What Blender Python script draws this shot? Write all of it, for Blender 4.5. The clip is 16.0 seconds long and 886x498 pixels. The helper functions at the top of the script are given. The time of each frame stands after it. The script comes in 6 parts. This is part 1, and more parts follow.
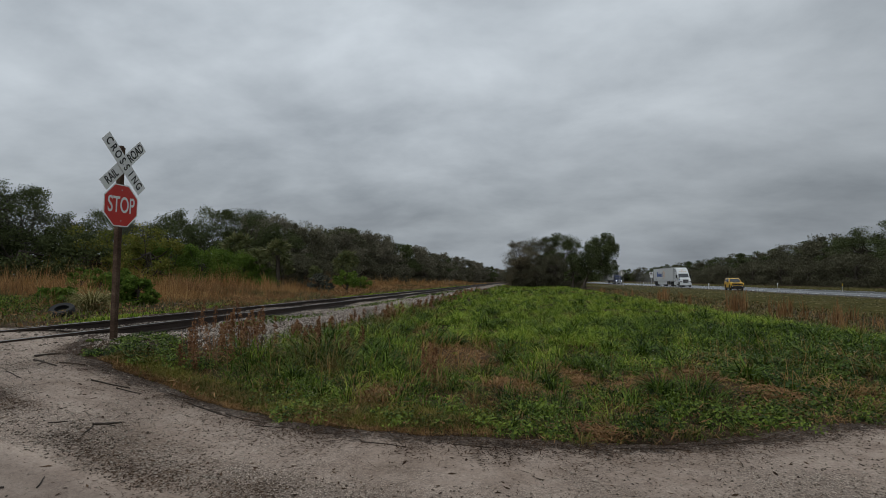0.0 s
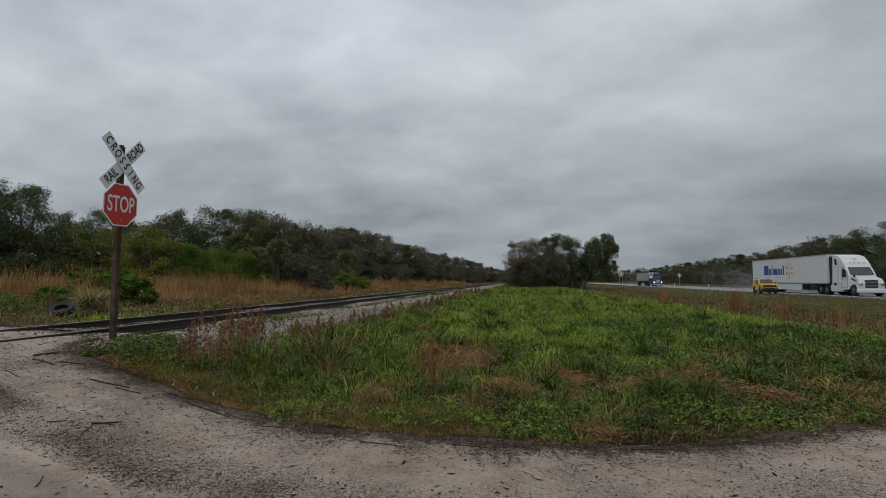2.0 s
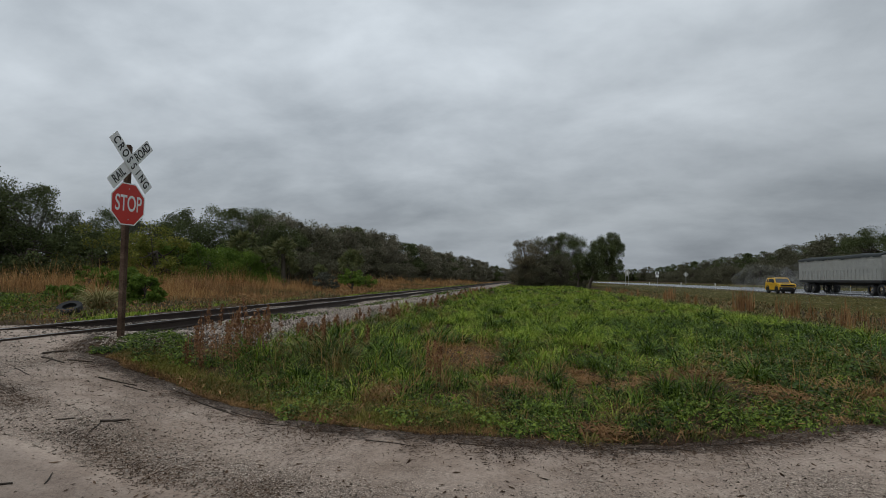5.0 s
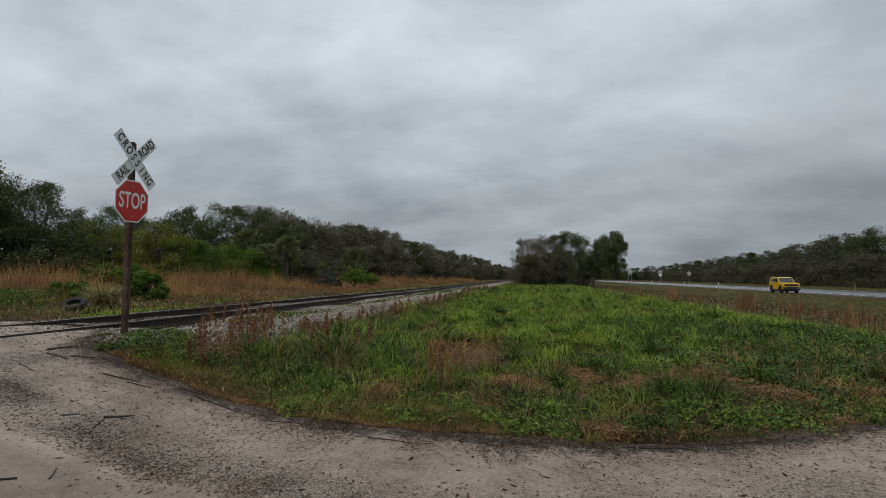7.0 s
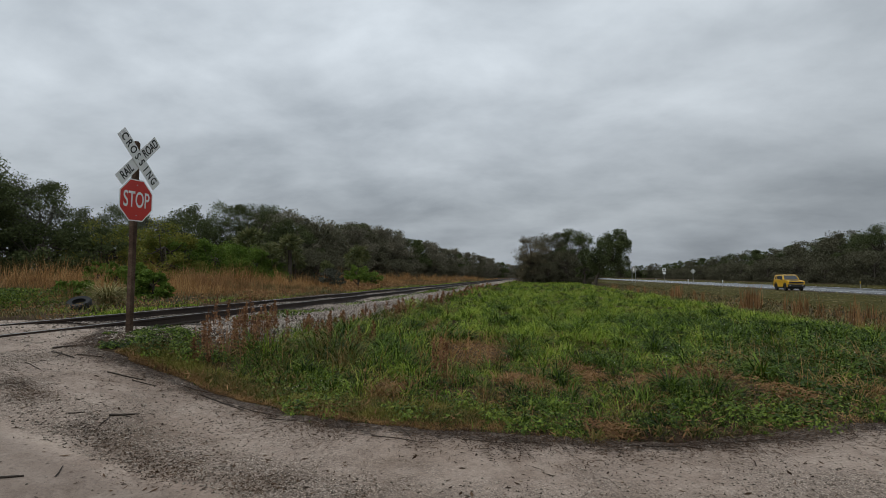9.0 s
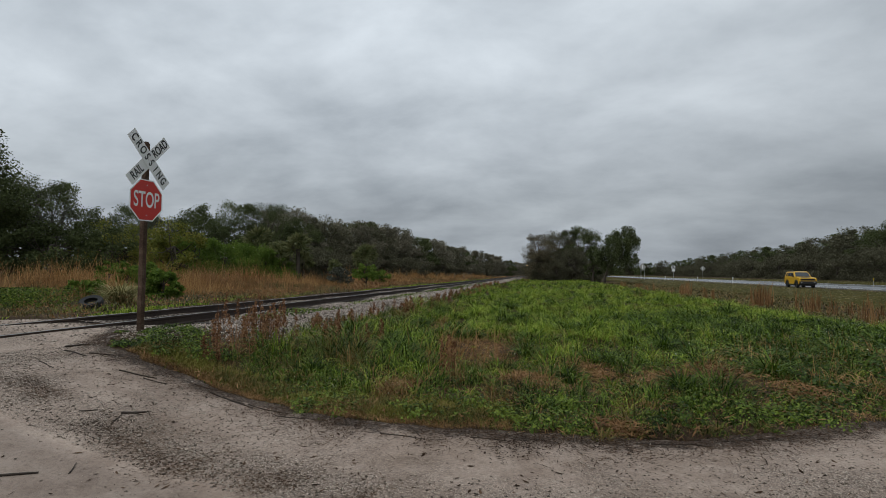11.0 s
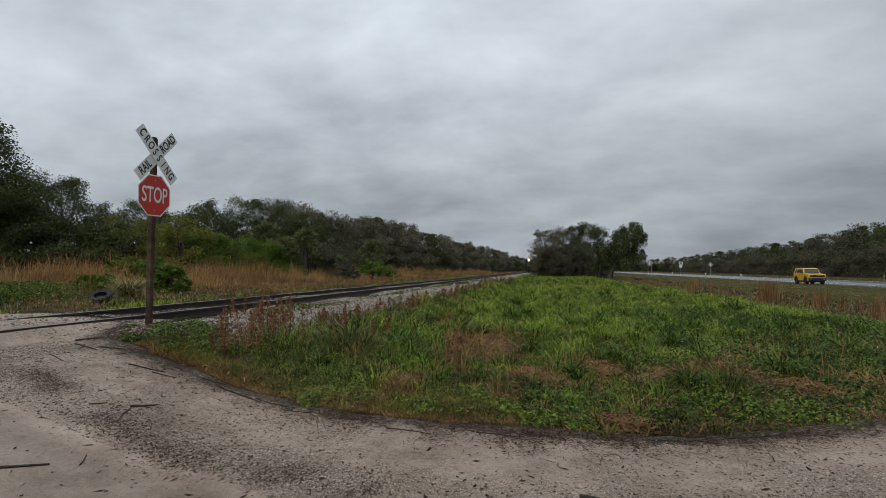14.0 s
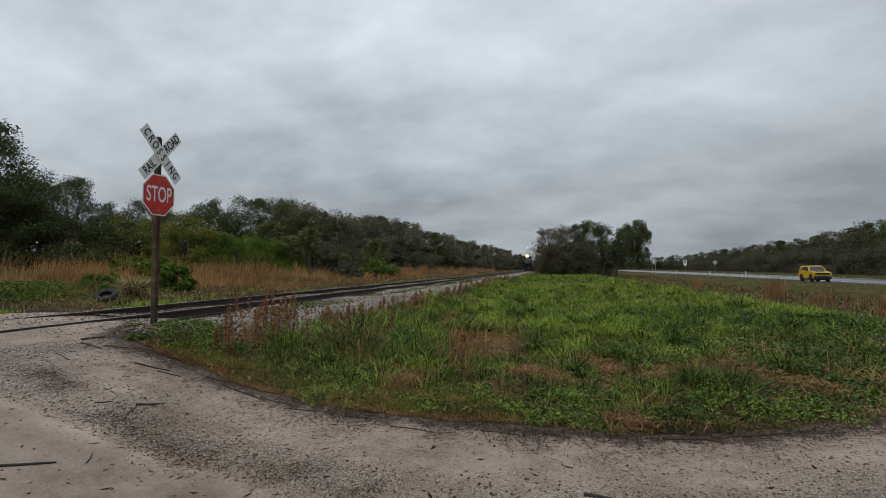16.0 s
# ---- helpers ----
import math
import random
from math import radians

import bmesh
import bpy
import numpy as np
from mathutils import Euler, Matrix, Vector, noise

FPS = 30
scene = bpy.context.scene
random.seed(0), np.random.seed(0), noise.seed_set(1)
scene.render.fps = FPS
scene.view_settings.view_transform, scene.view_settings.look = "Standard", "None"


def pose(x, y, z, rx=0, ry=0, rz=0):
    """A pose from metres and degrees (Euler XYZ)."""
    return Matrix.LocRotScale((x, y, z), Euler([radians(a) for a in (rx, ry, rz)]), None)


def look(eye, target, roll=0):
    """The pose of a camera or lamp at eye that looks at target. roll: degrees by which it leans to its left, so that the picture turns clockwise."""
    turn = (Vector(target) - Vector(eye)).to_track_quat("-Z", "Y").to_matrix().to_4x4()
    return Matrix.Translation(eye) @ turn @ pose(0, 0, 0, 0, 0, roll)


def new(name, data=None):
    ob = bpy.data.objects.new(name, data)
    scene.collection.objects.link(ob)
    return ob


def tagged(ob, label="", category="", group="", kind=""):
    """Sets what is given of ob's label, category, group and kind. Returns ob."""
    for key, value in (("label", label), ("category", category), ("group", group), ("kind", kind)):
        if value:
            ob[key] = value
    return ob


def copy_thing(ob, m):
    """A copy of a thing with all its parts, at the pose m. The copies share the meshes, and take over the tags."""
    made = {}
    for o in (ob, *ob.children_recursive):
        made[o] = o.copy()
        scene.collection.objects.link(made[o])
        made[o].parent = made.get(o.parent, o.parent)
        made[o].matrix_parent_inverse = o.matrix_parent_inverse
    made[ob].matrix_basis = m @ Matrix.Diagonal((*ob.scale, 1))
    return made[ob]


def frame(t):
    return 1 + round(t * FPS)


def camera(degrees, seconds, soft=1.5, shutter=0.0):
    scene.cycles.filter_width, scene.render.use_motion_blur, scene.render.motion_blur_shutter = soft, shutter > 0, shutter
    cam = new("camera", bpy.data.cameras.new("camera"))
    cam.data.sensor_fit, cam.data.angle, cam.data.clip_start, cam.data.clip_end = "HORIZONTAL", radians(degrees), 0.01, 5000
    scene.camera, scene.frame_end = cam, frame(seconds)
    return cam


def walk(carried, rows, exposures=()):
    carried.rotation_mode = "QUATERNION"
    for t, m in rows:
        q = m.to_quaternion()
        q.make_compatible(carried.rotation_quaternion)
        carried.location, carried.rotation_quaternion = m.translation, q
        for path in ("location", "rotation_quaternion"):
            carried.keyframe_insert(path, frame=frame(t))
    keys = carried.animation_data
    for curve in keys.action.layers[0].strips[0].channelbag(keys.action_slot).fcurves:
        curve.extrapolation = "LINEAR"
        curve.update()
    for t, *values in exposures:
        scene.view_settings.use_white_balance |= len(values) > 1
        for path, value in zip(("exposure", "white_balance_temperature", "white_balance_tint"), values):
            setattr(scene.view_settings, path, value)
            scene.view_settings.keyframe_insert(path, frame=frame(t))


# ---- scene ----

# ---- camera: a hand-held turn to the left, seconds, turn, tilt, lean in degrees
cam = camera(83.4, 16.0, soft=0.55)
EYE = (0.0, 0.0, 1.45)
TURNS = [
    (0, 9.23, 3.58, -0.00),
    (0.5, 9.16, 3.59, 0.04),
    (1, 9.14, 3.56, 0.10),
    (1.5, 9.14, 3.59, 0.13),
    (2, 9.20, 3.60, 0.14),
    (2.5, 9.27, 3.63, 0.11),
    (3, 9.36, 3.62, 0.08),
    (3.5, 9.47, 3.57, 0.06),
    (4, 9.60, 3.55, 0.09),
    (6.5, 10.05, 3.31, 0.34),
    (7, 10.13, 3.26, 0.41),
    (7.5, 10.20, 3.20, 0.43),
    (8, 10.27, 3.11, 0.37),
    (8.5, 10.35, 3.06, 0.31),
    (9, 10.49, 3.05, 0.29),
    (11.5, 11.52, 2.77, 0.06),
    (12, 11.60, 2.69, 0.08),
    (12.5, 11.67, 2.57, 0.15),
    (13, 11.79, 2.48, 0.24),
    (13.5, 11.92, 2.40, 0.27),
    (14, 12.08, 2.32, 0.24),
    (14.5, 12.22, 2.25, 0.22),
    (15, 12.33, 2.20, 0.18),
    (15.5, 12.40, 2.17, 0.12),
    (16, 12.48, 2.15, 0.10),
]
walk(cam, [(t, pose(*EYE, 90 + tilt, 0, turn) @ pose(0, 0, 0, 0, 0, lean)) for t, turn, tilt, lean in TURNS],
     exposures=[(0, 0.14), (1.5, 0.19), (3.5, 0.24), (7, 0.32), (9, 0.36), (12.5, 0.39), (16, 0.42)])


# ---- world and sun: a closed grey rain sky
def link(tree, a, ai, b, bi):
    tree.links.new(a.outputs[ai], b.inputs[bi])


def make_world():
    world = bpy.data.worlds.new("overcast_sky")
    world.use_nodes = True
    scene.world = world
    nt = world.node_tree
    nt.nodes.clear()
    N = nt.nodes.new
    out, bg = N("ShaderNodeOutputWorld"), N("ShaderNodeBackground")
    sky = N("ShaderNodeTexSky")
    sky.sky_type, sky.sun_disc = "NISHITA", False
    sky.sun_elevation, sky.sun_rotation = radians(48), radians(-30)
    tc, sep = N("ShaderNodeTexCoord"), N("ShaderNodeSeparateXYZ")
    link(nt, tc, "Generated", sep, 0)
    # the cloud deck lies flat overhead: the way up is divided by its height
    lift = N("ShaderNodeMath"); lift.operation = "MAXIMUM"; lift.inputs[1].default_value = 0.0
    link(nt, sep, "Z", lift, 0)
    add = N("ShaderNodeMath"); add.operation = "ADD"; add.inputs[1].default_value = 0.30
    link(nt, lift, 0, add, 0)
    div = N("ShaderNodeVectorMath"); div.operation = "DIVIDE"
    comb = N("ShaderNodeCombineXYZ")
    for k in range(3):
        link(nt, add, 0, comb, k)
    link(nt, tc, "Generated", div, 0)
    link(nt, comb, 0, div, 1)
    mp = N("ShaderNodeMapping")
    mp.inputs["Location"].default_value = (3.1, 1.7, 0)
    mp.inputs["Scale"].default_value = (0.8, 1.0, 0.0)
    link(nt, div, 0, mp, 0)
    big, small = N("ShaderNodeTexNoise"), N("ShaderNodeTexNoise")
    for n, sc, det, ro, dist in ((big, 1.0, 3, 0.45, 0.0), (small, 2.7, 7, 0.55, 0.15)):
        n.inputs["Scale"].default_value, n.inputs["Detail"].default_value = sc, det
        n.inputs["Roughness"].default_value, n.inputs["Distortion"].default_value = ro, dist
        link(nt, mp, 0, n, "Vector")
    mix = N("ShaderNodeMix"); mix.data_type = "FLOAT"
    mix.inputs[0].default_value = 0.5
    link(nt, big, 0, mix, 2); link(nt, small, 0, mix, 3)
    ramp = N("ShaderNodeValToRGB")
    el = ramp.color_ramp.elements
    el[0].position, el[0].color = 0.36, (0.30, 0.335, 0.37, 1)
    el[1].position, el[1].color = 0.64, (0.55, 0.60, 0.645, 1)
    link(nt, mix, 0, ramp, 0)
    # deck darker low down over the far woods
    low = N("ShaderNodeValToRGB")
    e = low.color_ramp.elements
    e[0].position, e[0].color = 0.0, (0.46, 0.47, 0.49, 1)
    e[1].position, e[1].color = 1.0, (1.15, 1.15, 1.15, 1)
    for at, v in ((0.12, 0.64), (0.28, 0.91), (0.45, 1.07)):
        n = e.new(at)
        n.color = (v, v, v, 1)
    link(nt, lift, 0, low, 0)
    mul = N("ShaderNodeMix"); mul.data_type, mul.blend_type = "RGBA", "MULTIPLY"
    mul.inputs[0].default_value = 1
    link(nt, ramp, 0, mul, 6); link(nt, low, 0, mul, 7)
    east = N("ShaderNodeMapRange")
    east.interpolation_type = "SMOOTHSTEP"
    for k, v in ((1, -0.45), (2, 0.75), (3, 1.10), (4, 0.80)):
        east.inputs[k].default_value = v
    link(nt, sep, "X", east, 0)
    side = N("ShaderNodeVectorMath"); side.operation = "SCALE"
    link(nt, mul, 2, side, 0); link(nt, east, 0, side, "Scale")
    thin = N("ShaderNodeMix"); thin.data_type = "RGBA"
    thin.inputs[0].default_value = 0.985
    sc = N("ShaderNodeVectorMath"); sc.operation = "SCALE"; sc.inputs["Scale"].default_value = 0.1
    link(nt, sky, 0, sc, 0)
    link(nt, sc, 0, thin, 6); link(nt, side, 0, thin, 7)
    link(nt, thin, 2, bg, 0)
    bg.inputs[1].default_value = SKY
    link(nt, bg, 0, out, 0)


SKY = 1.0
make_world()
sun = new("sun", bpy.data.lights.new("sun", "SUN"))
sun.data.energy, sun.data.angle, sun.data.color = 0.5, radians(40), (1.0, 0.97, 0.93)
sun.matrix_world = look((0, 0, 30), (12, 22, 0))


# ---- materials
def material(name, colors, scale=4.0, rough=0.8, fine=40.0, bump=0.3, metal=0.0, island=0.0, spec=0.3, objrand=0.0, dist=0.02, trans=0.0, span=0.4):
    """Two scales of noise over a ramp of colours at world size; island: each piece shifts along the ramp."""
    m = bpy.data.materials.new(name)
    m.use_nodes = True
    nt = m.node_tree
    N = nt.nodes.new
    bsdf = nt.nodes["Principled BSDF"]
    geo = N("ShaderNodeNewGeometry")
    tc = N("ShaderNodeTexCoord")
    a, b = N("ShaderNodeTexNoise"), N("ShaderNodeTexNoise")
    for n, s in ((a, scale), (b, fine)):
        n.inputs["Scale"].default_value, n.inputs["Detail"].default_value = s, 5
        link(nt, geo if island else tc, "Position" if island else "Object", n, "Vector")
    mix = N("ShaderNodeMix"); mix.data_type = "FLOAT"; mix.inputs[0].default_value = 0.4
    link(nt, a, 0, mix, 2); link(nt, b, 0, mix, 3)
    last = mix
    if island or objrand:
        info = N("ShaderNodeObjectInfo")
        mad = N("ShaderNodeMath"); mad.operation = "MULTIPLY_ADD"
        src = (geo, "Random Per Island") if island else (info, "Random")
        link(nt, *src, mad, 0)
        k = island or objrand
        mad.inputs[1].default_value = k
        add = N("ShaderNodeMath"); add.operation = "SUBTRACT"; add.inputs[1].default_value = k / 2
        link(nt, mix, 0, mad, 2); link(nt, mad, 0, add, 0)
        last = add
    ramp = N("ShaderNodeValToRGB")
    el = ramp.color_ramp.elements
    while len(el) < len(colors):
        el.new(0.5)
    for i, c in enumerate(colors):
        el[i].position = 0.5 - span / 2 + span * i / max(1, len(colors) - 1)
        el[i].color = (*c, 1)
    link(nt, last, 0, ramp, 0)
    link(nt, ramp, 0, bsdf, "Base Color")
    bsdf.inputs["Roughness"].default_value = rough
    bsdf.inputs["Metallic"].default_value = metal
    bsdf.inputs["Specular IOR Level"].default_value = spec
    if trans:
        tr, ms = N("ShaderNodeBsdfTranslucent"), N("ShaderNodeMixShader")
        link(nt, ramp, 0, tr, 0)
        ms.inputs[0].default_value = trans
        link(nt, bsdf, 0, ms, 1); link(nt, tr, 0, ms, 2)
        link(nt, ms, 0, nt.nodes["Material Output"], 0)
    if bump:
        bp = N("ShaderNodeBump"); bp.inputs["Strength"].default_value = bump; bp.inputs["Distance"].default_value = dist
        link(nt, b, 0, bp, "Height"); link(nt, bp, 0, bsdf, "Normal")
    return m


def road_material():
    """Damp pale sand with patches of exposed gravel, grit and dark stains."""
    m = bpy.data.materials.new("sandy_road")
    m.use_nodes = True
    nt = m.node_tree
    N = nt.nodes.new
    bsdf = nt.nodes["Principled BSDF"]
    geo = N("ShaderNodeNewGeometry")

    def nz(scale, detail=5, rough=0.6):
        n = N("ShaderNodeTexNoise")
        n.inputs["Scale"].default_value, n.inputs["Detail"].default_value, n.inputs["Roughness"].default_value = scale, detail, rough
        link(nt, geo, "Position", n, "Vector")
        return n

    def ramp(src, stops):
        r = N("ShaderNodeValToRGB")
        el = r.color_ramp.elements
        while len(el) < len(stops):
            el.new(0.5)
        for e, (at, c) in zip(el, stops):
            e.position, e.color = at, (*c, 1)
        link(nt, src, 0, r, 0)
        return r

    def mix(a, b, fac, kind="MIX"):
        x = N("ShaderNodeMix")
        x.data_type, x.blend_type = "RGBA", kind
        if isinstance(fac, float):
            x.inputs[0].default_value = fac
        else:
            link(nt, fac, 0, x, 0)
        link(nt, a, 2 if a.bl_idname == "ShaderNodeMix" else 0, x, 6)
        link(nt, b, 2 if b.bl_idname == "ShaderNodeMix" else 0, x, 7)
        return x

    sand = ramp(nz(2.4, 9, 0.72), [(0.32, (0.3, 0.222, 0.174)), (0.5, (0.435, 0.338, 0.27)), (0.68, (0.52, 0.415, 0.338))])
    grit = ramp(nz(95, 4, 0.8), [(0.39, (0.06, 0.042, 0.031)), (0.47, (0.2, 0.15, 0.116)), (0.55, (0.31, 0.243, 0.193)), (0.62, (0.7, 0.6, 0.5))])
    grain = ramp(nz(42, 6, 0.85), [(0.36, (0.34, 0.32, 0.30)), (0.48, (1, 1, 1)), (0.62, (1.32, 1.3, 1.28))])
    where = ramp(nz(0.75, 6, 0.65), [(0.48, (0.10, 0.10, 0.10)), (0.66, (0.75, 0.75, 0.75))])
    stain = ramp(nz(0.55, 7, 0.65), [(0.38, (0.62, 0.58, 0.54)), (0.52, (1, 1, 1))])
    # wheels have swept the sand off a band that follows the bend
    at = N("ShaderNodeAttribute")
    at.attribute_name = "worn"
    both = N("ShaderNodeMath")
    both.operation, both.use_clamp = "MULTIPLY_ADD", True
    link(nt, at, "Fac", both, 0)
    link(nt, where, 0, both, 2)
    half = nz(1.3, 6, 0.7)
    link(nt, half, 0, both, 1)
    c = mix(sand, grit, both)
    coarse = N("ShaderNodeMath")
    coarse.operation, coarse.use_clamp = "MULTIPLY_ADD", True
    coarse.inputs[1].default_value, coarse.inputs[2].default_value = 0.75, 0.4
    link(nt, both, 0, coarse, 0)
    c = mix(c, grain, coarse, "MULTIPLY")
    c = mix(c, stain, 0.8, "MULTIPLY")
    # a smooth hollow of wet silt inside the bend
    silt = N("ShaderNodeMapRange")
    for k, v in ((1, -1.3), (2, -0.2), (3, 0.72), (4, 1.0)):
        silt.inputs[k].default_value = v
    link(nt, at, "Fac", silt, 0)
    c = mix(c, silt, 1.0, "MULTIPLY")
    # wet soil and leaf mould creep out from under the grass in ragged tongues
    rim = N("ShaderNodeAttribute")
    rim.attribute_name = "rim"
    rag = nz(5.5, 9, 0.78)
    soil = N("ShaderNodeMath")
    soil.operation = "MULTIPLY_ADD"
    soil.inputs[1].default_value = 0.56
    link(nt, rim, "Fac", soil, 0); link(nt, rag, 0, soil, 2)
    tongue = ramp(soil, [(0.87, (0, 0, 0)), (0.97, (1, 1, 1))])
    mould = ramp(nz(38, 5, 0.8), [(0.38, (0.035, 0.025, 0.019)), (0.5, (0.11, 0.082, 0.062)), (0.63, (0.27, 0.215, 0.172))])
    c = mix(c, mould, tongue)
    link(nt, c, 2, bsdf, "Base Color")
    bsdf.inputs["Roughness"].default_value = 0.75
    bsdf.inputs["Specular IOR Level"].default_value = 0.25
    bp = N("ShaderNodeBump")
    bp.inputs["Strength"].default_value, bp.inputs["Distance"].default_value = 0.8, 0.02
    link(nt, nz(30, 6, 0.7), 0, bp, "Height")
    link(nt, bp, 0, bsdf, "Normal")
    return m


M_SOIL = material("wet_soil", [(0.025, 0.018, 0.012), (0.07, 0.048, 0.03), (0.13, 0.092, 0.06)], 1.5, 1.0, 25, 0.8, spec=0.03)
M_GRASS = material("grass_blades", [(0.034, 0.062, 0.009), (0.15, 0.245, 0.022), (0.28, 0.395, 0.045), (0.37, 0.42, 0.075)], 1.1, 0.6, 4, 0, island=0.34, trans=0.26, spec=0.1, span=0.27)
M_WEED = material("weed_leaves", [(0.02, 0.038, 0.007), (0.08, 0.13, 0.017), (0.2, 0.265, 0.036)], 1.4, 0.55, 5, 0, island=0.34, trans=0.12, spec=0.2, span=0.3)
M_DRY = material("dry_grass", [(0.12, 0.065, 0.028), (0.31, 0.18, 0.07), (0.47, 0.31, 0.14)], 0.4, 0.9, 5, 0, island=0.25, trans=0.2)
M_REED = material("rusty_stalks", [(0.12, 0.06, 0.027), (0.26, 0.138, 0.055), (0.43, 0.25, 0.11)], 0.4, 0.8, 5, 0, island=0.25, trans=0.15)
M_LEAF = material("tree_leaves", [(0.044, 0.055, 0.022), (0.082, 0.10, 0.039), (0.13, 0.152, 0.06)], 0.35, 0.75, 3, 0, island=0.2, trans=0.25, spec=0.12)
M_LEAF2 = material("shrub_leaves", [(0.075, 0.092, 0.018), (0.16, 0.175, 0.034), (0.29, 0.255, 0.056)], 0.35, 0.7, 3, 0, island=0.2, trans=0.3, spec=0.12)
# far leaves: distance haze is painted in as a paler, browner base colour
M_FARLEAF = material("haze_paled_leaves", [(0.115, 0.106, 0.075), (0.19, 0.176, 0.125), (0.275, 0.25, 0.18)], 0.25, 0.9, 3, 0, island=0.25, trans=0.25, spec=0.05)
M_STRAW = material("bright_straw", [(0.17, 0.085, 0.032), (0.42, 0.235, 0.09), (0.6, 0.4, 0.18)], 0.4, 0.9, 5, 0, island=0.3, trans=0.25, spec=0.1)
M_RUST = material("rusty_plumes", [(0.1, 0.048, 0.026), (0.235, 0.12, 0.062), (0.4, 0.225, 0.12)], 0.6, 0.9, 5, 0, island=0.3, trans=0.2, spec=0.1)
M_LEAF3 = material("winter_twigs", [(0.07, 0.06, 0.034), (0.125, 0.105, 0.06), (0.185, 0.15, 0.085)], 0.35, 0.8, 3, 0, island=0.2)
# dull leaves, greyed and lightened partly to stand for haze over distant trees
M_GREYLEAF = material("dull_hazed_leaves", [(0.07, 0.068, 0.043), (0.12, 0.115, 0.073), (0.175, 0.165, 0.105)], 0.35, 0.85, 3, 0, island=0.25, trans=0.2, spec=0.1)
M_BARK = material("bark", [(0.05, 0.04, 0.03), (0.10, 0.085, 0.065)], 3, 0.9, 30, 0.6)
M_ROAD = road_material()
M_BALLAST = material("ballast_bed", [(0.06, 0.048, 0.04), (0.2, 0.17, 0.145)], 6, 0.85, 60, 0.8)
M_STONE = material("ballast_stones", [(0.07, 0.05, 0.04), (0.25, 0.2, 0.162), (0.5, 0.43, 0.365)], 3, 0.8, 40, 0.2, island=0.6)
M_RAIL = material("rusty_rail", [(0.035, 0.026, 0.022), (0.07, 0.05, 0.04)], 2, 0.6, 30, 0.3, metal=0.3)
M_RAILTOP = material("worn_rail_top", [(0.25, 0.24, 0.23), (0.4, 0.39, 0.38)], 2, 0.35, 20, 0.05, metal=0.9)
M_TIE = material("creosoted_tie", [(0.03, 0.024, 0.02), (0.07, 0.058, 0.048)], 3, 0.9, 25, 0.6)
M_ASPHALT = material("wet_asphalt", [(0.05, 0.05, 0.052), (0.085, 0.085, 0.088)], 0.3, 0.22, 40, 0.1, spec=0.5)
M_STRAWGREEN = material("pale_tussock_blades", [(0.05, 0.05, 0.016), (0.125, 0.112, 0.036), (0.25, 0.195, 0.08)], 0.6, 0.7, 5, 0, island=0.35, trans=0.15)
M_OLIVE = material("olive_blades", [(0.03, 0.042, 0.01), (0.088, 0.1, 0.02), (0.19, 0.165, 0.048), (0.25, 0.15, 0.06)], 1.2, 0.6, 5, 0, island=0.3, trans=0.18, spec=0.15, span=0.36)
M_PALEGREEN = material("yellow_green_blades", [(0.09, 0.09, 0.02), (0.2, 0.19, 0.04), (0.3, 0.25, 0.075)], 1.6, 0.7, 6, 0, island=0.3, trans=0.15, spec=0.1)
M_VERGE = material("mown_verge", [(0.034, 0.033, 0.01), (0.07, 0.064, 0.017), (0.13, 0.096, 0.036)], 0.35, 1.0, 6, 0.6, spec=0.03)


# ---- mesh helpers
def mesh_np(name, verts, faces, mat, smooth=False):
    """One mesh object from arrays; faces: list of (n, k) index arrays."""
    me = bpy.data.meshes.new(name)
    faces = [np.asarray(f, dtype=np.int32) for f in faces if len(f)]
    idx = np.concatenate([f.ravel() for f in faces])
    size = np.concatenate([np.full(len(f), f.shape[1], np.int32) for f in faces])
    me.vertices.add(len(verts)); me.vertices.foreach_set("co", np.asarray(verts, np.float32).ravel())
    me.loops.add(len(idx)); me.loops.foreach_set("vertex_index", idx)
    me.polygons.add(len(size))
    me.polygons.foreach_set("loop_start", np.concatenate([[0], np.cumsum(size)[:-1]]).astype(np.int32))
    me.update(calc_edges=True)
    if smooth:
        me.polygons.foreach_set("use_smooth", np.ones(len(size), bool))
    me.materials.append(mat)
    return me


def smooth(a, b, x):
    t = np.clip((np.asarray(x, float) - a) / (b - a), 0, 1)
    return t * t * (3 - 2 * t)


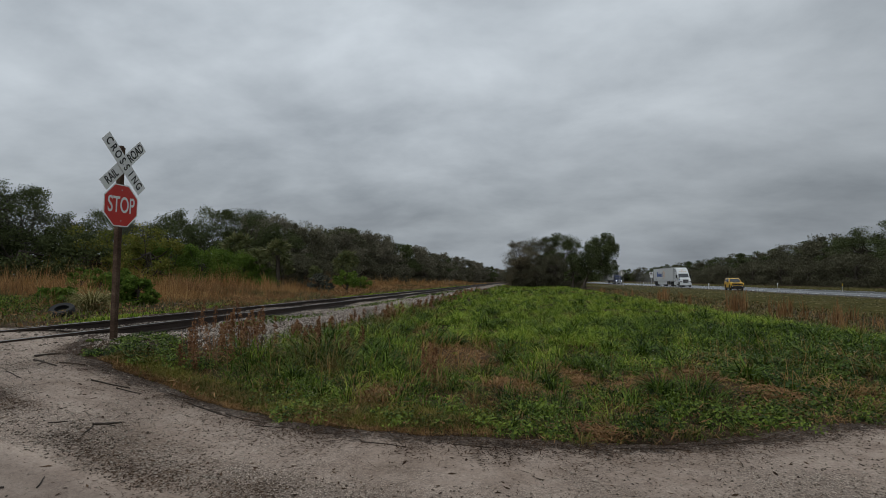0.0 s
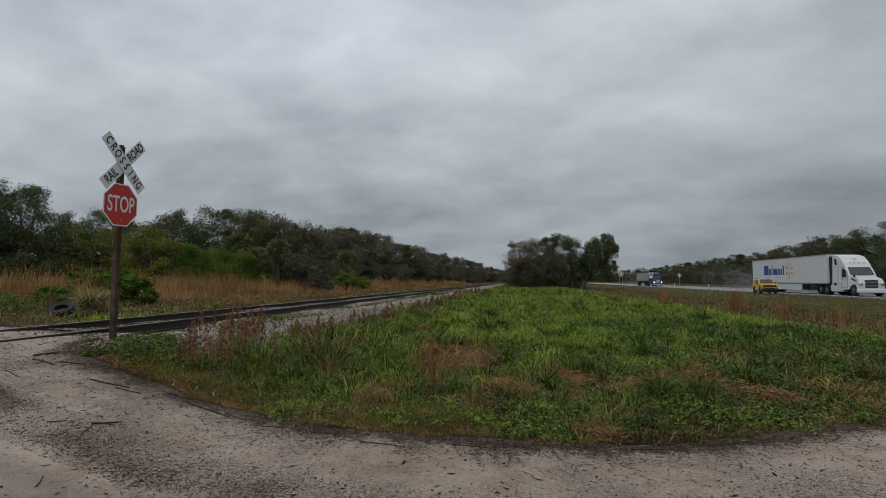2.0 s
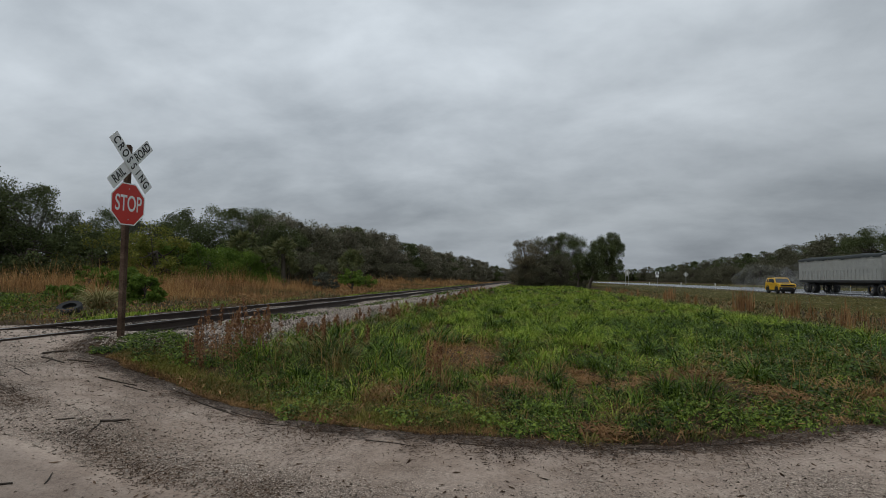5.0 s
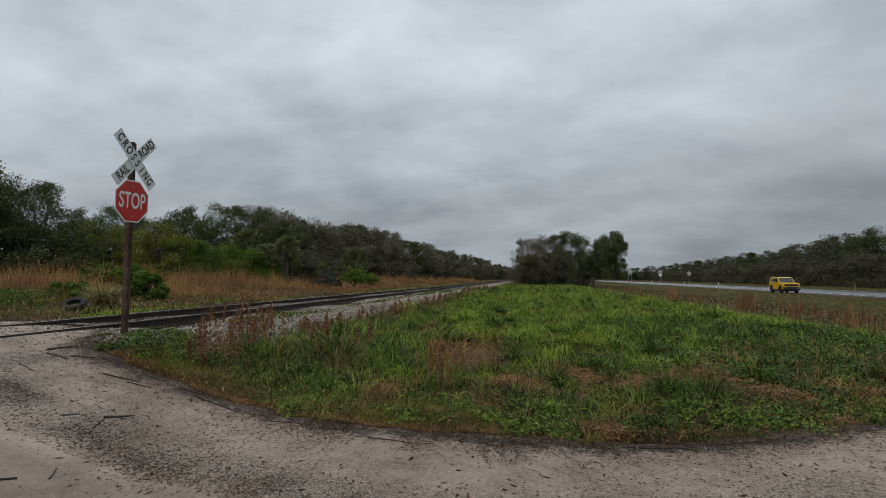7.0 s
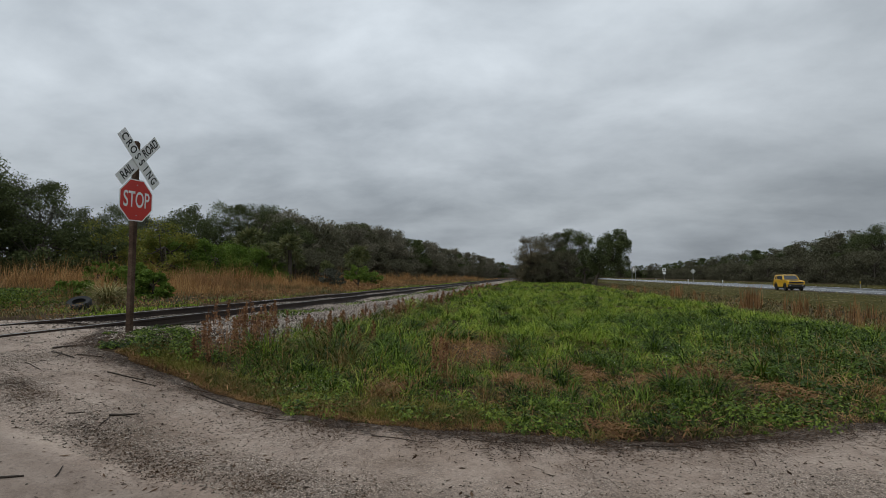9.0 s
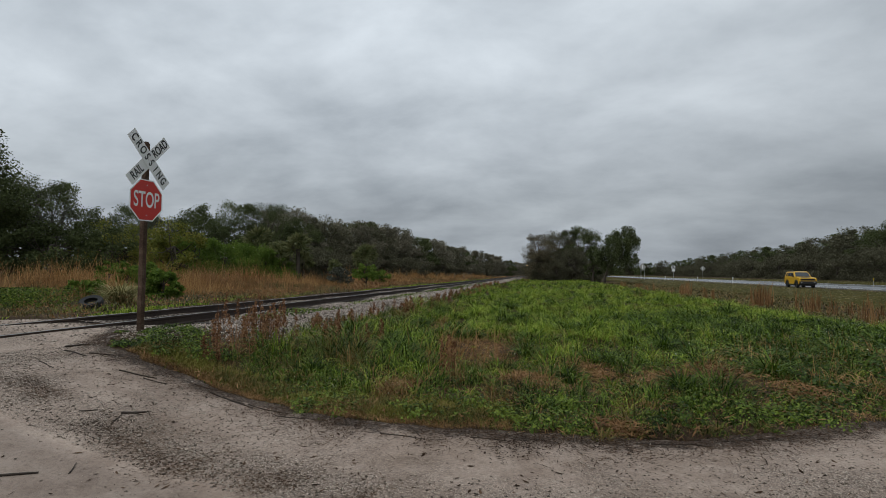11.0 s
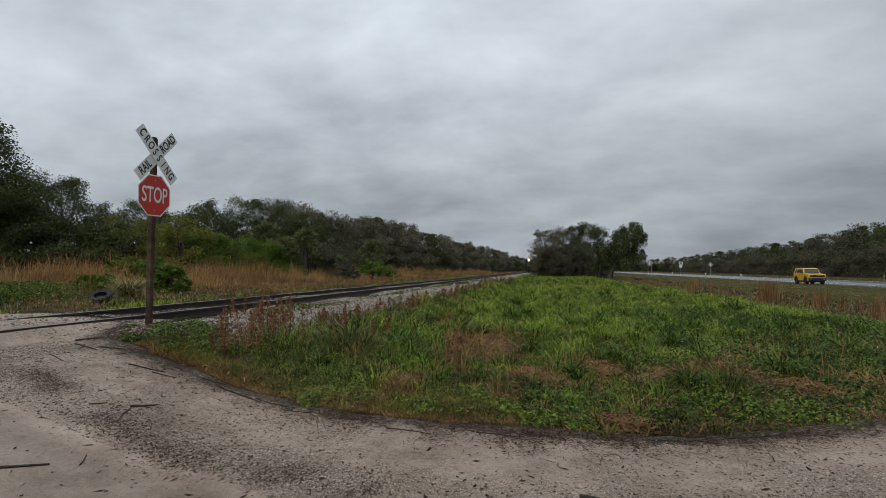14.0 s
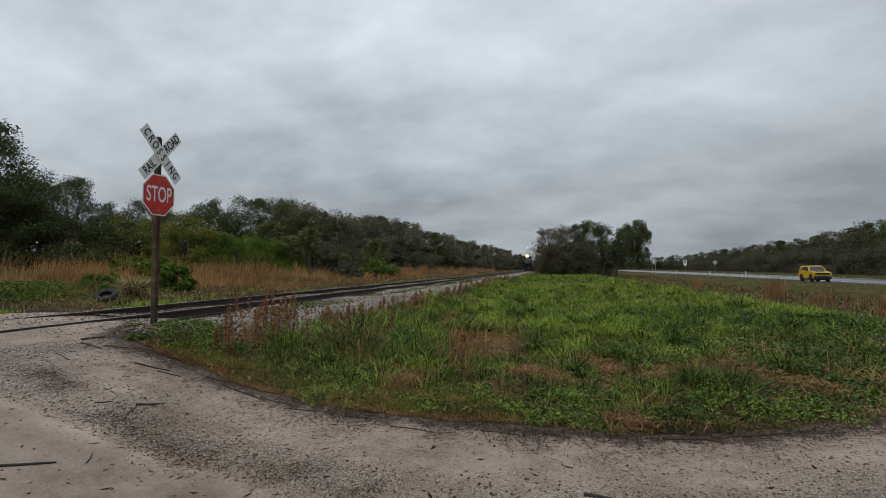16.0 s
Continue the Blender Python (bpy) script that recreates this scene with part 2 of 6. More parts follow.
def ground_z(x, y):
    """Height of the ground: road and verge at 0, the railway on a low bank, a ditch before the highway."""
    x, y = np.asarray(x, float), np.asarray(y, float)
    z = 0.40 * smooth(-2.6, -5.6, x)
    z = z - 0.2 * smooth(-10.4, -13.5, x)
    cross = 1 - smooth(7.2, 9.2, y)
    z = z + 0.10 * cross * smooth(-4.3, -6.2, x) * (1 - smooth(-10, -13, x))
    # gravel packed up to the rail heads where the road crosses
    z = z + 0.035 * (1 - smooth(7.6, 9.6, y)) * smooth(-6.75, -7.15, x) * (1 - smooth(-9.1, -11, x))
    z = z + 0.075 * (1 - smooth(7.6, 9.6, y)) * smooth(-9.6, -11, x) * (1 - smooth(-14, -17, x))
    z = z - 0.30 * smooth(7.5, 10, x) * (1 - smooth(12.5, 16, x)) * smooth(4, 9, y)
    z = z + 0.025 * (np.sin(x * 1.7 + y * 0.6) + np.sin(y * 1.3 - x * 0.8)) * (np.abs(y) < 60) * (1 - smooth(11, 13, x))
    rise = smooth(0.5, 2.0, y - edge_y(x)) * smooth(-4.5, -2.5, x) * (1 - smooth(6.5, 8.5, x)) * (y < 60)
    z = z + rise * (0.07 + 0.07 * np.sin(2.1 * x + 0.9 * y) * np.sin(1.7 * y - 0.6 * x) + 0.05 * np.sin(0.9 * x + 1.1) * np.sin(0.7 * y))
    return z


EDGE_X = [-30, -17, -13.5, -9.4, -7.2, -6.2, -5.6, -4.6, -4.1, -2.85, -1.76, -0.93, 0.34, 1.59, 2.46, 3.6, 6, 12, 28]
EDGE_Y = [10.4, 10.4, 9.7, 8.4, 7.35, 6.1, 5.5, 5.25, 5.2, 4.97, 4.56, 4.48, 4.56, 4.88, 5.2, 5.85, 7.2, 11, 21]


# the wheels' gravel band on the road
BAND_X = [-9, -6.2, -4.71, -4.32, -3.34, -2.38, -1.44, -0.75, 0.6, 3]
BAND_Y = [5.6, 4.3, 3.72, 3.72, 3.63, 3.55, 3.35, 3.2, 3.2, 3.7]


def edge_y(x):
    return np.interp(x, EDGE_X, EDGE_Y)


def hw_x(y, off):
    """The highway runs a little apart from the railway; off: metres beyond its near side."""
    return 27.4 + 0.02 * np.asarray(y, float) + off


def steps(a, b, d, grow_lo=None, grow_hi=None):
    mid = list(np.arange(a, b + d / 2, d))
    lo, s = [], d
    while grow_lo is not None and (lo[0] if lo else a) > grow_lo:
        s *= 1.25
        lo.insert(0, (lo[0] if lo else a) - s)
    s, hi = d, []
    while grow_hi is not None and (hi[-1] if hi else b) < grow_hi:
        s *= 1.25
        hi.append((hi[-1] if hi else b) + s)
    return np.array(lo + mid + hi)


def sheet(name, xs, ys, zfun, mat, keep=None):
    X, Y = np.meshgrid(xs, ys)
    V = np.stack([X, Y, zfun(X, Y)], -1).reshape(-1, 3)
    n = len(xs)
    i = np.arange((len(ys) - 1) * (n - 1))
    r, c = i // (n - 1), i % (n - 1)
    F = np.stack([r * n + c, r * n + c + 1, (r + 1) * n + c + 1, (r + 1) * n + c], -1)
    if keep is not None:
        F = F[keep(V[F].mean(1))]
    return new(name, mesh_np(name, V, [F], mat, True))


# ---- ground, road, highway
tagged(sheet("ground", steps(-20, 20, 0.25, -2600, 2600), steps(-3, 25, 0.25, -2600, 2600), ground_z, M_SOIL),
       "flat wet dark soil under grass and weeds", "ground", kind="structure")


def make_road():
    xs, lines = np.arange(-17, 30, 0.04), 66
    t = np.linspace(0, 1, lines) ** 0.8
    wob = np.array([noise.noise((x * 1.3, 0, 0)) * 0.12 + noise.noise((x * 4.3, 3, 0)) * 0.05 for x in xs])
    top = edge_y(xs) + wob + 0.12
    X = np.repeat(xs[None], lines, 0)
    Y = -8 + (top[None] + 8) * t[:, None]
    Z = ground_z(X, Y) + 0.012
    V = np.stack([X, Y, Z], -1).reshape(-1, 3)
    n = len(xs)
    i = np.arange((lines - 1) * (n - 1)); r, c = i // (n - 1), i % (n - 1)
    F = np.stack([r * n + c, r * n + c + 1, (r + 1) * n + c + 1, (r + 1) * n + c], -1)
    me = mesh_np("road", V, [F], M_ROAD, True)
    back = (Y - edge_y(X)).ravel()
    swept = Y.ravel() - np.interp(X.ravel(), BAND_X, BAND_Y)
    worn = me.attributes.new("worn", "FLOAT", "POINT")
    worn.data.foreach_set("value", (1.1 * np.exp(-(swept / 0.33) ** 2) + 0.12 - 1.5 * smooth(-0.3, -0.6, swept) * smooth(-1.6, -2.4, X.ravel()) + 0.5 * smooth(0.2, 1.6, X.ravel()) * smooth(-0.7, -1.1, back)).astype(np.float32))
    rim = me.attributes.new("rim", "FLOAT", "POINT")
    rim.data.foreach_set("value", smooth(-0.55, 0.05, back).astype(np.float32))
    return tagged(new("road", me), "pale sandy gravel road, damp and rutted", "road", kind="structure")


make_road()
ys = steps(-60, 400, 4, -1500, 1800)
def strip(name, a, b, z, mat, label, cat):
    V = np.array([[hw_x(y, o), y, zz] for y in ys for o, zz in ((a, z), (b, z), (b, z - 0.25), (a, z - 0.25))])
    F = []
    for k in range(len(ys) - 1):
        for j in range(4):
            F.append((4 * k + j, 4 * k + (j + 1) % 4, 4 * k + 4 + (j + 1) % 4, 4 * k + 4 + j))
    return tagged(new(name, mesh_np(name, V, [np.array(F)[:, ::-1]], mat)), label, cat, kind="structure")


strip("highway", 0, 12.5, 0.09, M_ASPHALT, "wet grey asphalt highway with reflecting surface", "road")


# ---- parts
def part(name, me_or_bm, mat, parent, label=""):
    """One mesh object under a thing or a part."""
    if isinstance(me_or_bm, bmesh.types.BMesh):
        me = bpy.data.meshes.new(name)
        me_or_bm.to_mesh(me); me_or_bm.free()
        me.materials.append(mat)
    else:
        me = me_or_bm
    ob = new(name, me)
    ob.parent = parent
    if label:
        tagged(ob, label)
    return ob


RAIL_TOP = 0.58


# ---- more materials
def plain(name, col, rough=0.5, metal=0.0, spec=0.5, vary=0.12, coat=0.0):
    """Paint, rubber, plastic: one colour with faint dirt and wear."""
    lo = tuple(c * (1 - vary) for c in col)
    m = material(name, [lo, col], 1.5, rough, 12, 0, metal, spec=spec)
    m.node_tree.nodes["Principled BSDF"].inputs["Coat Weight"].default_value = coat
    return m


def glow(name, col, strength):
    m = bpy.data.materials.new(name)
    m.use_nodes = True
    b = m.node_tree.nodes["Principled BSDF"]
    b.inputs["Base Color"].default_value = (*col, 1)
    b.inputs["Emission Color"].default_value = (*col, 1)
    b.inputs["Emission Strength"].default_value = strength
    return m


def mist(name, col, alpha, thin=0.38, thick=0.68):
    """Thin vapour: lets most of what lies behind through."""
    m = bpy.data.materials.new(name)
    m.use_nodes = True
    nt = m.node_tree
    nt.nodes.clear()
    N = nt.nodes.new
    out, mix, tr, df = N("ShaderNodeOutputMaterial"), N("ShaderNodeMixShader"), N("ShaderNodeBsdfTransparent"), N("ShaderNodeBsdfTranslucent")
    df2, add = N("ShaderNodeBsdfDiffuse"), N("ShaderNodeMixShader")
    df.inputs[0].default_value = df2.inputs[0].default_value = (*col, 1)
    add.inputs[0].default_value = 0.5
    link(nt, df, 0, add, 1); link(nt, df2, 0, add, 2)
    nz, mp, tc = N("ShaderNodeTexNoise"), N("ShaderNodeMapRange"), N("ShaderNodeTexCoord")
    nz.inputs["Scale"].default_value, nz.inputs["Detail"].default_value = 0.45, 3
    link(nt, tc, "Object", nz, "Vector"); link(nt, nz, 0, mp, 0)
    mp.inputs[1].default_value, mp.inputs[2].default_value = thin, thick
    mp.inputs[3].default_value, mp.inputs[4].default_value = 0.0, alpha
    link(nt, mp, 0, mix, 0); link(nt, tr, 0, mix, 1); link(nt, add, 0, mix, 2)
    link(nt, mix, 0, out, 0)
    return m


M_WHITE = plain("white_sheeting", (0.84, 0.85, 0.84), 0.45)
M_SIGNRED = plain("red_sheeting", (0.58, 0.03, 0.02), 0.4)
M_BLACK = plain("black_lettering", (0.012, 0.012, 0.012), 0.5)
M_BOLT = plain("galvanised_bolt", (0.5, 0.5, 0.48), 0.4, 0.8)
M_POST = material("weathered_brown_post", [(0.03, 0.018, 0.012), (0.075, 0.047, 0.032), (0.19, 0.135, 0.098)], 4.5, 0.8, 60, 0.5, spec=0.15)
M_YELLOW = plain("yellow_paint", (0.80, 0.45, 0.015), 0.3, coat=0.4)
M_TRUCKWHITE = plain("white_truck_paint", (0.74, 0.76, 0.76), 0.35, coat=0.3)
M_BLUE = plain("dark_blue_paint", (0.012, 0.022, 0.075), 0.5, spec=0.25)
M_GREYTRAILER = plain("dull_grey_trailer", (0.44, 0.44, 0.41), 0.55, 0.2, vary=0.3)
M_TARP = plain("dark_tarp", (0.022, 0.028, 0.028), 0.8, vary=0.3)
M_PLASTIC = plain("black_plastic", (0.015, 0.015, 0.016), 0.5)
M_RUBBER = plain("tyre_rubber", (0.018, 0.018, 0.018), 0.8)
M_CHROME = plain("bright_metal", (0.62, 0.62, 0.62), 0.25, 1.0)
M_GLASS = plain("dark_vehicle_glass", (0.045, 0.052, 0.056), 0.08, spec=0.8)
M_TINT = plain("tinted_side_glass", (0.012, 0.013, 0.014), 0.15, spec=0.35)
M_LOGOBLUE = plain("blue_lettering", (0.015, 0.075, 0.30), 0.5)
M_LOGOORANGE = plain("orange_star", (0.75, 0.33, 0.02), 0.5)
M_IRON = plain("black_locomotive_iron", (0.016, 0.016, 0.017), 0.5, 0.4, vary=0.4)
M_SMOKEBOX = plain("graphite_smokebox", (0.13, 0.13, 0.13), 0.55, 0.4)
M_LAMP = glow("lit_headlamp", (1.0, 0.64, 0.24), 3.0)
M_LIGHT = glow("lit_headlight", (0.85, 0.92, 1.0), 1.4)
M_STEAM = mist("white_steam", (1.0, 1.0, 1.0), 0.6, 0.28, 0.6)
M_SPRAY = mist("tyre_spray", (0.95, 0.96, 0.97), 0.06)
M_SIGNYEL = plain("grey_sign_back", (0.36, 0.36, 0.33), 0.5)
M_DELIN = plain("yellow_delineator", (0.6, 0.42, 0.03), 0.5)
M_LITTER = material("dead_leaf_litter", [(0.022, 0.013, 0.009), (0.055, 0.033, 0.02), (0.13, 0.08, 0.05)], 2, 0.9, 20, 0, island=0.4, spec=0.08)
M_TWIG = material("wet_stick", [(0.03, 0.023, 0.018), (0.08, 0.062, 0.048)], 6, 0.8, 60, 0.4)
M_PEBBLE = material("pebbles", [(0.10, 0.078, 0.06), (0.25, 0.205, 0.165), (0.45, 0.385, 0.32)], 3, 0.8, 60, 0.1, island=0.6)
M_PALM = material("palm_fronds", [(0.06, 0.075, 0.026), (0.14, 0.155, 0.055), (0.27, 0.26, 0.12)], 0.6, 0.55, 5, 0, island=0.25, trans=0.2)
M_PALETUFT = material("pale_arching_blades", [(0.15, 0.14, 0.05), (0.31, 0.28, 0.11), (0.50, 0.44, 0.21)], 0.8, 0.7, 6, 0, island=0.4, trans=0.15)
M_TUFT = material("dark_clump_blades", [(0.012, 0.026, 0.005), (0.056, 0.102, 0.012), (0.18, 0.262, 0.04)], 1.5, 0.55, 6, 0, island=0.45, trans=0.15, spec=0.12)
M_BUSH = material("dark_bush_leaves", [(0.016, 0.036, 0.008), (0.05, 0.092, 0.015), (0.11, 0.165, 0.028)], 0.8, 0.5, 6, 0, island=0.34, trans=0.15, spec=0.2)
M_FRESH = material("fresh_shrub_leaves", [(0.06, 0.105, 0.016), (0.12, 0.19, 0.03), (0.2, 0.27, 0.05)], 0.5, 0.6, 4, 0, island=0.25, trans=0.3, spec=0.12)
M_BLOOM = plain("small_white_flowers", (0.72, 0.7, 0.56), 0.7)
M_MOSS = material("grey_moss", [(0.06, 0.066, 0.046), (0.12, 0.122, 0.09)], 0.6, 0.9, 5, 0, island=0.25)


# ---- small mesh helpers
def box(bm, x0, x1, y0, y1, z0, z1, bevel=0.0, seg=1):
    r = bmesh.ops.create_cube(bm, size=1, matrix=Matrix.Translation(((x0 + x1) / 2, (y0 + y1) / 2, (z0 + z1) / 2)) @ Matrix.Diagonal((x1 - x0, y1 - y0, z1 - z0, 1)))
    if bevel:
        es = list({e for v in r["verts"] for e in v.link_edges})
        bmesh.ops.bevel(bm, geom=es, offset=bevel, segments=seg, affect="EDGES", profile=0.5)
    return bm


def boxes(*rows, bevel=0.0, seg=1):
    bm = bmesh.new()
    for r in rows:
        box(bm, *r, bevel=bevel, seg=seg)
    return bm


def cyl(bm, a, b, r0, r1=None, seg=16):
    a, b = Vector(a), Vector(b)
    m = Matrix.Translation((a + b) / 2) @ (b - a).to_track_quat("Z", "Y").to_matrix().to_4x4()
    bmesh.ops.create_cone(bm, cap_ends=True, segments=seg, radius1=r0, radius2=r0 if r1 is None else r1, depth=(b - a).length, matrix=m)
    return bm


def prism(bm, profile, x0, x1, top_in=0.0, bevel=0.0, zs=None):
    """A side outline of (y, z) drawn out across x; top_in: how far the highest points lean in."""
    zmin, zmax = min(p[1] for p in profile), max(p[1] for p in profile)
    rings = []
    for x, sgn in ((x0, 1), (x1, -1)):
        rings.append([bm.verts.new((x + sgn * top_in * (z - zmin) / max(1e-6, zmax - zmin), y, z)) for y, z in profile])
    n = len(profile)
    fs = [bm.faces.new(rings[0]), bm.faces.new(rings[1][::-1])]
    for i in range(n):
        fs.append(bm.faces.new((rings[0][i], rings[1][i], rings[1][(i + 1) % n], rings[0][(i + 1) % n])))
    bmesh.ops.recalc_face_normals(bm, faces=fs)
    if bevel:
        es = list({e for f in fs for e in f.edges})
        bmesh.ops.bevel(bm, geom=es, offset=bevel, segments=2, affect="EDGES", profile=0.6)
    return bm


def quad(bm, pts):
    return bm.faces.new([bm.verts.new(p) for p in pts])


def slab(bm, pts, way, depth):
    """A flat outline given depth along way."""
    w = Vector(way) * depth
    a = [bm.verts.new(Vector(p)) for p in pts]
    b = [bm.verts.new(Vector(p) + w) for p in pts]
    fs = [bm.faces.new(a), bm.faces.new(b[::-1])]
    for i in range(len(a)):
        fs.append(bm.faces.new((a[i], b[i], b[(i + 1) % len(a)], a[(i + 1) % len(a)])))
    bmesh.ops.recalc_face_normals(bm, faces=fs)
    return bm


def empty(name, m=None):
    ob = new(name)
    ob.empty_display_size = 0.2
    if m is not None:
        ob.matrix_basis = m
    return ob


def text_mesh(name, words, size, bold=0.0):
    cu = bpy.data.curves.new(name, "FONT")
    cu.body, cu.size, cu.align_x, cu.align_y, cu.extrude, cu.offset = words, size, "CENTER", "CENTER", 0.001, bold
    tmp = bpy.data.objects.new(name, cu)
    scene.collection.objects.link(tmp)
    me = bpy.data.meshes.new_from_object(tmp.evaluated_get(bpy.context.evaluated_depsgraph_get()))
    bpy.data.objects.remove(tmp)
    return me


rng = np.random.default_rng(7)


# ---- plants as many small blades and leaves
def blades(P, h, w, lean, az=None, curl=0.55):
    """Tapered bent blades: P (n, 3) feet, h heights, w widths, lean sideways reach."""
    n = len(P)
    az = rng.uniform(0, 2 * np.pi, n) if az is None else az
    d = np.stack([np.cos(az), np.sin(az), np.zeros(n)], -1)
    s = np.stack([-np.sin(az), np.cos(az), np.zeros(n)], -1)
    tw = rng.uniform(-1, 1, n)[:, None]
    s = s + d * tw
    s /= np.linalg.norm(s, axis=1, keepdims=True)
    up = np.array([0, 0, 1.0])
    h, w, lean = (np.broadcast_to(a, n)[:, None] for a in (h, w, lean))
    bend = np.clip(lean / (h + 1e-6), 0, 1.4)
    mid = P + up * h * (0.62 + 0.16 * curl * bend) + d * lean * 0.36
    tip = P + up * h * (1 - curl * (0.30 + 0.42 * bend) * (bend > 0.3)) + d * lean
    V = np.stack([P - s * w / 2, P + s * w / 2, mid + s * w * 0.45, mid - s * w * 0.45, tip], 1).reshape(-1, 3)
    b = np.arange(n)[:, None] * 5
    return V, [b + np.array([[0, 1, 2, 3]]), b + np.array([[3, 2, 4]])]


def leaves(P, size, flat=0.5, long=1.5):
    """Folded leaf shapes turned every way; flat: how level they lie."""
    n = len(P)
    nrm = rng.normal(size=(n, 3)); nrm[:, 2] += flat * 3
    nrm /= np.linalg.norm(nrm, axis=1, keepdims=True)
    a = np.cross(nrm, rng.normal(size=(n, 3))); a /= np.linalg.norm(a, axis=1, keepdims=True)
    c = np.cross(nrm, a)
    s = np.broadcast_to(size, n)[:, None]
    V = np.stack([P - a * s * long / 2, P + c * s / 2 - nrm * s * 0.12, P + a * s * long / 2, P - c * s / 2 - nrm * s * 0.12], 1).reshape(-1, 3)
    b = np.arange(n)[:, None] * 4
    return V, [b + np.array([[0, 1, 2, 3]])]


def join(*sets):
    V, F, o = [], {}, 0
    for v, fs in sets:
        V.append(v)
        for f in fs:
            F.setdefault(f.shape[1], []).append(f + o)
        o += len(v)
    return np.concatenate(V), [np.concatenate(f) for f in F.values()]


def stuff(name, vf, mat, label, cat):
    return tagged(new(name, mesh_np(name, *vf, mat)), label, cat, kind="stuff")


def patch(x, y, s, seed=0.0):
    """Slow noise over the ground, 0 to 1."""
    return np.array([noise.noise((a * s, b * s, seed)) for a, b in zip(x, y)]) * 0.5 + 0.5


def on_ground(x, y):
    return np.stack([x, y, ground_z(x, y)], -1)


# ---- railway
def make_track():
    track = tagged(empty("railway_track", pose(-8.15, 0, 0, 0, 0, -0.30)), "single railway track, rusty steel rails on dark wooden ties", "railway track")
    prof = [(-0.075, 0), (0.075, 0), (0.075, 0.018), (0.014, 0.04), (0.012, 0.125), (0.036, 0.14), (0.036, 0.17), (-0.036, 0.17), (-0.036, 0.14), (-0.012, 0.125), (-0.014, 0.04), (-0.075, 0.018)]
    for x in (0.76, -0.76):
        bm = bmesh.new()
        a = [bm.verts.new((x + p, -40, RAIL_TOP - 0.17 + q)) for p, q in prof]
        b = [bm.verts.new((x + p, 900, RAIL_TOP - 0.17 + q)) for p, q in prof]
        for i in range(len(prof)):
            bm.faces.new((a[i], a[(i + 1) % 12], b[(i + 1) % 12], b[i]))
        bm.faces.new(a[::-1]); bm.faces.new(b)
        bmesh.ops.recalc_face_normals(bm, faces=bm.faces)
        rail = part("rail", bm, M_RAIL, track)
        part("railhead", boxes((x - 0.026, x + 0.026, -40, 900, RAIL_TOP + 0.001, RAIL_TOP + 0.005)), M_RAILTOP, rail, "worn grey running surface")
    bm = boxes((-1.3, 1.3, -0.11, 0.11, -0.17, 0), bevel=0.012)
    me = bpy.data.meshes.new("tie")
    bm.to_mesh(me); bm.free(); me.materials.append(M_TIE)
    for k in range(130):
        t = new("tie", me)
        t.parent = track
        t.matrix_basis = pose(random.uniform(-0.05, 0.05), 9.4 + k * 0.53, RAIL_TOP - 0.172 + random.uniform(-0.01, 0.006), 0, 0, random.uniform(-1.5, 1.5))
    # tie plates and spikes where the rail is near
    bm = boxes((-0.13, 0.13, -0.09, 0.09, 0, 0.012), (-0.1, -0.08, -0.02, 0.02, 0.01, 0.04), (0.08, 0.1, -0.02, 0.02, 0.01, 0.04))
    me = bpy.data.meshes.new("tie_plate")
    bm.to_mesh(me); bm.free(); me.materials.append(M_RAIL)
    for k in range(40):
        t = new("tie_plate", me)
        t.parent = track
        t.matrix_basis = pose(0.76, 9.4 + k * 0.53, RAIL_TOP - 0.178)


make_track()


def bed_z(x, y):
    side = np.minimum(smooth(-4.9, -6.3, x), smooth(-11.0, -9.6, x))
    rough = np.array([noise.noise((a * 3, b * 3, 2)) for a, b in zip(np.ravel(x), np.ravel(y))]).reshape(np.shape(x)) * 0.04
    return ground_z(x, y) - 0.06 + side * 0.035 + rough * (side > 0)


tagged(sheet("ballast_bed", np.arange(-11.2, -4.6, 0.22), np.concatenate([np.arange(8.6, 40, 0.3), np.arange(40, 140, 3), np.arange(140, 900, 40)]), bed_z, M_BALLAST),
       "bank of grey crushed stone under the rails", "ballast", kind="structure")


def stones(x, y, z, s):
    """Rough eight-sided stones."""
    n = len(x)
    base = np.array([[1, 0, 0], [0, 1, 0], [-1, 0, 0], [0, -1, 0], [0, 0, 0.8], [0, 0, -0.6]])
    V = base[None] * rng.uniform(0.6, 1.25, (n, 6, 1)) + rng.normal(0, 0.12, (n, 6, 3))
    a = rng.uniform(0, 6.28, n); c, q = np.cos(a)[:, None], np.sin(a)[:, None]
    V = np.stack([V[..., 0] * c - V[..., 1] * q, V[..., 0] * q + V[..., 1] * c, V[..., 2]], -1)
    V = V * np.broadcast_to(s, n)[:, None, None] / 2 + np.stack([x, y, z], -1)[:, None]
    F = np.array([[0, 1, 4], [1, 2, 4], [2, 3, 4], [3, 0, 4], [1, 0, 5], [2, 1, 5], [3, 2, 5], [0, 3, 5]])
    return V.reshape(-1, 3), [(np.arange(n)[:, None, None] * 6 + F[None]).reshape(-1, 3)]


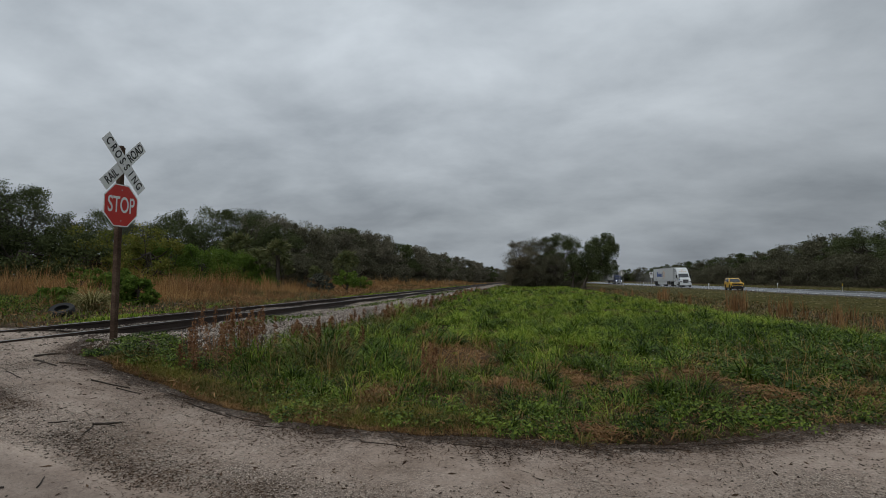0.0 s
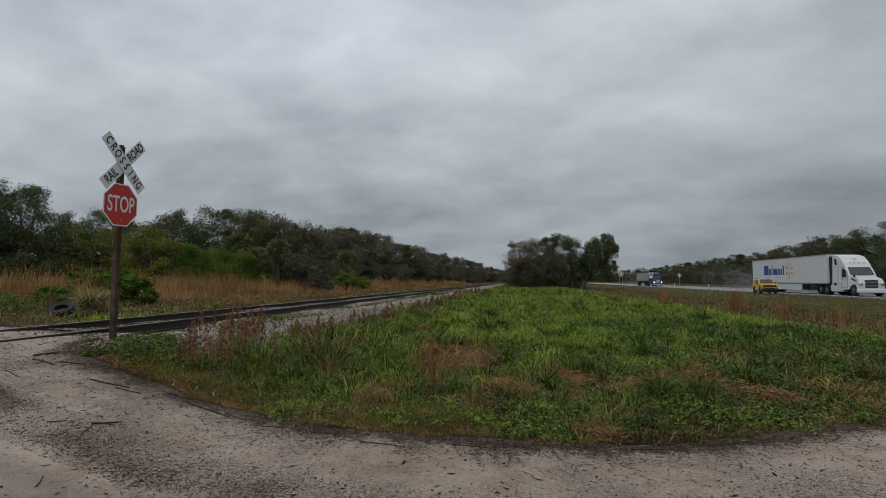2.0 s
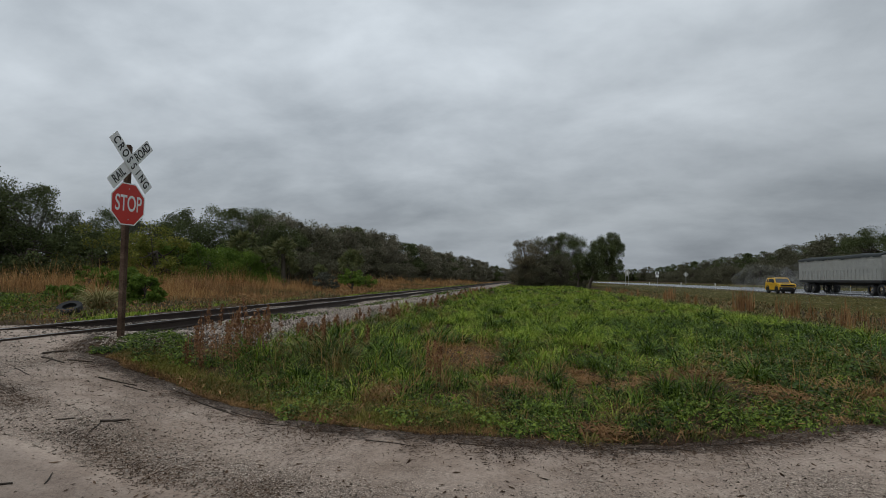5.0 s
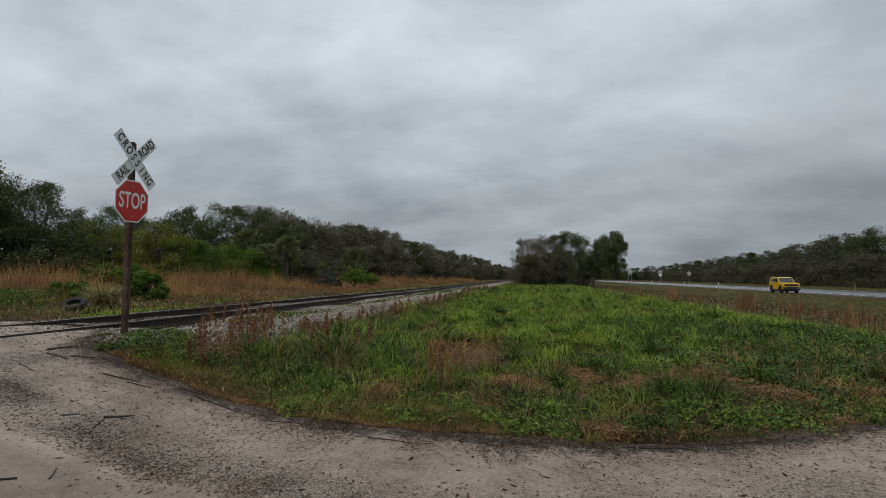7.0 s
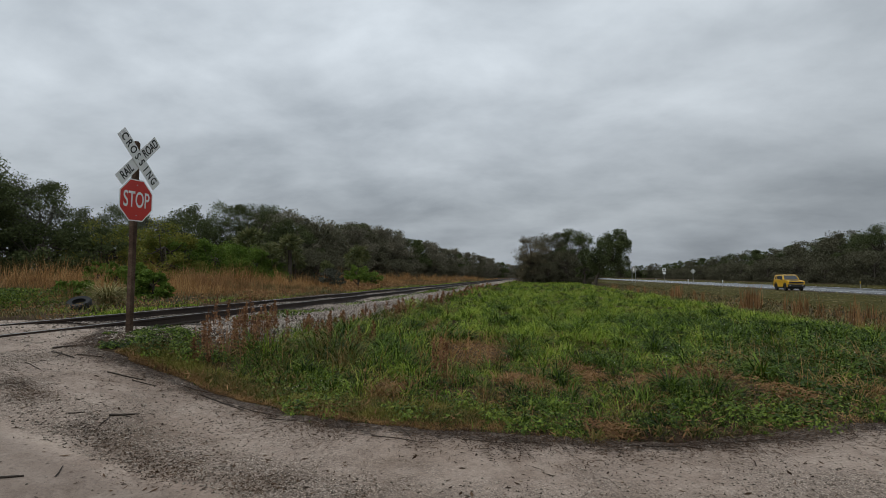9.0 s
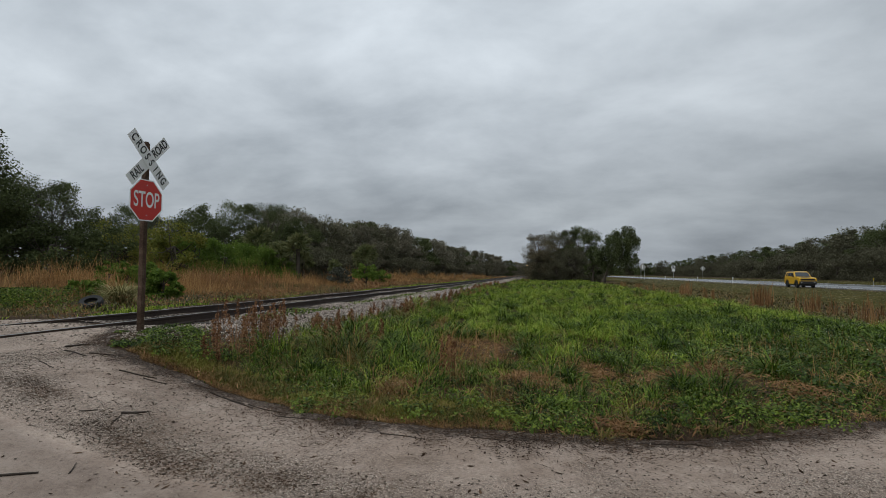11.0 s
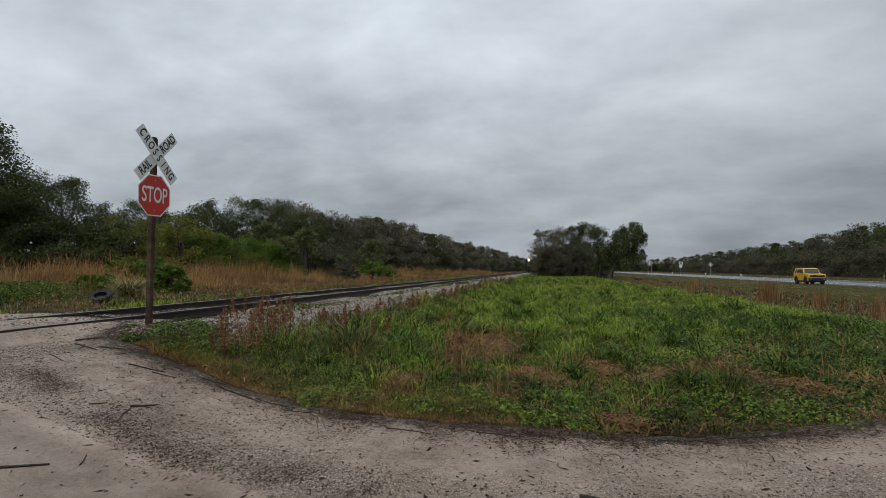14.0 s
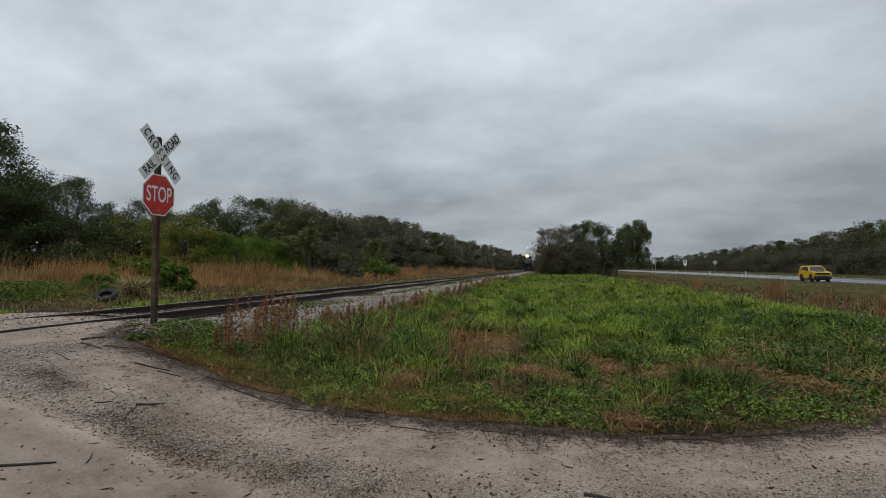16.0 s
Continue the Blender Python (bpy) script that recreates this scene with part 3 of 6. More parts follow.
def scatter_ballast():
    sets = []
    for n, y0, y1, x0, x1, s0, s1 in ((30000, 7.0, 18, -7.2, -4.1, 0.022, 0.058), (24000, 18, 45, -7.2, -4.5, 0.04, 0.09), (9000, 45, 130, -7.4, -4.7, 0.08, 0.2), (15000, 8.0, 40, -8.8, -7.42, 0.018, 0.045), (2600, 8.8, 30, -10.8, -8.9, 0.02, 0.05)):
        x, y = rng.uniform(x0, x1, n), rng.uniform(y0, y1, n)
        keep = (y > 9) | (x < -4.1 - (9 - y) * 0.35)
        keep &= patch(x, y, 0.7, 5) + 0.45 * smooth(-4.1, -5.2, x) > rng.uniform(0.2, 0.75, n)
        keep &= (y > 8.4) | (x < -6.9) | (rng.uniform(0, 1, n) < 0.75)
        x, y = x[keep], y[keep]
        sets.append(stones(x, y, np.maximum(bed_z(x, y), ground_z(x, y)) + 0.012 + 0.04 * ((x < -7.4) & (x > -8.82)), rng.uniform(s0, s1, len(x))))
    stuff("ballast_stones", join(*sets), M_STONE, "loose pale grey crushed stones on the railway bank", "stones")


scatter_ballast()


# ---- the crossing sign
def make_sign():
    sign = tagged(empty("railroad_crossing_sign", pose(-6.42, 7.0, 0.475, 1.6, 1.6, 0)),
                  "crossbuck and red stop sign on a brown wooden post", "road sign")
    bm = boxes((-0.041, 0.041, -0.041, 0.041, -0.35, 3.10), bevel=0.012, seg=2)
    bm2 = cyl(bm, (0, 0, 3.09), (0, 0, 3.12), 0.045, 0.032, 8)
    part("post", bm2, M_POST, sign)
    face = pose(0, 0, 0, 90, 0, 90)  # stands up and looks along +x

    def blade(name, ang, x, words, size):
        b = part(name, boxes((-0.54, 0.54, -0.1, 0.1, -0.003, 0.003), bevel=0.0015), M_WHITE, sign, "white blade with black letters")
        b.matrix_basis = pose(x - 0.012, 0, 2.82) @ face @ pose(0, 0, 0, 0, 0, ang)
        for word, at in words:
            me = text_mesh("lettering", word, size, 0.003)
            me.materials.append(M_BLACK)
            t = part("lettering", me, M_BLACK, b)
            t.matrix_basis = pose(at, 0, 0.0048) @ Matrix.Diagonal((0.78, 1.12, 1, 1))
        for at in (-0.02, 0.02):
            t = part("bolt", cyl(bmesh.new(), (at, at, 0.003), (at, at, 0.008), 0.009, seg=8), M_BOLT, b)

    blade("rail_road_blade", 45, 0.066, (("RAIL", -0.325), ("ROAD", 0.325)), 0.175)
    blade("crossing_blade", -45, 0.078, tuple((c, -0.44 + 0.124 * k) for k, c in enumerate("CROSSING")), 0.175)
    bm = bmesh.new()
    R = 0.335 / math.cos(math.pi / 8)
    oct_ = lambda r, z: [(r * math.cos(math.pi / 8 + k * math.pi / 4), r * math.sin(math.pi / 8 + k * math.pi / 4), z) for k in range(8)]
    plate = part("stop_plate", slab(bm, oct_(R, -0.002), (0, 0, 1), 0.004), M_WHITE, sign, "white-edged octagonal plate")
    plate.matrix_basis = pose(0.054, -0.02, 2.16) @ face
    part("red_field", slab(bmesh.new(), oct_(R * 0.945, 0.002), (0, 0, 1), 0.002), M_SIGNRED, plate)
    me = text_mesh("lettering", "STOP", 0.355, 0.004)
    me.materials.append(M_WHITE)
    t = part("lettering", me, M_WHITE, plate, "white lettering")
    t.matrix_basis = pose(0, 0, 0.0062) @ Matrix.Diagonal((0.63, 1.0, 1, 1))
    for y in (0.245, -0.245):
        part("bolt", cyl(bmesh.new(), (0, y, 0.004), (0, y, 0.01), 0.009, seg=8), M_BOLT, plate)


make_sign()


# ---- trees
def limb_mesh(paths, seg=7):
    """Tapered round limbs; paths: lists of (x, y, z, r)."""
    V, F = [], []
    for path in paths:
        base = len(V)
        for i, (x, y, z, r) in enumerate(path):
            a, b = Vector(path[max(0, i - 1)][:3]), Vector(path[min(len(path) - 1, i + 1)][:3])
            q = (b - a).to_track_quat("Z", "Y")
            for k in range(seg):
                t = 2 * math.pi * k / seg
                V.append(Vector((x, y, z)) + q @ Vector((r * math.cos(t), r * math.sin(t), 0)))
        for i in range(len(path) - 1):
            for k in range(seg):
                F.append((base + i * seg + k, base + i * seg + (k + 1) % seg, base + (i + 1) * seg + (k + 1) % seg, base + (i + 1) * seg + k))
    return np.array([tuple(v) for v in V]), [np.array(F)]


def make_tree(name, label, h, r, seed, leaf_mat, low=0.25, clumps=60, per=70, leaf=0.3, lean=(0, 0), cat="tree", bare=0.0, droop=0.0):
    """Tapered trunk with limbs that end in uneven clumps of small leaves."""
    g = np.random.default_rng(seed)
    tree = tagged(empty(name), label, cat)
    tr = h * 0.022 + 0.05
    trunk = [(lean[0] * t ** 1.3 + g.normal(0, 0.04 * h * t * 0.3), lean[1] * t, h * 0.62 * t, tr * (1 - 0.6 * t)) for t in np.linspace(0, 1, 6)]
    trunk[0] = (0, 0, -0.25, tr * 1.5)
    paths, centres = [trunk], []
    for k in range(clumps):
        a, u = g.uniform(0, 2 * np.pi), g.uniform(0, 1)
        zz = low + (1 - low) * u
        wide = r * (0.35 + 0.75 * math.sin(math.pi * min(1, 0.12 + 0.83 * u)) ** 0.8) * g.uniform(0.45, 1.12)
        c = np.array([lean[0] * min(1, zz * 1.3) + wide * math.cos(a), lean[1] * zz + wide * math.sin(a), h * zz * g.uniform(0.9, 1.02) * (1 - 0.13 * (wide / r) ** 2)])
        centres.append(c)
        if k % 3 == 0:
            s = np.array(trunk[2 + k % 4][:3])
            m = (s + c) / 2 + np.array([0, 0, -0.05 * h])
            paths.append([(*s, tr * 0.45), (*m, tr * 0.25), (*c, tr * 0.06)])
    part("trunk", mesh_np("trunk", *limb_mesh(paths), M_BARK, True), None, tree)
    C = np.repeat(np.array(centres), per, 0)
    n = len(C)
    size = np.repeat(g.uniform(0.5, 1.15, clumps), per)[:, None] * r * 0.30
    D = g.normal(size=(n, 3)); D /= np.linalg.norm(D, axis=1, keepdims=True)
    P = C + D * size * g.uniform(0.35, 1.05, (n, 1)) * np.array([1, 1, 0.72])
    P[:, 2] -= droop * g.uniform(0, 1, n) ** 2
    P[:, 2] = np.maximum(P[:, 2], 0.12)
    part("crown", mesh_np("crown", *leaves(P, g.uniform(0.6, 1.3, n) * leaf, 0.25, 1.7), leaf_mat), None, tree)
    return tree


def plant(ob, x, y, scale=1.0, turn=None, z=None, tall=1.0, first=False, label=""):
    m = pose(x, y, float(ground_z(x, y)) - 0.02 if z is None else z, 0, 0, random.uniform(0, 360) if turn is None else turn)
    t = ob if first else copy_thing(ob, m)
    t.matrix_basis = m
    t.scale = (scale, scale, scale * tall)
    if label:
        tagged(t, label)
    return t


class Kinds:
    """Base plants, each used first for itself and then copied."""
    def __init__(self, makers):
        self.makers, self.made, self.k = makers, {}, 0

    def put(self, i, x, y, **kw):
        i %= len(self.makers)
        first = i not in self.made
        if first:
            self.made[i] = self.makers[i]()
        t = plant(self.made[i], x, y, first=first, **kw)
        return t


WOODS = "dark evergreen oak in a dense wood beside the field"
woods = Kinds([
    lambda: make_tree("oak_tree", WOODS, 10, 4.2, 11, M_LEAF, 0.12, 74, 210, 0.105),
    lambda: make_tree("oak_tree", WOODS, 10, 3.6, 12, M_LEAF, 0.10, 66, 215, 0.105),
    lambda: make_tree("oak_tree", WOODS, 10, 4.6, 13, M_LEAF, 0.12, 82, 200, 0.108),
    lambda: make_tree("oak_tree", "grey-green oak hung with grey moss in the wood", 10, 3.9, 14, M_MOSS, 0.12, 64, 200, 0.1, droop=1.0),
    lambda: make_tree("oak_tree", "open-crowned oak rising above the wood", 10, 3.4, 15, M_LEAF, 0.42, 48, 210, 0.1),
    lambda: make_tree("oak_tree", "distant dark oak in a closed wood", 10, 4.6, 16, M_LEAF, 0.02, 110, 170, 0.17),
    # the next two kinds carry aerial haze in their leaf colour
    lambda: make_tree("oak_tree", "distant dull oak in a closed wood, greyed for haze", 10, 4.4, 17, M_GREYLEAF, 0.02, 110, 170, 0.17),
    lambda: make_tree("oak_tree", "distant oak in a closed wood, haze put into its pale leaf colour", 10, 4.4, 18, M_FARLEAF, 0.02, 110, 170, 0.16),
])
WEST = [(-52, 42, 10.6, 3), (-57, 47, 12.3, 4), (-61, 52, 12.5, 4), (-47, 47, 8.8, 2), (-53, 56, 10.6, 1), (-46, 53, 9.2, 3), (-50, 63, 10.8, 0),
        (-42, 55, 9.6, 1), (-46, 64, 11.5, 2), (-41, 61, 10.4, 0), (-38.5, 62, 11.0, 4), (-36, 60, 10.4, 4), (-38, 70, 10.6, 2), (-42, 76, 12.2, 3),
        (-34, 66, 9.6, 1), (-36, 78, 10.6, 0), (-40, 88, 11.5, 2), (-36, 92, 10.6, 3), (-41, 104, 13, 1), (-37, 102, 11.5, 0), (-43, 116, 14.2, 4),
        (-39, 118, 13.2, 2), (-36, 122, 12, 3), (-40, 132, 13.2, 0), (-36, 138, 12.2, 1), (-33, 150, 11.6, 2), (-36, 158, 12.4, 3), (-33, 170, 11.6, 0),
        (-31, 182, 11.4, 2), (-34, 196, 12.6, 1), (-30, 210, 11.4, 3), (-29, 228, 11.6, 0), (-28, 248, 11.4, 2), (-26, 270, 11.2, 3), (-25, 295, 11, 0),
        (-23, 325, 10.5, 1), (-20, 360, 10, 2), (-18, 400, 10, 3), (-16, 450, 10, 0), (-50.5, 34.5, 14.6, 4), (-54, 37, 15.2, 4), (-57, 40, 12.6, 0), (-54, 33, 14.6, 2)]
# from 68 m on mostly the kinds with haze in the leaf colour
for k, (x, y, h, i) in enumerate(WEST):
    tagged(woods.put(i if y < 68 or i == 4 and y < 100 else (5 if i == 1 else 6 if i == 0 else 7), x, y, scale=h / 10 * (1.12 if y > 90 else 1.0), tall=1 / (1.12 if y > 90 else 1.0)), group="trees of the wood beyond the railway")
EAST = [(x, y, h, i) for x, y, h, i in (
    (70, 92, 12.2, 0), (76, 98, 13.2, 4), (80, 112, 14.2, 2), (84, 124, 14.6, 4), (80, 132, 13.2, 1), (88, 146, 14.6, 0), (86, 158, 13.6, 3), (92, 170, 13.8, 2), (90, 186, 12.6, 1),
    (95, 200, 13, 0), (97, 220, 12.6, 3), (99, 240, 13.4, 2), (101, 262, 13, 1), (104, 285, 13.4, 0), (106, 312, 13, 3), (108, 340, 13.4, 2), (110, 372, 13, 1), (112, 410, 13.4, 0),
    (114, 455, 13, 2), (112, 505, 13, 3), (108, 560, 13, 0), (100, 620, 13, 1), (88, 690, 13, 2), (74, 760, 13, 3), (66, 84, 12.0, 1))]
# from 150 m on every odd kind is the oak greyed for haze
for x, y, h, i in EAST:
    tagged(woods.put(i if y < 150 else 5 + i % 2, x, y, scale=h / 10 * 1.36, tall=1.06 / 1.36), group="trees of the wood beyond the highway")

# the trees between railway and highway
PAIR = "trees between railway and highway"
t = make_tree("oak_tree", "dense round dark green oak beside the railway", 11.4, 5.0, 31, M_GREYLEAF, 0.02, 180, 160, 0.125)
tagged(plant(t, 3.6, 116, first=True), group=PAIR)
tagged(plant(t, 0.6, 108, 0.62, tall=0.85), group=PAIR)
tagged(plant(t, 5.9, 107, 0.72, tall=0.86), group=PAIR)
for x, y, k in ((-0.4, 106, 0.42), (2.6, 105, 0.5), (9.2, 110, 0.55), (-0.5, 113, 0.75), (11.2, 116, 0.55)):
    tagged(plant(t, x, y, k, tall=0.8), group=PAIR)
t = make_tree("oak_tree", "tall broad green oak with an airy crown beside the railway", 11.9, 4.7, 35, M_LEAF, 0.16, 130, 210, 0.15)
tagged(plant(t, 8.2, 114, first=True), group=PAIR)
t = make_tree("bare_tree", "brownish tree with thin half-bare twigs beside the railway", 10.4, 3.6, 33, M_LEAF3, 0.04, 130, 130, 0.1)
tagged(plant(t, -0.7, 107, 1.0, first=True), group=PAIR)
tagged(plant(t, -1.4, 114, 0.6), group=PAIR)
t = make_tree("oak_tree", "single leaning live oak with drooping dark foliage", 9.9, 3.2, 38, M_LEAF, 0.34, 80, 260, 0.14, lean=(2.9, 0), droop=1.5)
tagged(plant(t, 9.9, 88, first=True, turn=0, tall=1.03), group=PAIR)
t = make_tree("oak_tree", "small thin oak beside the leaning one", 6.8, 1.7, 39, M_LEAF, 0.2, 34, 60, 0.18, lean=(0.5, 0))
tagged(plant(t, 8.6, 92, first=True, turn=0, scale=1.0), group=PAIR)

# yellow-green shrubs at the foot of the western wood
shrubs = Kinds([
    lambda: make_tree("shrub", "yellow-green leafy shrub before the dark wood", 5, 2.7, 51, M_LEAF2, 0.03, 64, 190, 0.10, cat="shrub"),
    lambda: make_tree("shrub", "fresh green leafy shrub before the dark wood", 5, 3.1, 52, M_FRESH, 0.03, 66, 190, 0.10, cat="shrub"),
    # its grey leaf colour includes haze, as it mostly stands far off
    lambda: make_tree("shrub", "low dark green shrub before the wood", 5, 3.2, 53, M_GREYLEAF, 0.03, 64, 150, 0.13, cat="shrub"),
    lambda: make_tree("shrub", "deep green shrub in the shade of the wood", 5, 3.2, 54, M_LEAF, 0.03, 64, 150, 0.12, cat="shrub")])
for x, y, h, i in ((-50, 38, 6.0, 3), (-46, 39, 6.4, 3), (-42, 42, 5.8, 3), (-40, 44, 5.8, 0), (-37.5, 44, 5.6, 0), (-35.5, 46, 5.0, 1), (-35, 42, 6.2, 0), (-33, 47, 5.0, 1), (-31.5, 49.5, 4.6, 1), (-43, 44, 6.4, 0), (-37, 42, 4.2, 0), (-30.2, 49, 4.0, 1), (-28.6, 50.5, 3.0, 1),
                   (-29.5, 58, 4.4, 2), (-32, 60, 5.5, 2), (-30, 66, 5, 2), (-33, 74, 5.5, 2), (-31, 84, 5, 2), (-32, 96, 5.5, 2), (-30, 110, 5, 2), (-31, 126, 5.5, 2), (-29, 144, 5, 2), (-28, 165, 5, 2), (-26, 190, 5, 2), (-50, 33, 6, 3)):
    tagged(shrubs.put(i, x, y, scale=h / 5), group="shrubs at the foot of the wood")
for k in range(26):
    tagged(shrubs.put(2, 62 + 0.12 * k * 14 + random.uniform(-2, 2), 78 + k * 15, scale=random.uniform(1.2, 1.5)), group="shrubs at the foot of the far wood")


def make_palm(label, h, seed):
    g = np.random.default_rng(seed)
    palm = tagged(empty("cabbage_palm"), label, "palm")
    part("trunk", mesh_np("trunk", *limb_mesh([[(0, 0, -0.2, 0.24), (0.05, 0, h * 0.35, 0.2), (0.1, 0.05, h * 0.72, 0.22)]]), M_BARK, True), None, palm)
    sets = []
    for k in range(46):
        a, e = g.uniform(0, 6.28), g.uniform(-0.6, 1.35)
        d = np.array([math.cos(a) * math.cos(e), math.sin(a) * math.cos(e), math.sin(e)])
        c = np.array([0.1, 0.05, h * 0.74]) + d * g.uniform(0.7, 1.15)
        m = 16
        dirs = d[None] * 0.9 + g.normal(0, 0.62, (m, 3))
        dirs[:, 2] -= 0.35
        dirs /= np.linalg.norm(dirs, axis=1, keepdims=True)
        s = np.cross(dirs, g.normal(size=(m, 3))); s /= np.linalg.norm(s, axis=1, keepdims=True)
        L = g.uniform(0.55, 0.95, (m, 1))
        V = np.stack([c - s * 0.02, c + s * 0.02, c + dirs * L * 0.6 + s * 0.06, c + dirs * L, c + dirs * L * 0.6 - s * 0.06], 1).reshape(-1, 3)
        sets.append((V, [np.arange(m)[:, None] * 5 + np.array([[0, 1, 2, 3, 4]])]))
    part("fronds", mesh_np("fronds", *join(*sets), M_PALM), None, palm)
    return palm


palms = Kinds([lambda: make_palm("cabbage palm with round head of fan leaves", 4.6, 61), lambda: make_palm("cabbage palm with grey shaggy trunk", 5.2, 62)])
for x, y, h, i in ((-32.6, 53, 1.25, 1), (-29.4, 51, 0.98, 0), (-26.6, 51, 1.08, 1), (-27.6, 54, 0.8, 0), (-23.6, 63, 0.98, 0), (-24.6, 56, 0.62, 0), (-27.0, 74, 1.1, 1)):
    tagged(palms.put(i, x, y, scale=h), group="cabbage palms")


# ---- undergrowth and far woods close the view
def undergrowth():
    g = rng
    n = 15000
    y = 28 + 300 * g.uniform(0, 1, n) ** 1.7
    x = np.interp(y, [28, 45, 60, 120, 230, 330], [-52, -47, -36, -36, -28, -24]) - g.uniform(0, 7, n)
    P = np.stack([x, y, 0.2 + g.uniform(0, 1, n) ** 1.3 * 4.5], -1)
    stuff("undergrowth", leaves(P, g.uniform(0.2, 0.5, n) * (0.8 + y / 120), 0.1), M_GREYLEAF, "dull dense undergrowth below the wood", "undergrowth")
    n = 14000
    y = 60 + 640 * g.uniform(0, 1, n) ** 1.5
    x = np.interp(y, [60, 130, 200, 450, 600, 760], [66, 84, 98, 118, 106, 76]) + g.uniform(0, 9, n)
    P = np.stack([x, y, 0.1 + g.uniform(0, 1, n) ** 1.2 * 7], -1)
    stuff("undergrowth", leaves(P, g.uniform(0.4, 0.9, n) * (0.7 + y / 200), 0.1), M_LEAF, "dark undergrowth of the wood beyond the highway", "undergrowth")
    n = 15000
    x = g.uniform(-420, 420, n)
    y = 760 + 60 * np.sin(x * 0.01) + g.uniform(0, 50, n)
    P = np.stack([x, y, g.uniform(0, 1, n) * (10 + 3 * np.sin(x * 0.13) + 2 * np.sin(x * 0.37))], -1)
    # the haze here is only the greyed leaf colour
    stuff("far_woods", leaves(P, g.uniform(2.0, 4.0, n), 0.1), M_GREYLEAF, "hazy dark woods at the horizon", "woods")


undergrowth()


# ---- grass between road, railway and ditch
def arch(P, L, w, az, rise, bend):
    """Long blades that rise and bow over: P feet, L lengths, w widths, rise first slope, bend how far they bow, in radians."""
    n = len(P)
    L, w, rise, bend = (np.broadcast_to(a, n) for a in (L, w, rise, bend))
    d = np.stack([np.cos(az), np.sin(az), np.zeros(n)], -1)
    s = np.stack([-np.sin(az), np.cos(az), rng.uniform(-0.5, 0.5, n)], -1) + d * rng.uniform(-0.7, 0.7, n)[:, None]
    s *= (w / 2 / np.linalg.norm(s, axis=1))[:, None]
    pts = [P]
    for k, share in enumerate((0.4, 0.33, 0.27)):
        e = rise - bend * k / 2
        pts.append(pts[-1] + (d * np.cos(e)[:, None] + np.array([0, 0, 1.0]) * np.sin(e)[:, None]) * (L * share)[:, None])
    for p in pts[1:]:
        p[:, 2] = np.maximum(p[:, 2], P[:, 2] + 0.012)
    V = np.stack([P - s * 0.8, P + s * 0.8, pts[1] + s, pts[1] - s, pts[2] + s * 0.7, pts[2] - s * 0.7, pts[3]], 1).reshape(-1, 3)
    b = np.arange(n)[:, None] * 7
    return V, [b + np.array([[0, 1, 2, 3]]), b + np.array([[3, 2, 4, 5]]), b + np.array([[5, 4, 6]])]


def mounds(x, y, r, h, per, w, bend=1.5):
    """Tufts whose blades fan out of one foot and bow over on all sides."""
    g = rng
    X, Y, R, H = (np.repeat(a, per) for a in (x, y, r, h))
    n = len(X)
    u, a = np.sqrt(g.uniform(0, 1, n)), g.uniform(0, 2 * np.pi, n)
    out = 0.55 * R * u
    P = on_ground(X + out * np.cos(a), Y + out * np.sin(a))
    P[:, 2] -= 0.01
    return arch(P, H * g.uniform(0.55, 1.45, n), w * g.uniform(0.6, 1.4, n), a + g.normal(0, 0.7, n), 1.5 - 0.65 * u + g.normal(0, 0.12, n), bend * g.uniform(0.35, 1.3, n))


def leaf_domes(x, y, r, h, per, size, long=1.7):
    """Leafy plants as low domes, leaves turned outwards and up."""
    g = rng
    X, Y, R, H = (np.repeat(a, per) for a in (x, y, r, h))
    n = len(X)
    D = g.normal(size=(n, 3)); D[:, 2] = np.abs(D[:, 2]) * 0.9 + 0.05
    D /= np.linalg.norm(D, axis=1, keepdims=True)
    u = g.uniform(0.3, 1.08, n) ** 0.6
    lump = 0.8 + 0.35 * np.sin(D[:, 0] * 7 + X * 9) * np.sin(D[:, 1] * 7 + Y * 9)
    P = on_ground(X, Y)
    P = P + D * np.stack([R, R, H], -1) * (u * lump)[:, None]
    P[:, 2] = np.maximum(P[:, 2], ground_z(P[:, 0], P[:, 1]) + 0.015)
    N = D * 0.5 + np.array([0, 0, 0.7]) + g.normal(0, 0.38, (n, 3))
    N /= np.linalg.norm(N, axis=1, keepdims=True)
    a = D * np.array([1, 1, -0.25]) + g.normal(0, 0.5, (n, 3))
    a -= N * (a * N).sum(1, keepdims=True)
    a /= np.linalg.norm(a, axis=1, keepdims=True)
    c = np.cross(N, a)
    s = (size * g.uniform(0.55, 1.3, n))[:, None]
    V = np.stack([P - a * s * long / 2, P + c * s * 0.5 + N * s * 0.1 - a * s * 0.1, P + a * s * long / 2 - N * s * 0.2, P - c * s * 0.5 + N * s * 0.1 - a * s * 0.1], 1).reshape(-1, 3)
    b = np.arange(n)[:, None] * 4
    return V, [b + np.array([[0, 1, 2]]), b + np.array([[0, 2, 3]])]


# worn and withered spots of the meadow: x, y, reach along x and y
BARE = [(-1.0, 9.3, 0.75, 1.5), (-0.75, 8.2, 0.5, 0.7), (-0.15, 6.5, 0.28, 0.6), (0.62, 7.5, 0.4, 0.4), (1.35, 6.9, 0.3, 0.3), (2.1, 7.0, 0.55, 0.4), (2.54, 8.3, 0.5, 0.35),
        (3.7, 8.7, 0.6, 0.35), (5.4, 11.8, 0.7, 0.45), (0.68, 4.98, 0.3, 0.2), (3.0, 6.6, 0.35, 0.3), (-1.75, 5.9, 0.3, 0.25), (-2.7, 12.5, 0.4, 0.8)]


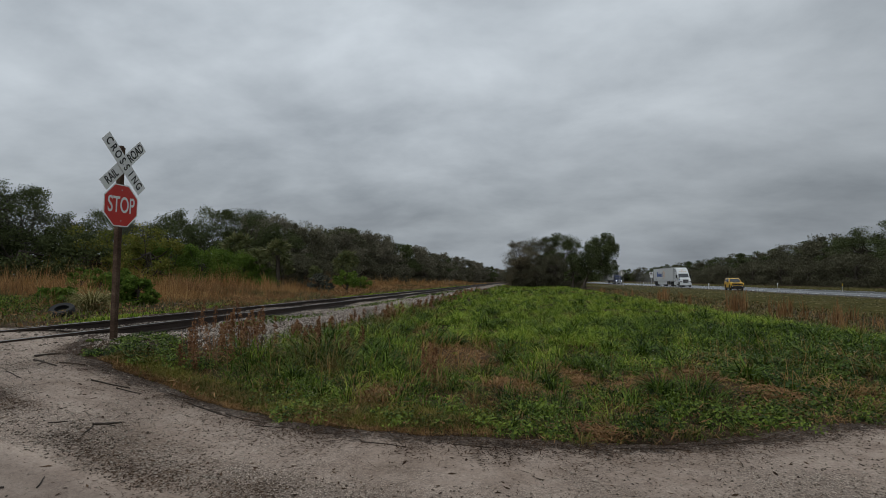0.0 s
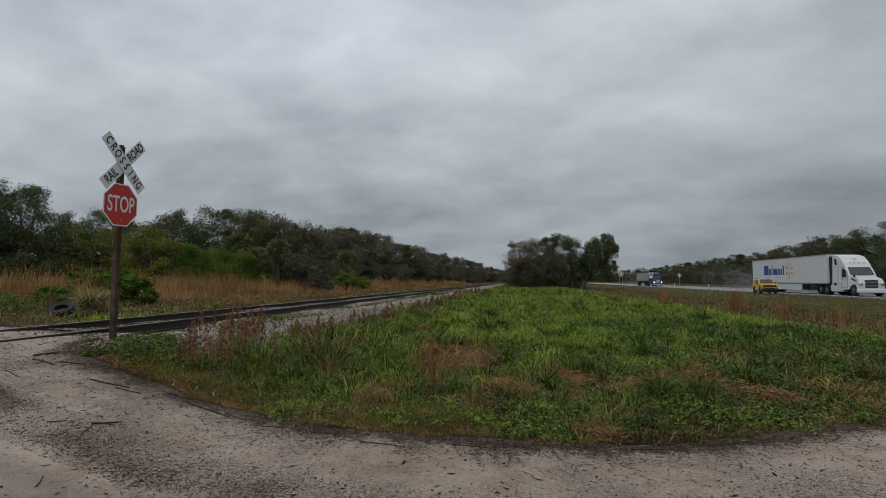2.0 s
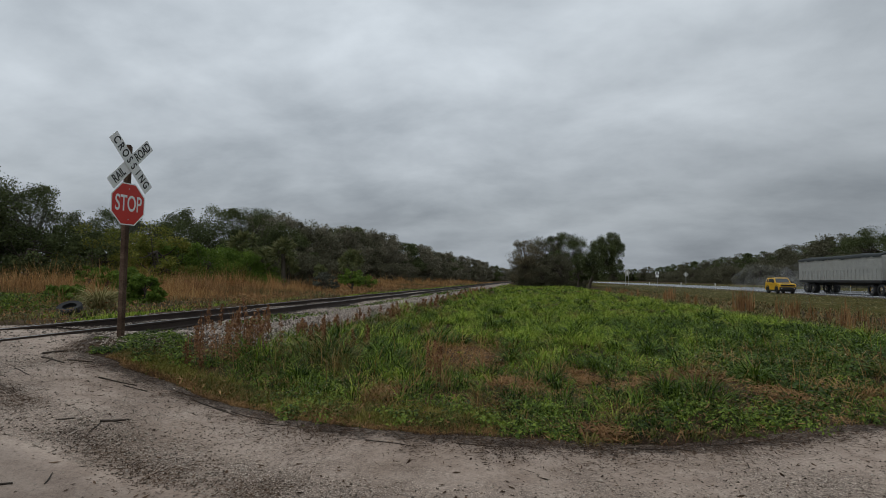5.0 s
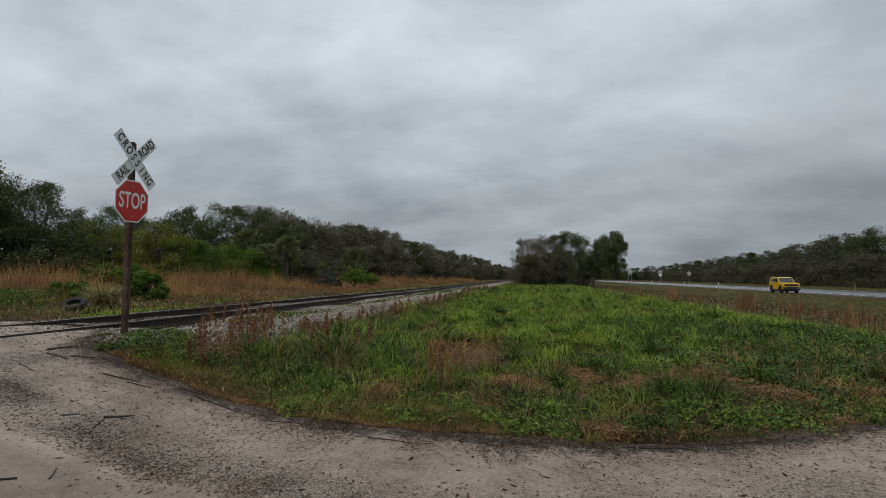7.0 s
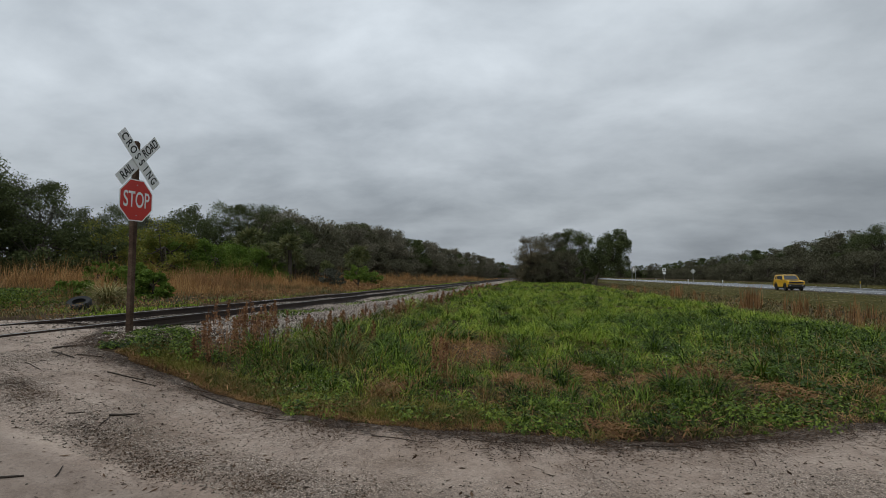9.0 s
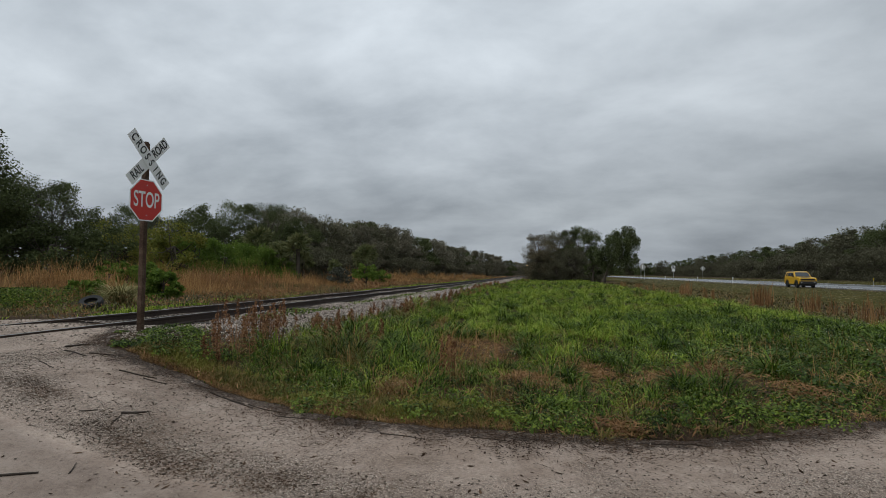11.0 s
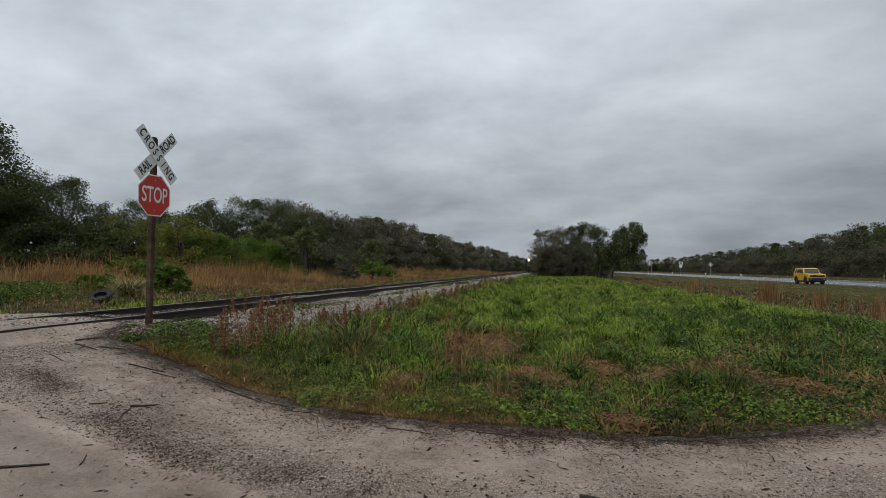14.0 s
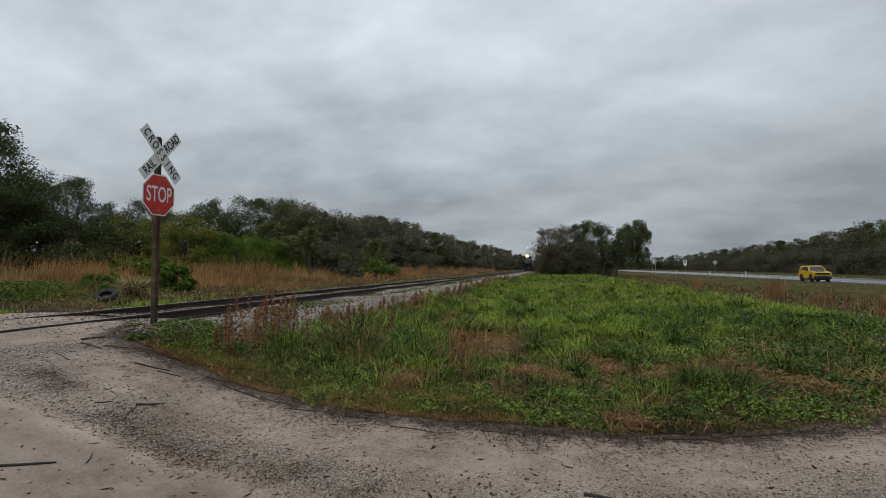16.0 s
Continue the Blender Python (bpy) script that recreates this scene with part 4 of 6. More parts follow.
def bareness(x, y):
    """How withered the meadow is, 0 to 1."""
    b = np.zeros(len(x))
    for cx, cy, rx, ry in BARE:
        b = np.maximum(b, 1.25 - np.hypot((x - cx) / rx, (y - cy) / ry))
    return np.clip(b, 0, 1)


def meadow():
    g = rng
    lush, deep, olive, dry, weed, pale = [], [], [], [], [], []

    def inside(x, y):
        left = np.interp(y, [6.4, 6.8, 9.5, 12, 40], [-5.4, -4.5, -4.25, -4.4, -4.7])
        return (y > edge_y(x) + 0.06) & (x > left + 0.3 * g.uniform(-1, 1, len(x)))

    def spread(y0, y1, x0, x1, gap):
        X, Y = np.meshgrid(np.arange(x0, x1, gap), np.arange(y0, y1, gap))
        x, y = X.ravel() + g.uniform(-0.55, 0.55, X.size) * gap, Y.ravel() + g.uniform(-0.55, 0.55, X.size) * gap
        ok = inside(x, y)
        return x[ok], y[ok]

    # tufts, close together; the kind follows the place
    for y0, y1, x0, x1, gap, per, w in ((4.4, 7.5, -6, 8, 0.19, 46, 0.0085), (7.5, 11, -5.5, 9.5, 0.23, 52, 0.0105), (11, 20, -5.2, 10.5, 0.31, 66, 0.0115), (20, 45, -5.2, 9.8, 0.5, 64, 0.018), (45, 112, -5.0, 9.2, 0.95, 44, 0.045)):
        x, y = spread(y0, y1, x0, x1, gap)
        back = y - edge_y(x)
        bare = bareness(x, y)
        worn = smooth(0.40, 0.30, patch(x, y, 1.0, 61)) * (1 - 0.9 * smooth(9, 14, y))
        fringe = (back < 0.62 + 0.2 * patch(x, y, 2, 62)) & (x > -5.2) & (x < -0.6)
        foot = (x < -4.35) & (y < 7.0)
        thin = 0.5 * smooth(1.2, 3.5, x) * smooth(12, 9.5, y)
        keep = (g.uniform(0, 1, len(x)) > 0.97 * np.maximum(np.maximum(bare, thin), 0.75 * worn)) & ~fringe & ~foot
        x, y, back, bare = x[keep], y[keep], back[keep], bare[keep]
        swell = patch(x, y, 0.75, 63)
        h = (0.085 + 0.115 * smooth(0.0, 1.4, back)) * (0.3 + 1.4 * swell) * g.choice([0.5, 0.75, 1.0, 1.5], len(x)) * g.uniform(0.8, 1.25, len(x))
        h *= np.where((x < -1.6) & (y < 10.5), 1.25, 1) * (1 + 0.22 * smooth(9, 13, y)) * (1 - 0.35 * bare)
        r = h * g.uniform(0.6, 1.1, len(x))
        far = smooth(7.8, 10.8, y + 1.6 * (patch(x, y, 0.5, 64) - 0.5))
        q = patch(x, y, 0.9, 9) + g.normal(0, 0.10, len(x))
        kind = np.where(g.uniform(0, 1, len(x)) < (0.3 + 0.63 * far) * (1 - 0.8 * smooth(1.5, 4.5, x) * smooth(17, 13, y)) * (0.35 + 0.65 * smooth(-3.4, -1.8, x + 0.06 * (y - 8))), 0, 1)
        kind = np.where(q > 0.70 - 0.05 * (y < 9) + 0.10 * far - 0.13 * smooth(-1.8, -3.2, x) * (y > 6.5), 2, kind)
        kind = np.where((q < 0.30 - 0.14 * far) | (g.uniform(0, 1, len(x)) < 0.8 * bare), 3, kind)
        for k, out in enumerate((lush, deep, olive, dry)):
            j = kind == k
            if j.any():
                out.append(mounds(x[j], y[j], r[j], h[j] * (0.85 if k == 3 else 1), per, w, 1.75 if k < 2 else 1.3))
    # single bright and dark tufts that stand out of the far grass
    x, y = g.uniform(-4, 9, 150), 10 + 60 * g.uniform(0, 1, 150) ** 1.7
    ok = inside(x, y)
    x, y = x[ok], y[ok]
    h = g.uniform(0.3, 0.5, len(x))
    deep.append(mounds(x, y, h * 0.6, h * 0.9, 110, 0.018, 1.9))

    # short mat along the road, olive inside and straw-brown at its rim
    x = g.uniform(-5.3, -0.3, 60000)
    back = np.abs(g.normal(0, 1, 60000)) * 0.33 + 0.0
    back = np.where(back > 0.9, g.uniform(0.05, 0.9, 60000), back)
    y = edge_y(x) + back + 0.03
    ok = (g.uniform(0, 1, len(x)) < 0.35 + 1.1 * patch(x, y, 2.2, 66)) & (back > 0.12 * patch(x, y, 3.0, 69) * 2 - 0.06)
    x, y, back = x[ok], y[ok], back[ok]
    h = g.uniform(0.035, 0.10, len(x)) * (0.6 + 0.9 * smooth(0.05, 0.45, back))
    az = g.uniform(0, 2 * np.pi, len(x))
    rim = back < 0.10 + 0.22 * patch(x, y, 1.6, 67) * g.uniform(0.3, 1.6, len(x))
    for j, out in ((rim, dry), (~rim & (patch(x, y, 1.2, 68) < 0.47), pale), (~rim & (patch(x, y, 1.2, 68) >= 0.47), olive)):
        out.append(arch(on_ground(x[j], y[j]), h[j], 0.0055, az[j], g.uniform(0.7, 1.5, j.sum()), g.uniform(0.3, 1.4, j.sum())))
    # thin low cover under all of it
    x, y = g.uniform(-5, 9, 60000), 4.5 + 9 * g.uniform(0, 1, 60000) ** 1.3
    ok = inside(x, y) & (g.uniform(0, 1, 60000) > 0.85 * bareness(x, y))
    x, y = x[ok], y[ok]
    h = g.uniform(0.03, 0.12, len(x))
    j = patch(x, y, 1.4, 4) + g.normal(0, 0.1, len(x)) > 0.5
    for sel, out in ((j, deep), (~j, dry)):
        out.append(arch(on_ground(x[sel], y[sel]), h[sel], 0.006, g.uniform(0, 6.28, sel.sum()), g.uniform(0.5, 1.5, sel.sum()), 0.9))
    stuff("grass", join(*lush), M_GRASS, "lush wet bright green grass in bowed tufts", "grass")
    stuff("grass", join(*deep), M_TUFT, "deep green wet grass in uneven tufts", "grass")
    stuff("grass", join(*olive), M_OLIVE, "olive green grass with withered tips", "grass")
    stuff("dry_grass", join(*dry), M_DRY, "dead straw-brown grass among the green", "dry grass")
    stuff("grass", join(*pale), M_PALEGREEN, "short yellow-green grass mat along the road", "grass")

    # leafy weeds: low domes at the road, scattered ones behind, a mass to the ditch
    spots = [(-1.22, 4.9, 0.26, 0.13), (-1.5, 5.05, 0.2, 0.1), (-0.7, 5.2, 0.24, 0.22), (-0.39, 4.93, 0.22, 0.14), (-0.07, 4.88, 0.28, 0.2), (0.29, 4.86, 0.24, 0.13), (0.5, 5.0, 0.2, 0.1), (-0.08, 5.6, 0.33, 0.22), (0.25, 5.5, 0.24, 0.18),
             (2.0, 5.62, 0.32, 0.2), (2.35, 5.62, 0.3, 0.18), (1.41, 5.4, 0.3, 0.2), (1.0, 5.25, 0.25, 0.16), (3.24, 6.3, 0.3, 0.2), (1.7, 5.9, 0.35, 0.25), (-2.2, 5.6, 0.2, 0.1), (0.9, 6.1, 0.3, 0.24),
             (-4.75, 6.15, 0.42, 0.32), (-5.1, 6.1, 0.36, 0.24), (-5.4, 6.0, 0.3, 0.18), (-4.5, 5.95, 0.28, 0.3), (-4.35, 6.25, 0.25, 0.28), (-4.95, 5.75, 0.22, 0.14), (-5.55, 6.35, 0.3, 0.14), (-5.05, 6.5, 0.35, 0.2), (-5.6, 5.8, 0.2, 0.1), (-5.9, 6.75, 0.22, 0.1), (-5.7, 7.1, 0.26, 0.13), (-6.15, 6.95, 0.16, 0.07), (-5.35, 6.9, 0.3, 0.16), (-6.2, 7.35, 0.2, 0.09), (-6.55, 6.75, 0.12, 0.05)]
    S = np.array(spots)
    weed.append(leaf_domes(S[:, 0], S[:, 1], S[:, 2], S[:, 3], 480, 0.0215, 1.9))
    for n, y0, y1, x0, x1, per, s in ((270, 4.8, 7.5, -3.4, 7.5, 180, 0.021), (270, 7.5, 11, -3, 9.5, 150, 0.026), (260, 11, 17, 1, 10, 110, 0.036)):
        x, y = g.uniform(x0, x1, n), g.uniform(y0, y1, n)
        east = 0.16 * smooth(0.5, 4, x)
        ok = inside(x, y) & (patch(x, y, 0.55, 3) + east > 0.52) & (bareness(x, y) < 0.5)
        x, y = x[ok], y[ok]
        r = g.uniform(0.14, 0.36, len(x))
        weed.append(leaf_domes(x, y, r, r * g.uniform(0.5, 0.95, len(x)), per, s))
    stuff("weeds", join(*weed), M_WEED, "leafy green weeds in low rounded clumps", "weeds")
    # a yellowish patch full of small flowers beside the mat
    x, y = g.uniform(-3.1, -1.55, 34), g.uniform(5.45, 6.35, 34)
    r = g.uniform(0.10, 0.2, 34)
    stuff("weeds", leaf_domes(x, y, r, r * 0.75, 110, 0.017, 2.2), M_LEAF2, "low yellow-green flowering weeds", "weeds")
    # creeping dark green at the ditch side, speckled with flowers
    x, y = g.uniform(2.4, 9.2, 300), g.uniform(6.6, 15.5, 300)
    ok = inside(x, y) & (bareness(x, y) < 0.4)
    x, y = x[ok], y[ok]
    r = g.uniform(0.2, 0.42, len(x))
    stuff("weeds", leaf_domes(x, y, r, r * 0.8, 120, 0.032), M_BUSH, "dark leafy weeds with white flowers by the ditch", "weeds")
    x = np.concatenate([g.uniform(-3.1, -1.5, 190), g.uniform(3.6, 8.6, 190), g.uniform(-1, 5, 80)])
    y = np.concatenate([g.uniform(5.4, 6.4, 190), g.uniform(9, 15, 190), g.uniform(5.6, 9, 80)])
    P = on_ground(x, y)
    P[:, 2] += np.concatenate([g.uniform(0.08, 0.19, 190), g.uniform(0.22, 0.42, 190), g.uniform(0.15, 0.32, 80)])
    stuff("flowers", leaves(P, np.where(y < 7, 0.010, 0.019), 0.8, 1.0), M_BLOOM, "tiny white weed flowers", "flowers")

    # dead stems matted over the soil, thick in the withered spots
    x, y = g.uniform(-5.2, 8, 16000), 4.6 + 6.5 * g.uniform(0, 1, 16000)
    ok = inside(x, y)
    B = np.array(BARE)
    i = g.integers(0, len(B), 15000)
    bx, by = B[i, 0] + g.normal(0, 0.5, 15000) * B[i, 2], B[i, 1] + g.normal(0, 0.5, 15000) * B[i, 3]
    okb = inside(bx, by)
    x, y = np.concatenate([x[ok], bx[okb]]), np.concatenate([y[ok], by[okb]])
    P = on_ground(x, y); P[:, 2] += 0.01 + 0.09 * g.uniform(0, 1, len(x)) ** 1.6
    stuff("dead_thatch", leaves(P, g.uniform(0.006, 0.018, len(x)), 1.0, g.uniform(3, 11, len(x))[:, None]), M_REED, "flattened brown dead stems between the tufts", "thatch")
    xb, yb = g.uniform(-4.6, -3.9, 1500), 6.6 + 30 * g.uniform(0, 1, 1500) ** 2
    xd, yd = g.uniform(8.4, 14.2, 4200), 9 + 70 * g.uniform(0, 1, 4200) ** 1.6
    P = on_ground(np.concatenate([xb, xd]), np.concatenate([yb, yd]))
    P[:, 2] += g.uniform(0.02, 0.09, len(P))
    stuff("dead_thatch", leaves(P, 0.012 + P[:, 1] * 0.0011, 1.5, 4.0), M_DRY, "matted straw-brown dead stems on bare soil", "thatch")
    # bleached tall stems and thin brown ones that stand above the green
    x, y = g.normal(-1.3, 0.28, 90), g.normal(7.5, 0.5, 90)
    tall = [arch(on_ground(x, y), g.uniform(0.35, 0.85, 90), 0.008, g.normal(0.2, 0.9, 90), g.uniform(1.1, 1.5, 90), 0.5)]
    x, y = np.concatenate([g.uniform(-3.5, 8, 260), g.uniform(2.5, 8, 120)]), np.concatenate([g.uniform(5.6, 10, 260), g.uniform(6.3, 11, 120)])
    ok = inside(x, y)
    x, y = x[ok], y[ok]
    tall.append(arch(on_ground(x, y), g.uniform(0.2, 0.5, len(x)), 0.0055, g.uniform(0, 6.28, len(x)), g.uniform(1.2, 1.55, len(x)), 0.4))
    stuff("dry_grass", join(*tall), M_STRAW, "bleached dead stems standing above the green", "dry grass")


meadow()


def reeds():
    """Rusty upright stalks: by the ballast, in the ditch, and the straw field beyond the railway."""
    g = rng
    sets = []

    def stand(n, cx, cy, sx, sy, h0, h1, w, per=9):
        x, y = np.repeat(g.normal(cx, sx, n), per), np.repeat(g.normal(cy, sy, n), per)
        x, y = x + g.normal(0, 0.07, len(x)), y + g.normal(0, 0.07, len(x))
        h = g.uniform(h0, h1, len(x))
        return blades(on_ground(x, y), h, w, h * g.uniform(0.03, 0.4, len(x)))

    for x, y, n, h in ((-4.45, 6.4, 3, 0.6), (-4.65, 7.6, 4, 0.6), (-6.35, 9.5, 2, 0.5), (-4.4, 9.6, 2, 0.45), (-4.4, 12, 3, 0.4), (-4.4, 15.5, 3, 0.4), (-4.4, 20, 4, 0.4), (-4.5, 27, 5, 0.4), (-1.2, 6.4, 3, 0.42), (-3.2, 8.4, 2, 0.45)):
        sets.append(stand(n, x, y, 0.06 + y * 0.004, 0.1 + y * 0.02, h * 0.45, h, 0.008 + y * 0.0006, 7))
    stuff("reeds", join(*sets), M_RUST, "red-brown dead weed stalks beside the ballast", "reeds")
    plumes = []
    for x, y, n in ((-4.45, 6.35, 4), (-4.35, 6.5, 4), (-4.75, 7.55, 5), (-4.55, 7.7, 5), (-4.35, 7.45, 3), (-6.35, 9.5, 4), (-5.0, 8.9, 3), (-3.7, 8.2, 3), (-4.4, 9.6, 5), (-4.3, 10.6, 4), (-4.7, 11.6, 5), (-4.5, 13.4, 6), (-4.3, 14.9, 7), (-4.5, 16.8, 6),
                    (-4.3, 19, 7), (-4.5, 22, 8), (-4.5, 25.5, 8), (-4.5, 30, 9), (-4.6, 36, 10), (-4.6, 44, 10), (-4.7, 54, 10), (-1.1, 6.6, 3), (-3.0, 8.7, 3)):
        px, py = g.normal(x, 0.07 + 0.006 * y, n), g.normal(y, 0.05 + 0.03 * y, n)
        ph = g.uniform(0.35, 0.68, n) * np.where(y > 9.5, 0.52, 1)
        per = 150 if y < 12 else 70
        X, Y, H = (np.repeat(a, per) for a in (px, py, ph))
        u = 0.12 + 0.88 * g.uniform(0, 1, len(X))
        tx, ty = np.repeat(g.normal(0, 0.10, n), per), np.repeat(g.normal(0, 0.10, n), per)
        r = (0.008 + 0.019 * np.sin(np.pi * u ** 0.7)) * (1 + 0.04 * max(0, y - 8))
        P = on_ground(X, Y)
        P += np.stack([tx * H * u + g.normal(0, 1, len(X)) * r, ty * H * u + g.normal(0, 1, len(X)) * r, H * u], -1)
        plumes.append(leaves(P, (0.012 + 0.0010 * y) * g.uniform(0.6, 1.4, len(X)), -0.1, 2.2))
    stuff("weeds", join(*plumes), M_RUST, "dead red-brown seed plumes of dock beside the ballast", "weeds")
    sets = []
    for x, y, n, h in ((11.7, 45, 12, 1.35), (12.4, 47, 8, 1.2), (12.0, 31, 16, 1.5), (11.6, 30, 10, 1.3), (11.9, 25.4, 10, 1.25), (12.3, 27, 6, 1.1), (11.4, 21, 8, 1.2), (10.6, 18.4, 5, 1.1), (11.0, 36, 6, 1.0), (11.4, 64, 5, 0.9), (10.4, 16.2, 4, 0.9), (13.2, 22.5, 4, 1.0), (12.8, 19.6, 4, 0.9)):
        sets.append(stand(max(2, n // 2), x, y, 0.12 + 0.005 * y, 0.25 + 0.012 * y, h * 0.4, h, 0.010 + y * 0.0005, 13))
    for k in range(20):
        y = 14 + 60 * g.uniform(0, 1) ** 1.6
        x = g.normal(10.6 + 0.015 * y, 1.5)
        h = g.uniform(0.5, 1.15)
        sets.append(stand(2, x, y, 0.10, 0.2, h * 0.5, h, 0.009 + y * 0.0005, 7))
    n = 30000
    x, y = g.uniform(7.8, 15.0, n), 9 + 90 * g.uniform(0, 1, n) ** 1.4
    h = g.uniform(0.06, 0.24, n)
    sets.append(blades(on_ground(x[::9], y[::9]), h[::9], 0.02 + y[::9] * 0.0007, h[::9] * 1.1))
    stuff("grass", blades(on_ground(x, y), h, 0.02 + y * 0.0007, h * g.uniform(0.5, 1.2, n)), M_STRAWGREEN, "olive-brown grass in the shallow ditch", "grass")
    stuff("reeds", join(*sets), M_REED, "rusty brown dead stalks in loose stands", "reeds")

    sets, rusty, olive = [], [], []
    for n, per, y0, y1, w in ((3400, 18, 15, 42, 0.026), (2600, 12, 42, 90, 0.05), (1200, 8, 90, 190, 0.12)):
        y = y0 + (y1 - y0) * g.uniform(0, 1, n)
        far = np.interp(y, [15, 30, 45, 60, 120, 200], [-44, -46, -40, -34, -32, -27])
        near = -13.5 - 6.5 * (y < 30) * smooth(30, 20, y)
        x = near + (far - near) * g.uniform(0, 1, n)
        p = patch(x, y, 0.10, 21)
        tall = (0.3 + 0.95 * smooth(-15, -27, x)) * (0.35 + 1.1 * p) * g.uniform(0.7, 1.25, n)
        X, Y, H = (np.repeat(a, per) for a in (x, y, tall))
        k = len(X)
        X, Y = X + g.normal(0, 0.16, k), Y + g.normal(0, 0.16, k)
        H = H * g.uniform(0.45, 1.15, k) * np.repeat(g.choice([0.5, 0.8, 1.0, 1.25], n), per)
        H = H * (0.45 + 1.15 * np.repeat(patch(x, y, 0.55, 27), per))
        q = np.repeat(0.5 + 1.5 * (patch(x, y, 0.13, 23) - 0.5) + g.normal(0, 0.05, n) + 0.16 * smooth(-21, -15, x) + 0.14 * smooth(-29, -34, x) * smooth(40, 33, y), per)
        for a, b, out in ((-1, 0.5, sets), (0.5, 0.70, rusty), (0.70, 9, olive)):
            j = (q >= a) & (q < b)
            hj = H[j] * (1.12 if out is sets else 0.95 if out is rusty else 0.6)
            out.append(arch(on_ground(X[j], Y[j]), hj * 1.12, w * 0.75 * g.uniform(0.5, 1.2, j.sum()), g.uniform(0, 6.28, j.sum()), g.uniform(1.2, 1.57, j.sum()), g.uniform(0.05, 0.8, j.sum()) ** 1.4))
    n = 5000
    y = 11 + 70 * g.uniform(0, 1, n) ** 1.4
    x = -12.2 - g.gamma(2.2, 2.4, n)
    h = g.uniform(0.08, 0.42, n) * (0.4 + patch(x, y, 0.4, 55))
    olive.append(blades(on_ground(x, y), h, 0.016 + y * 0.0006, h * g.uniform(0.3, 1.1, n)))
    olive.append(blades(on_ground(x + 0.3, y + 0.2), h * 0.8, 0.016 + y * 0.0006, h * g.uniform(0.3, 1.1, n)))
    stuff("broomsedge", join(*sets), M_STRAW, "tall straw-coloured dead grass field", "dry grass")
    stuff("broomsedge", join(*rusty), M_REED, "rust-brown dead grass between straw patches", "dry grass")
    stuff("grass", join(*olive), M_STRAWGREEN, "low olive-brown grass between rails and straw field", "grass")
    # dark weeds creeping up to the near rail and dead tufts beyond the far one
    n = 4500
    c = g.integers(0, 26, n)
    cy, cx = 10.5 + 50 * g.uniform(0, 1, 26) ** 1.5, g.uniform(-6.6, -6.0, 26)
    y = cy[c] + g.normal(0, 1, n) * (0.25 + 0.02 * cy[c]); x = cx[c] + g.normal(0, 0.14, n)
    P = np.stack([x, y, bed_z(x, y) + 0.02 + 0.09 * g.uniform(0, 1, n) ** 1.5], -1)
    stuff("weeds", leaves(P, (0.022 + 0.0012 * y) * g.uniform(0.5, 1.3, n), 0.3, 1.8), M_WEED, "dark low weeds creeping up to the rail", "weeds")
    n = 7000
    c = g.integers(0, 50, n)
    cy, cx = 11 + 60 * g.uniform(0, 1, 50) ** 1.6, -12.2 - g.gamma(1.5, 2.0, 50)
    y = cy[c] + g.normal(0, 1, n) * (0.25 + 0.012 * cy[c]); x = cx[c] + g.normal(0, 0.3, n)
    P = on_ground(x, y); P[:, 2] += 0.4 * g.uniform(0, 1, n) ** 1.5
    stuff("weeds", leaves(P, (0.02 + 0.0014 * y) * g.uniform(0.5, 1.3, n), 0.1, 2.5), M_REED, "dead brown weeds in clumps beyond the rails", "weeds")
    # low green growth close beyond the rails
    n = 4200
    y = 9 + 95 * g.uniform(0, 1, n) ** 1.8
    x = -10.6 - g.gamma(1.6, 2.2, n) * (1 + 0.3 * (y < 25))
    ok = patch(x, y, 0.3, 51) > 0.56
    x, y = x[ok], y[ok]
    X, Y = np.repeat(x, 8), np.repeat(y, 8)
    k = len(X)
    X, Y = X + g.normal(0, 0.15, k), Y + g.normal(0, 0.15, k)
    H = g.uniform(0.04, 0.14, k)
    stuff("grass", blades(on_ground(X, Y), H, 0.018 + Y * 0.0006, H * g.uniform(0.2, 0.9, k)), M_GRASS, "short wet green grass beyond the rails", "grass")
    n = 15000
    x, y = g.normal(-19.4, 1.1, n), g.normal(14.4, 1.1, n)
    P = on_ground(x, y); P[:, 2] += g.uniform(0, 1, n) ** 1.3 * 0.7
    stuff("weeds", leaves(P, 0.042 * g.uniform(0.5, 1.4, n), 0.2, 1.6), M_WEED, "leafy green weeds beyond the rails", "weeds")


reeds()


def tussock(x, y, h, mat, label, n=420, w=0.035, wide=1.3):
    g = rng
    a, u = g.uniform(0, 2 * np.pi, n), np.sqrt(g.uniform(0, 1, n))
    P = np.stack([u * np.cos(a), u * np.sin(a), np.zeros(n)], -1) * 0.22 * h
    ob = new("grass_tussock", mesh_np("grass_tussock", *arch(P, h * g.uniform(0.7, 1.5, n), w * g.uniform(0.6, 1.3, n), a + g.normal(0, 0.45, n), 1.5 - 0.55 * u * wide + g.normal(0, 0.1, n), g.uniform(0.7, 2.2, n)), mat))
    ob.matrix_basis = pose(x, y, float(ground_z(x, y)) - 0.01)
    return tagged(ob, label, "grass tussock")


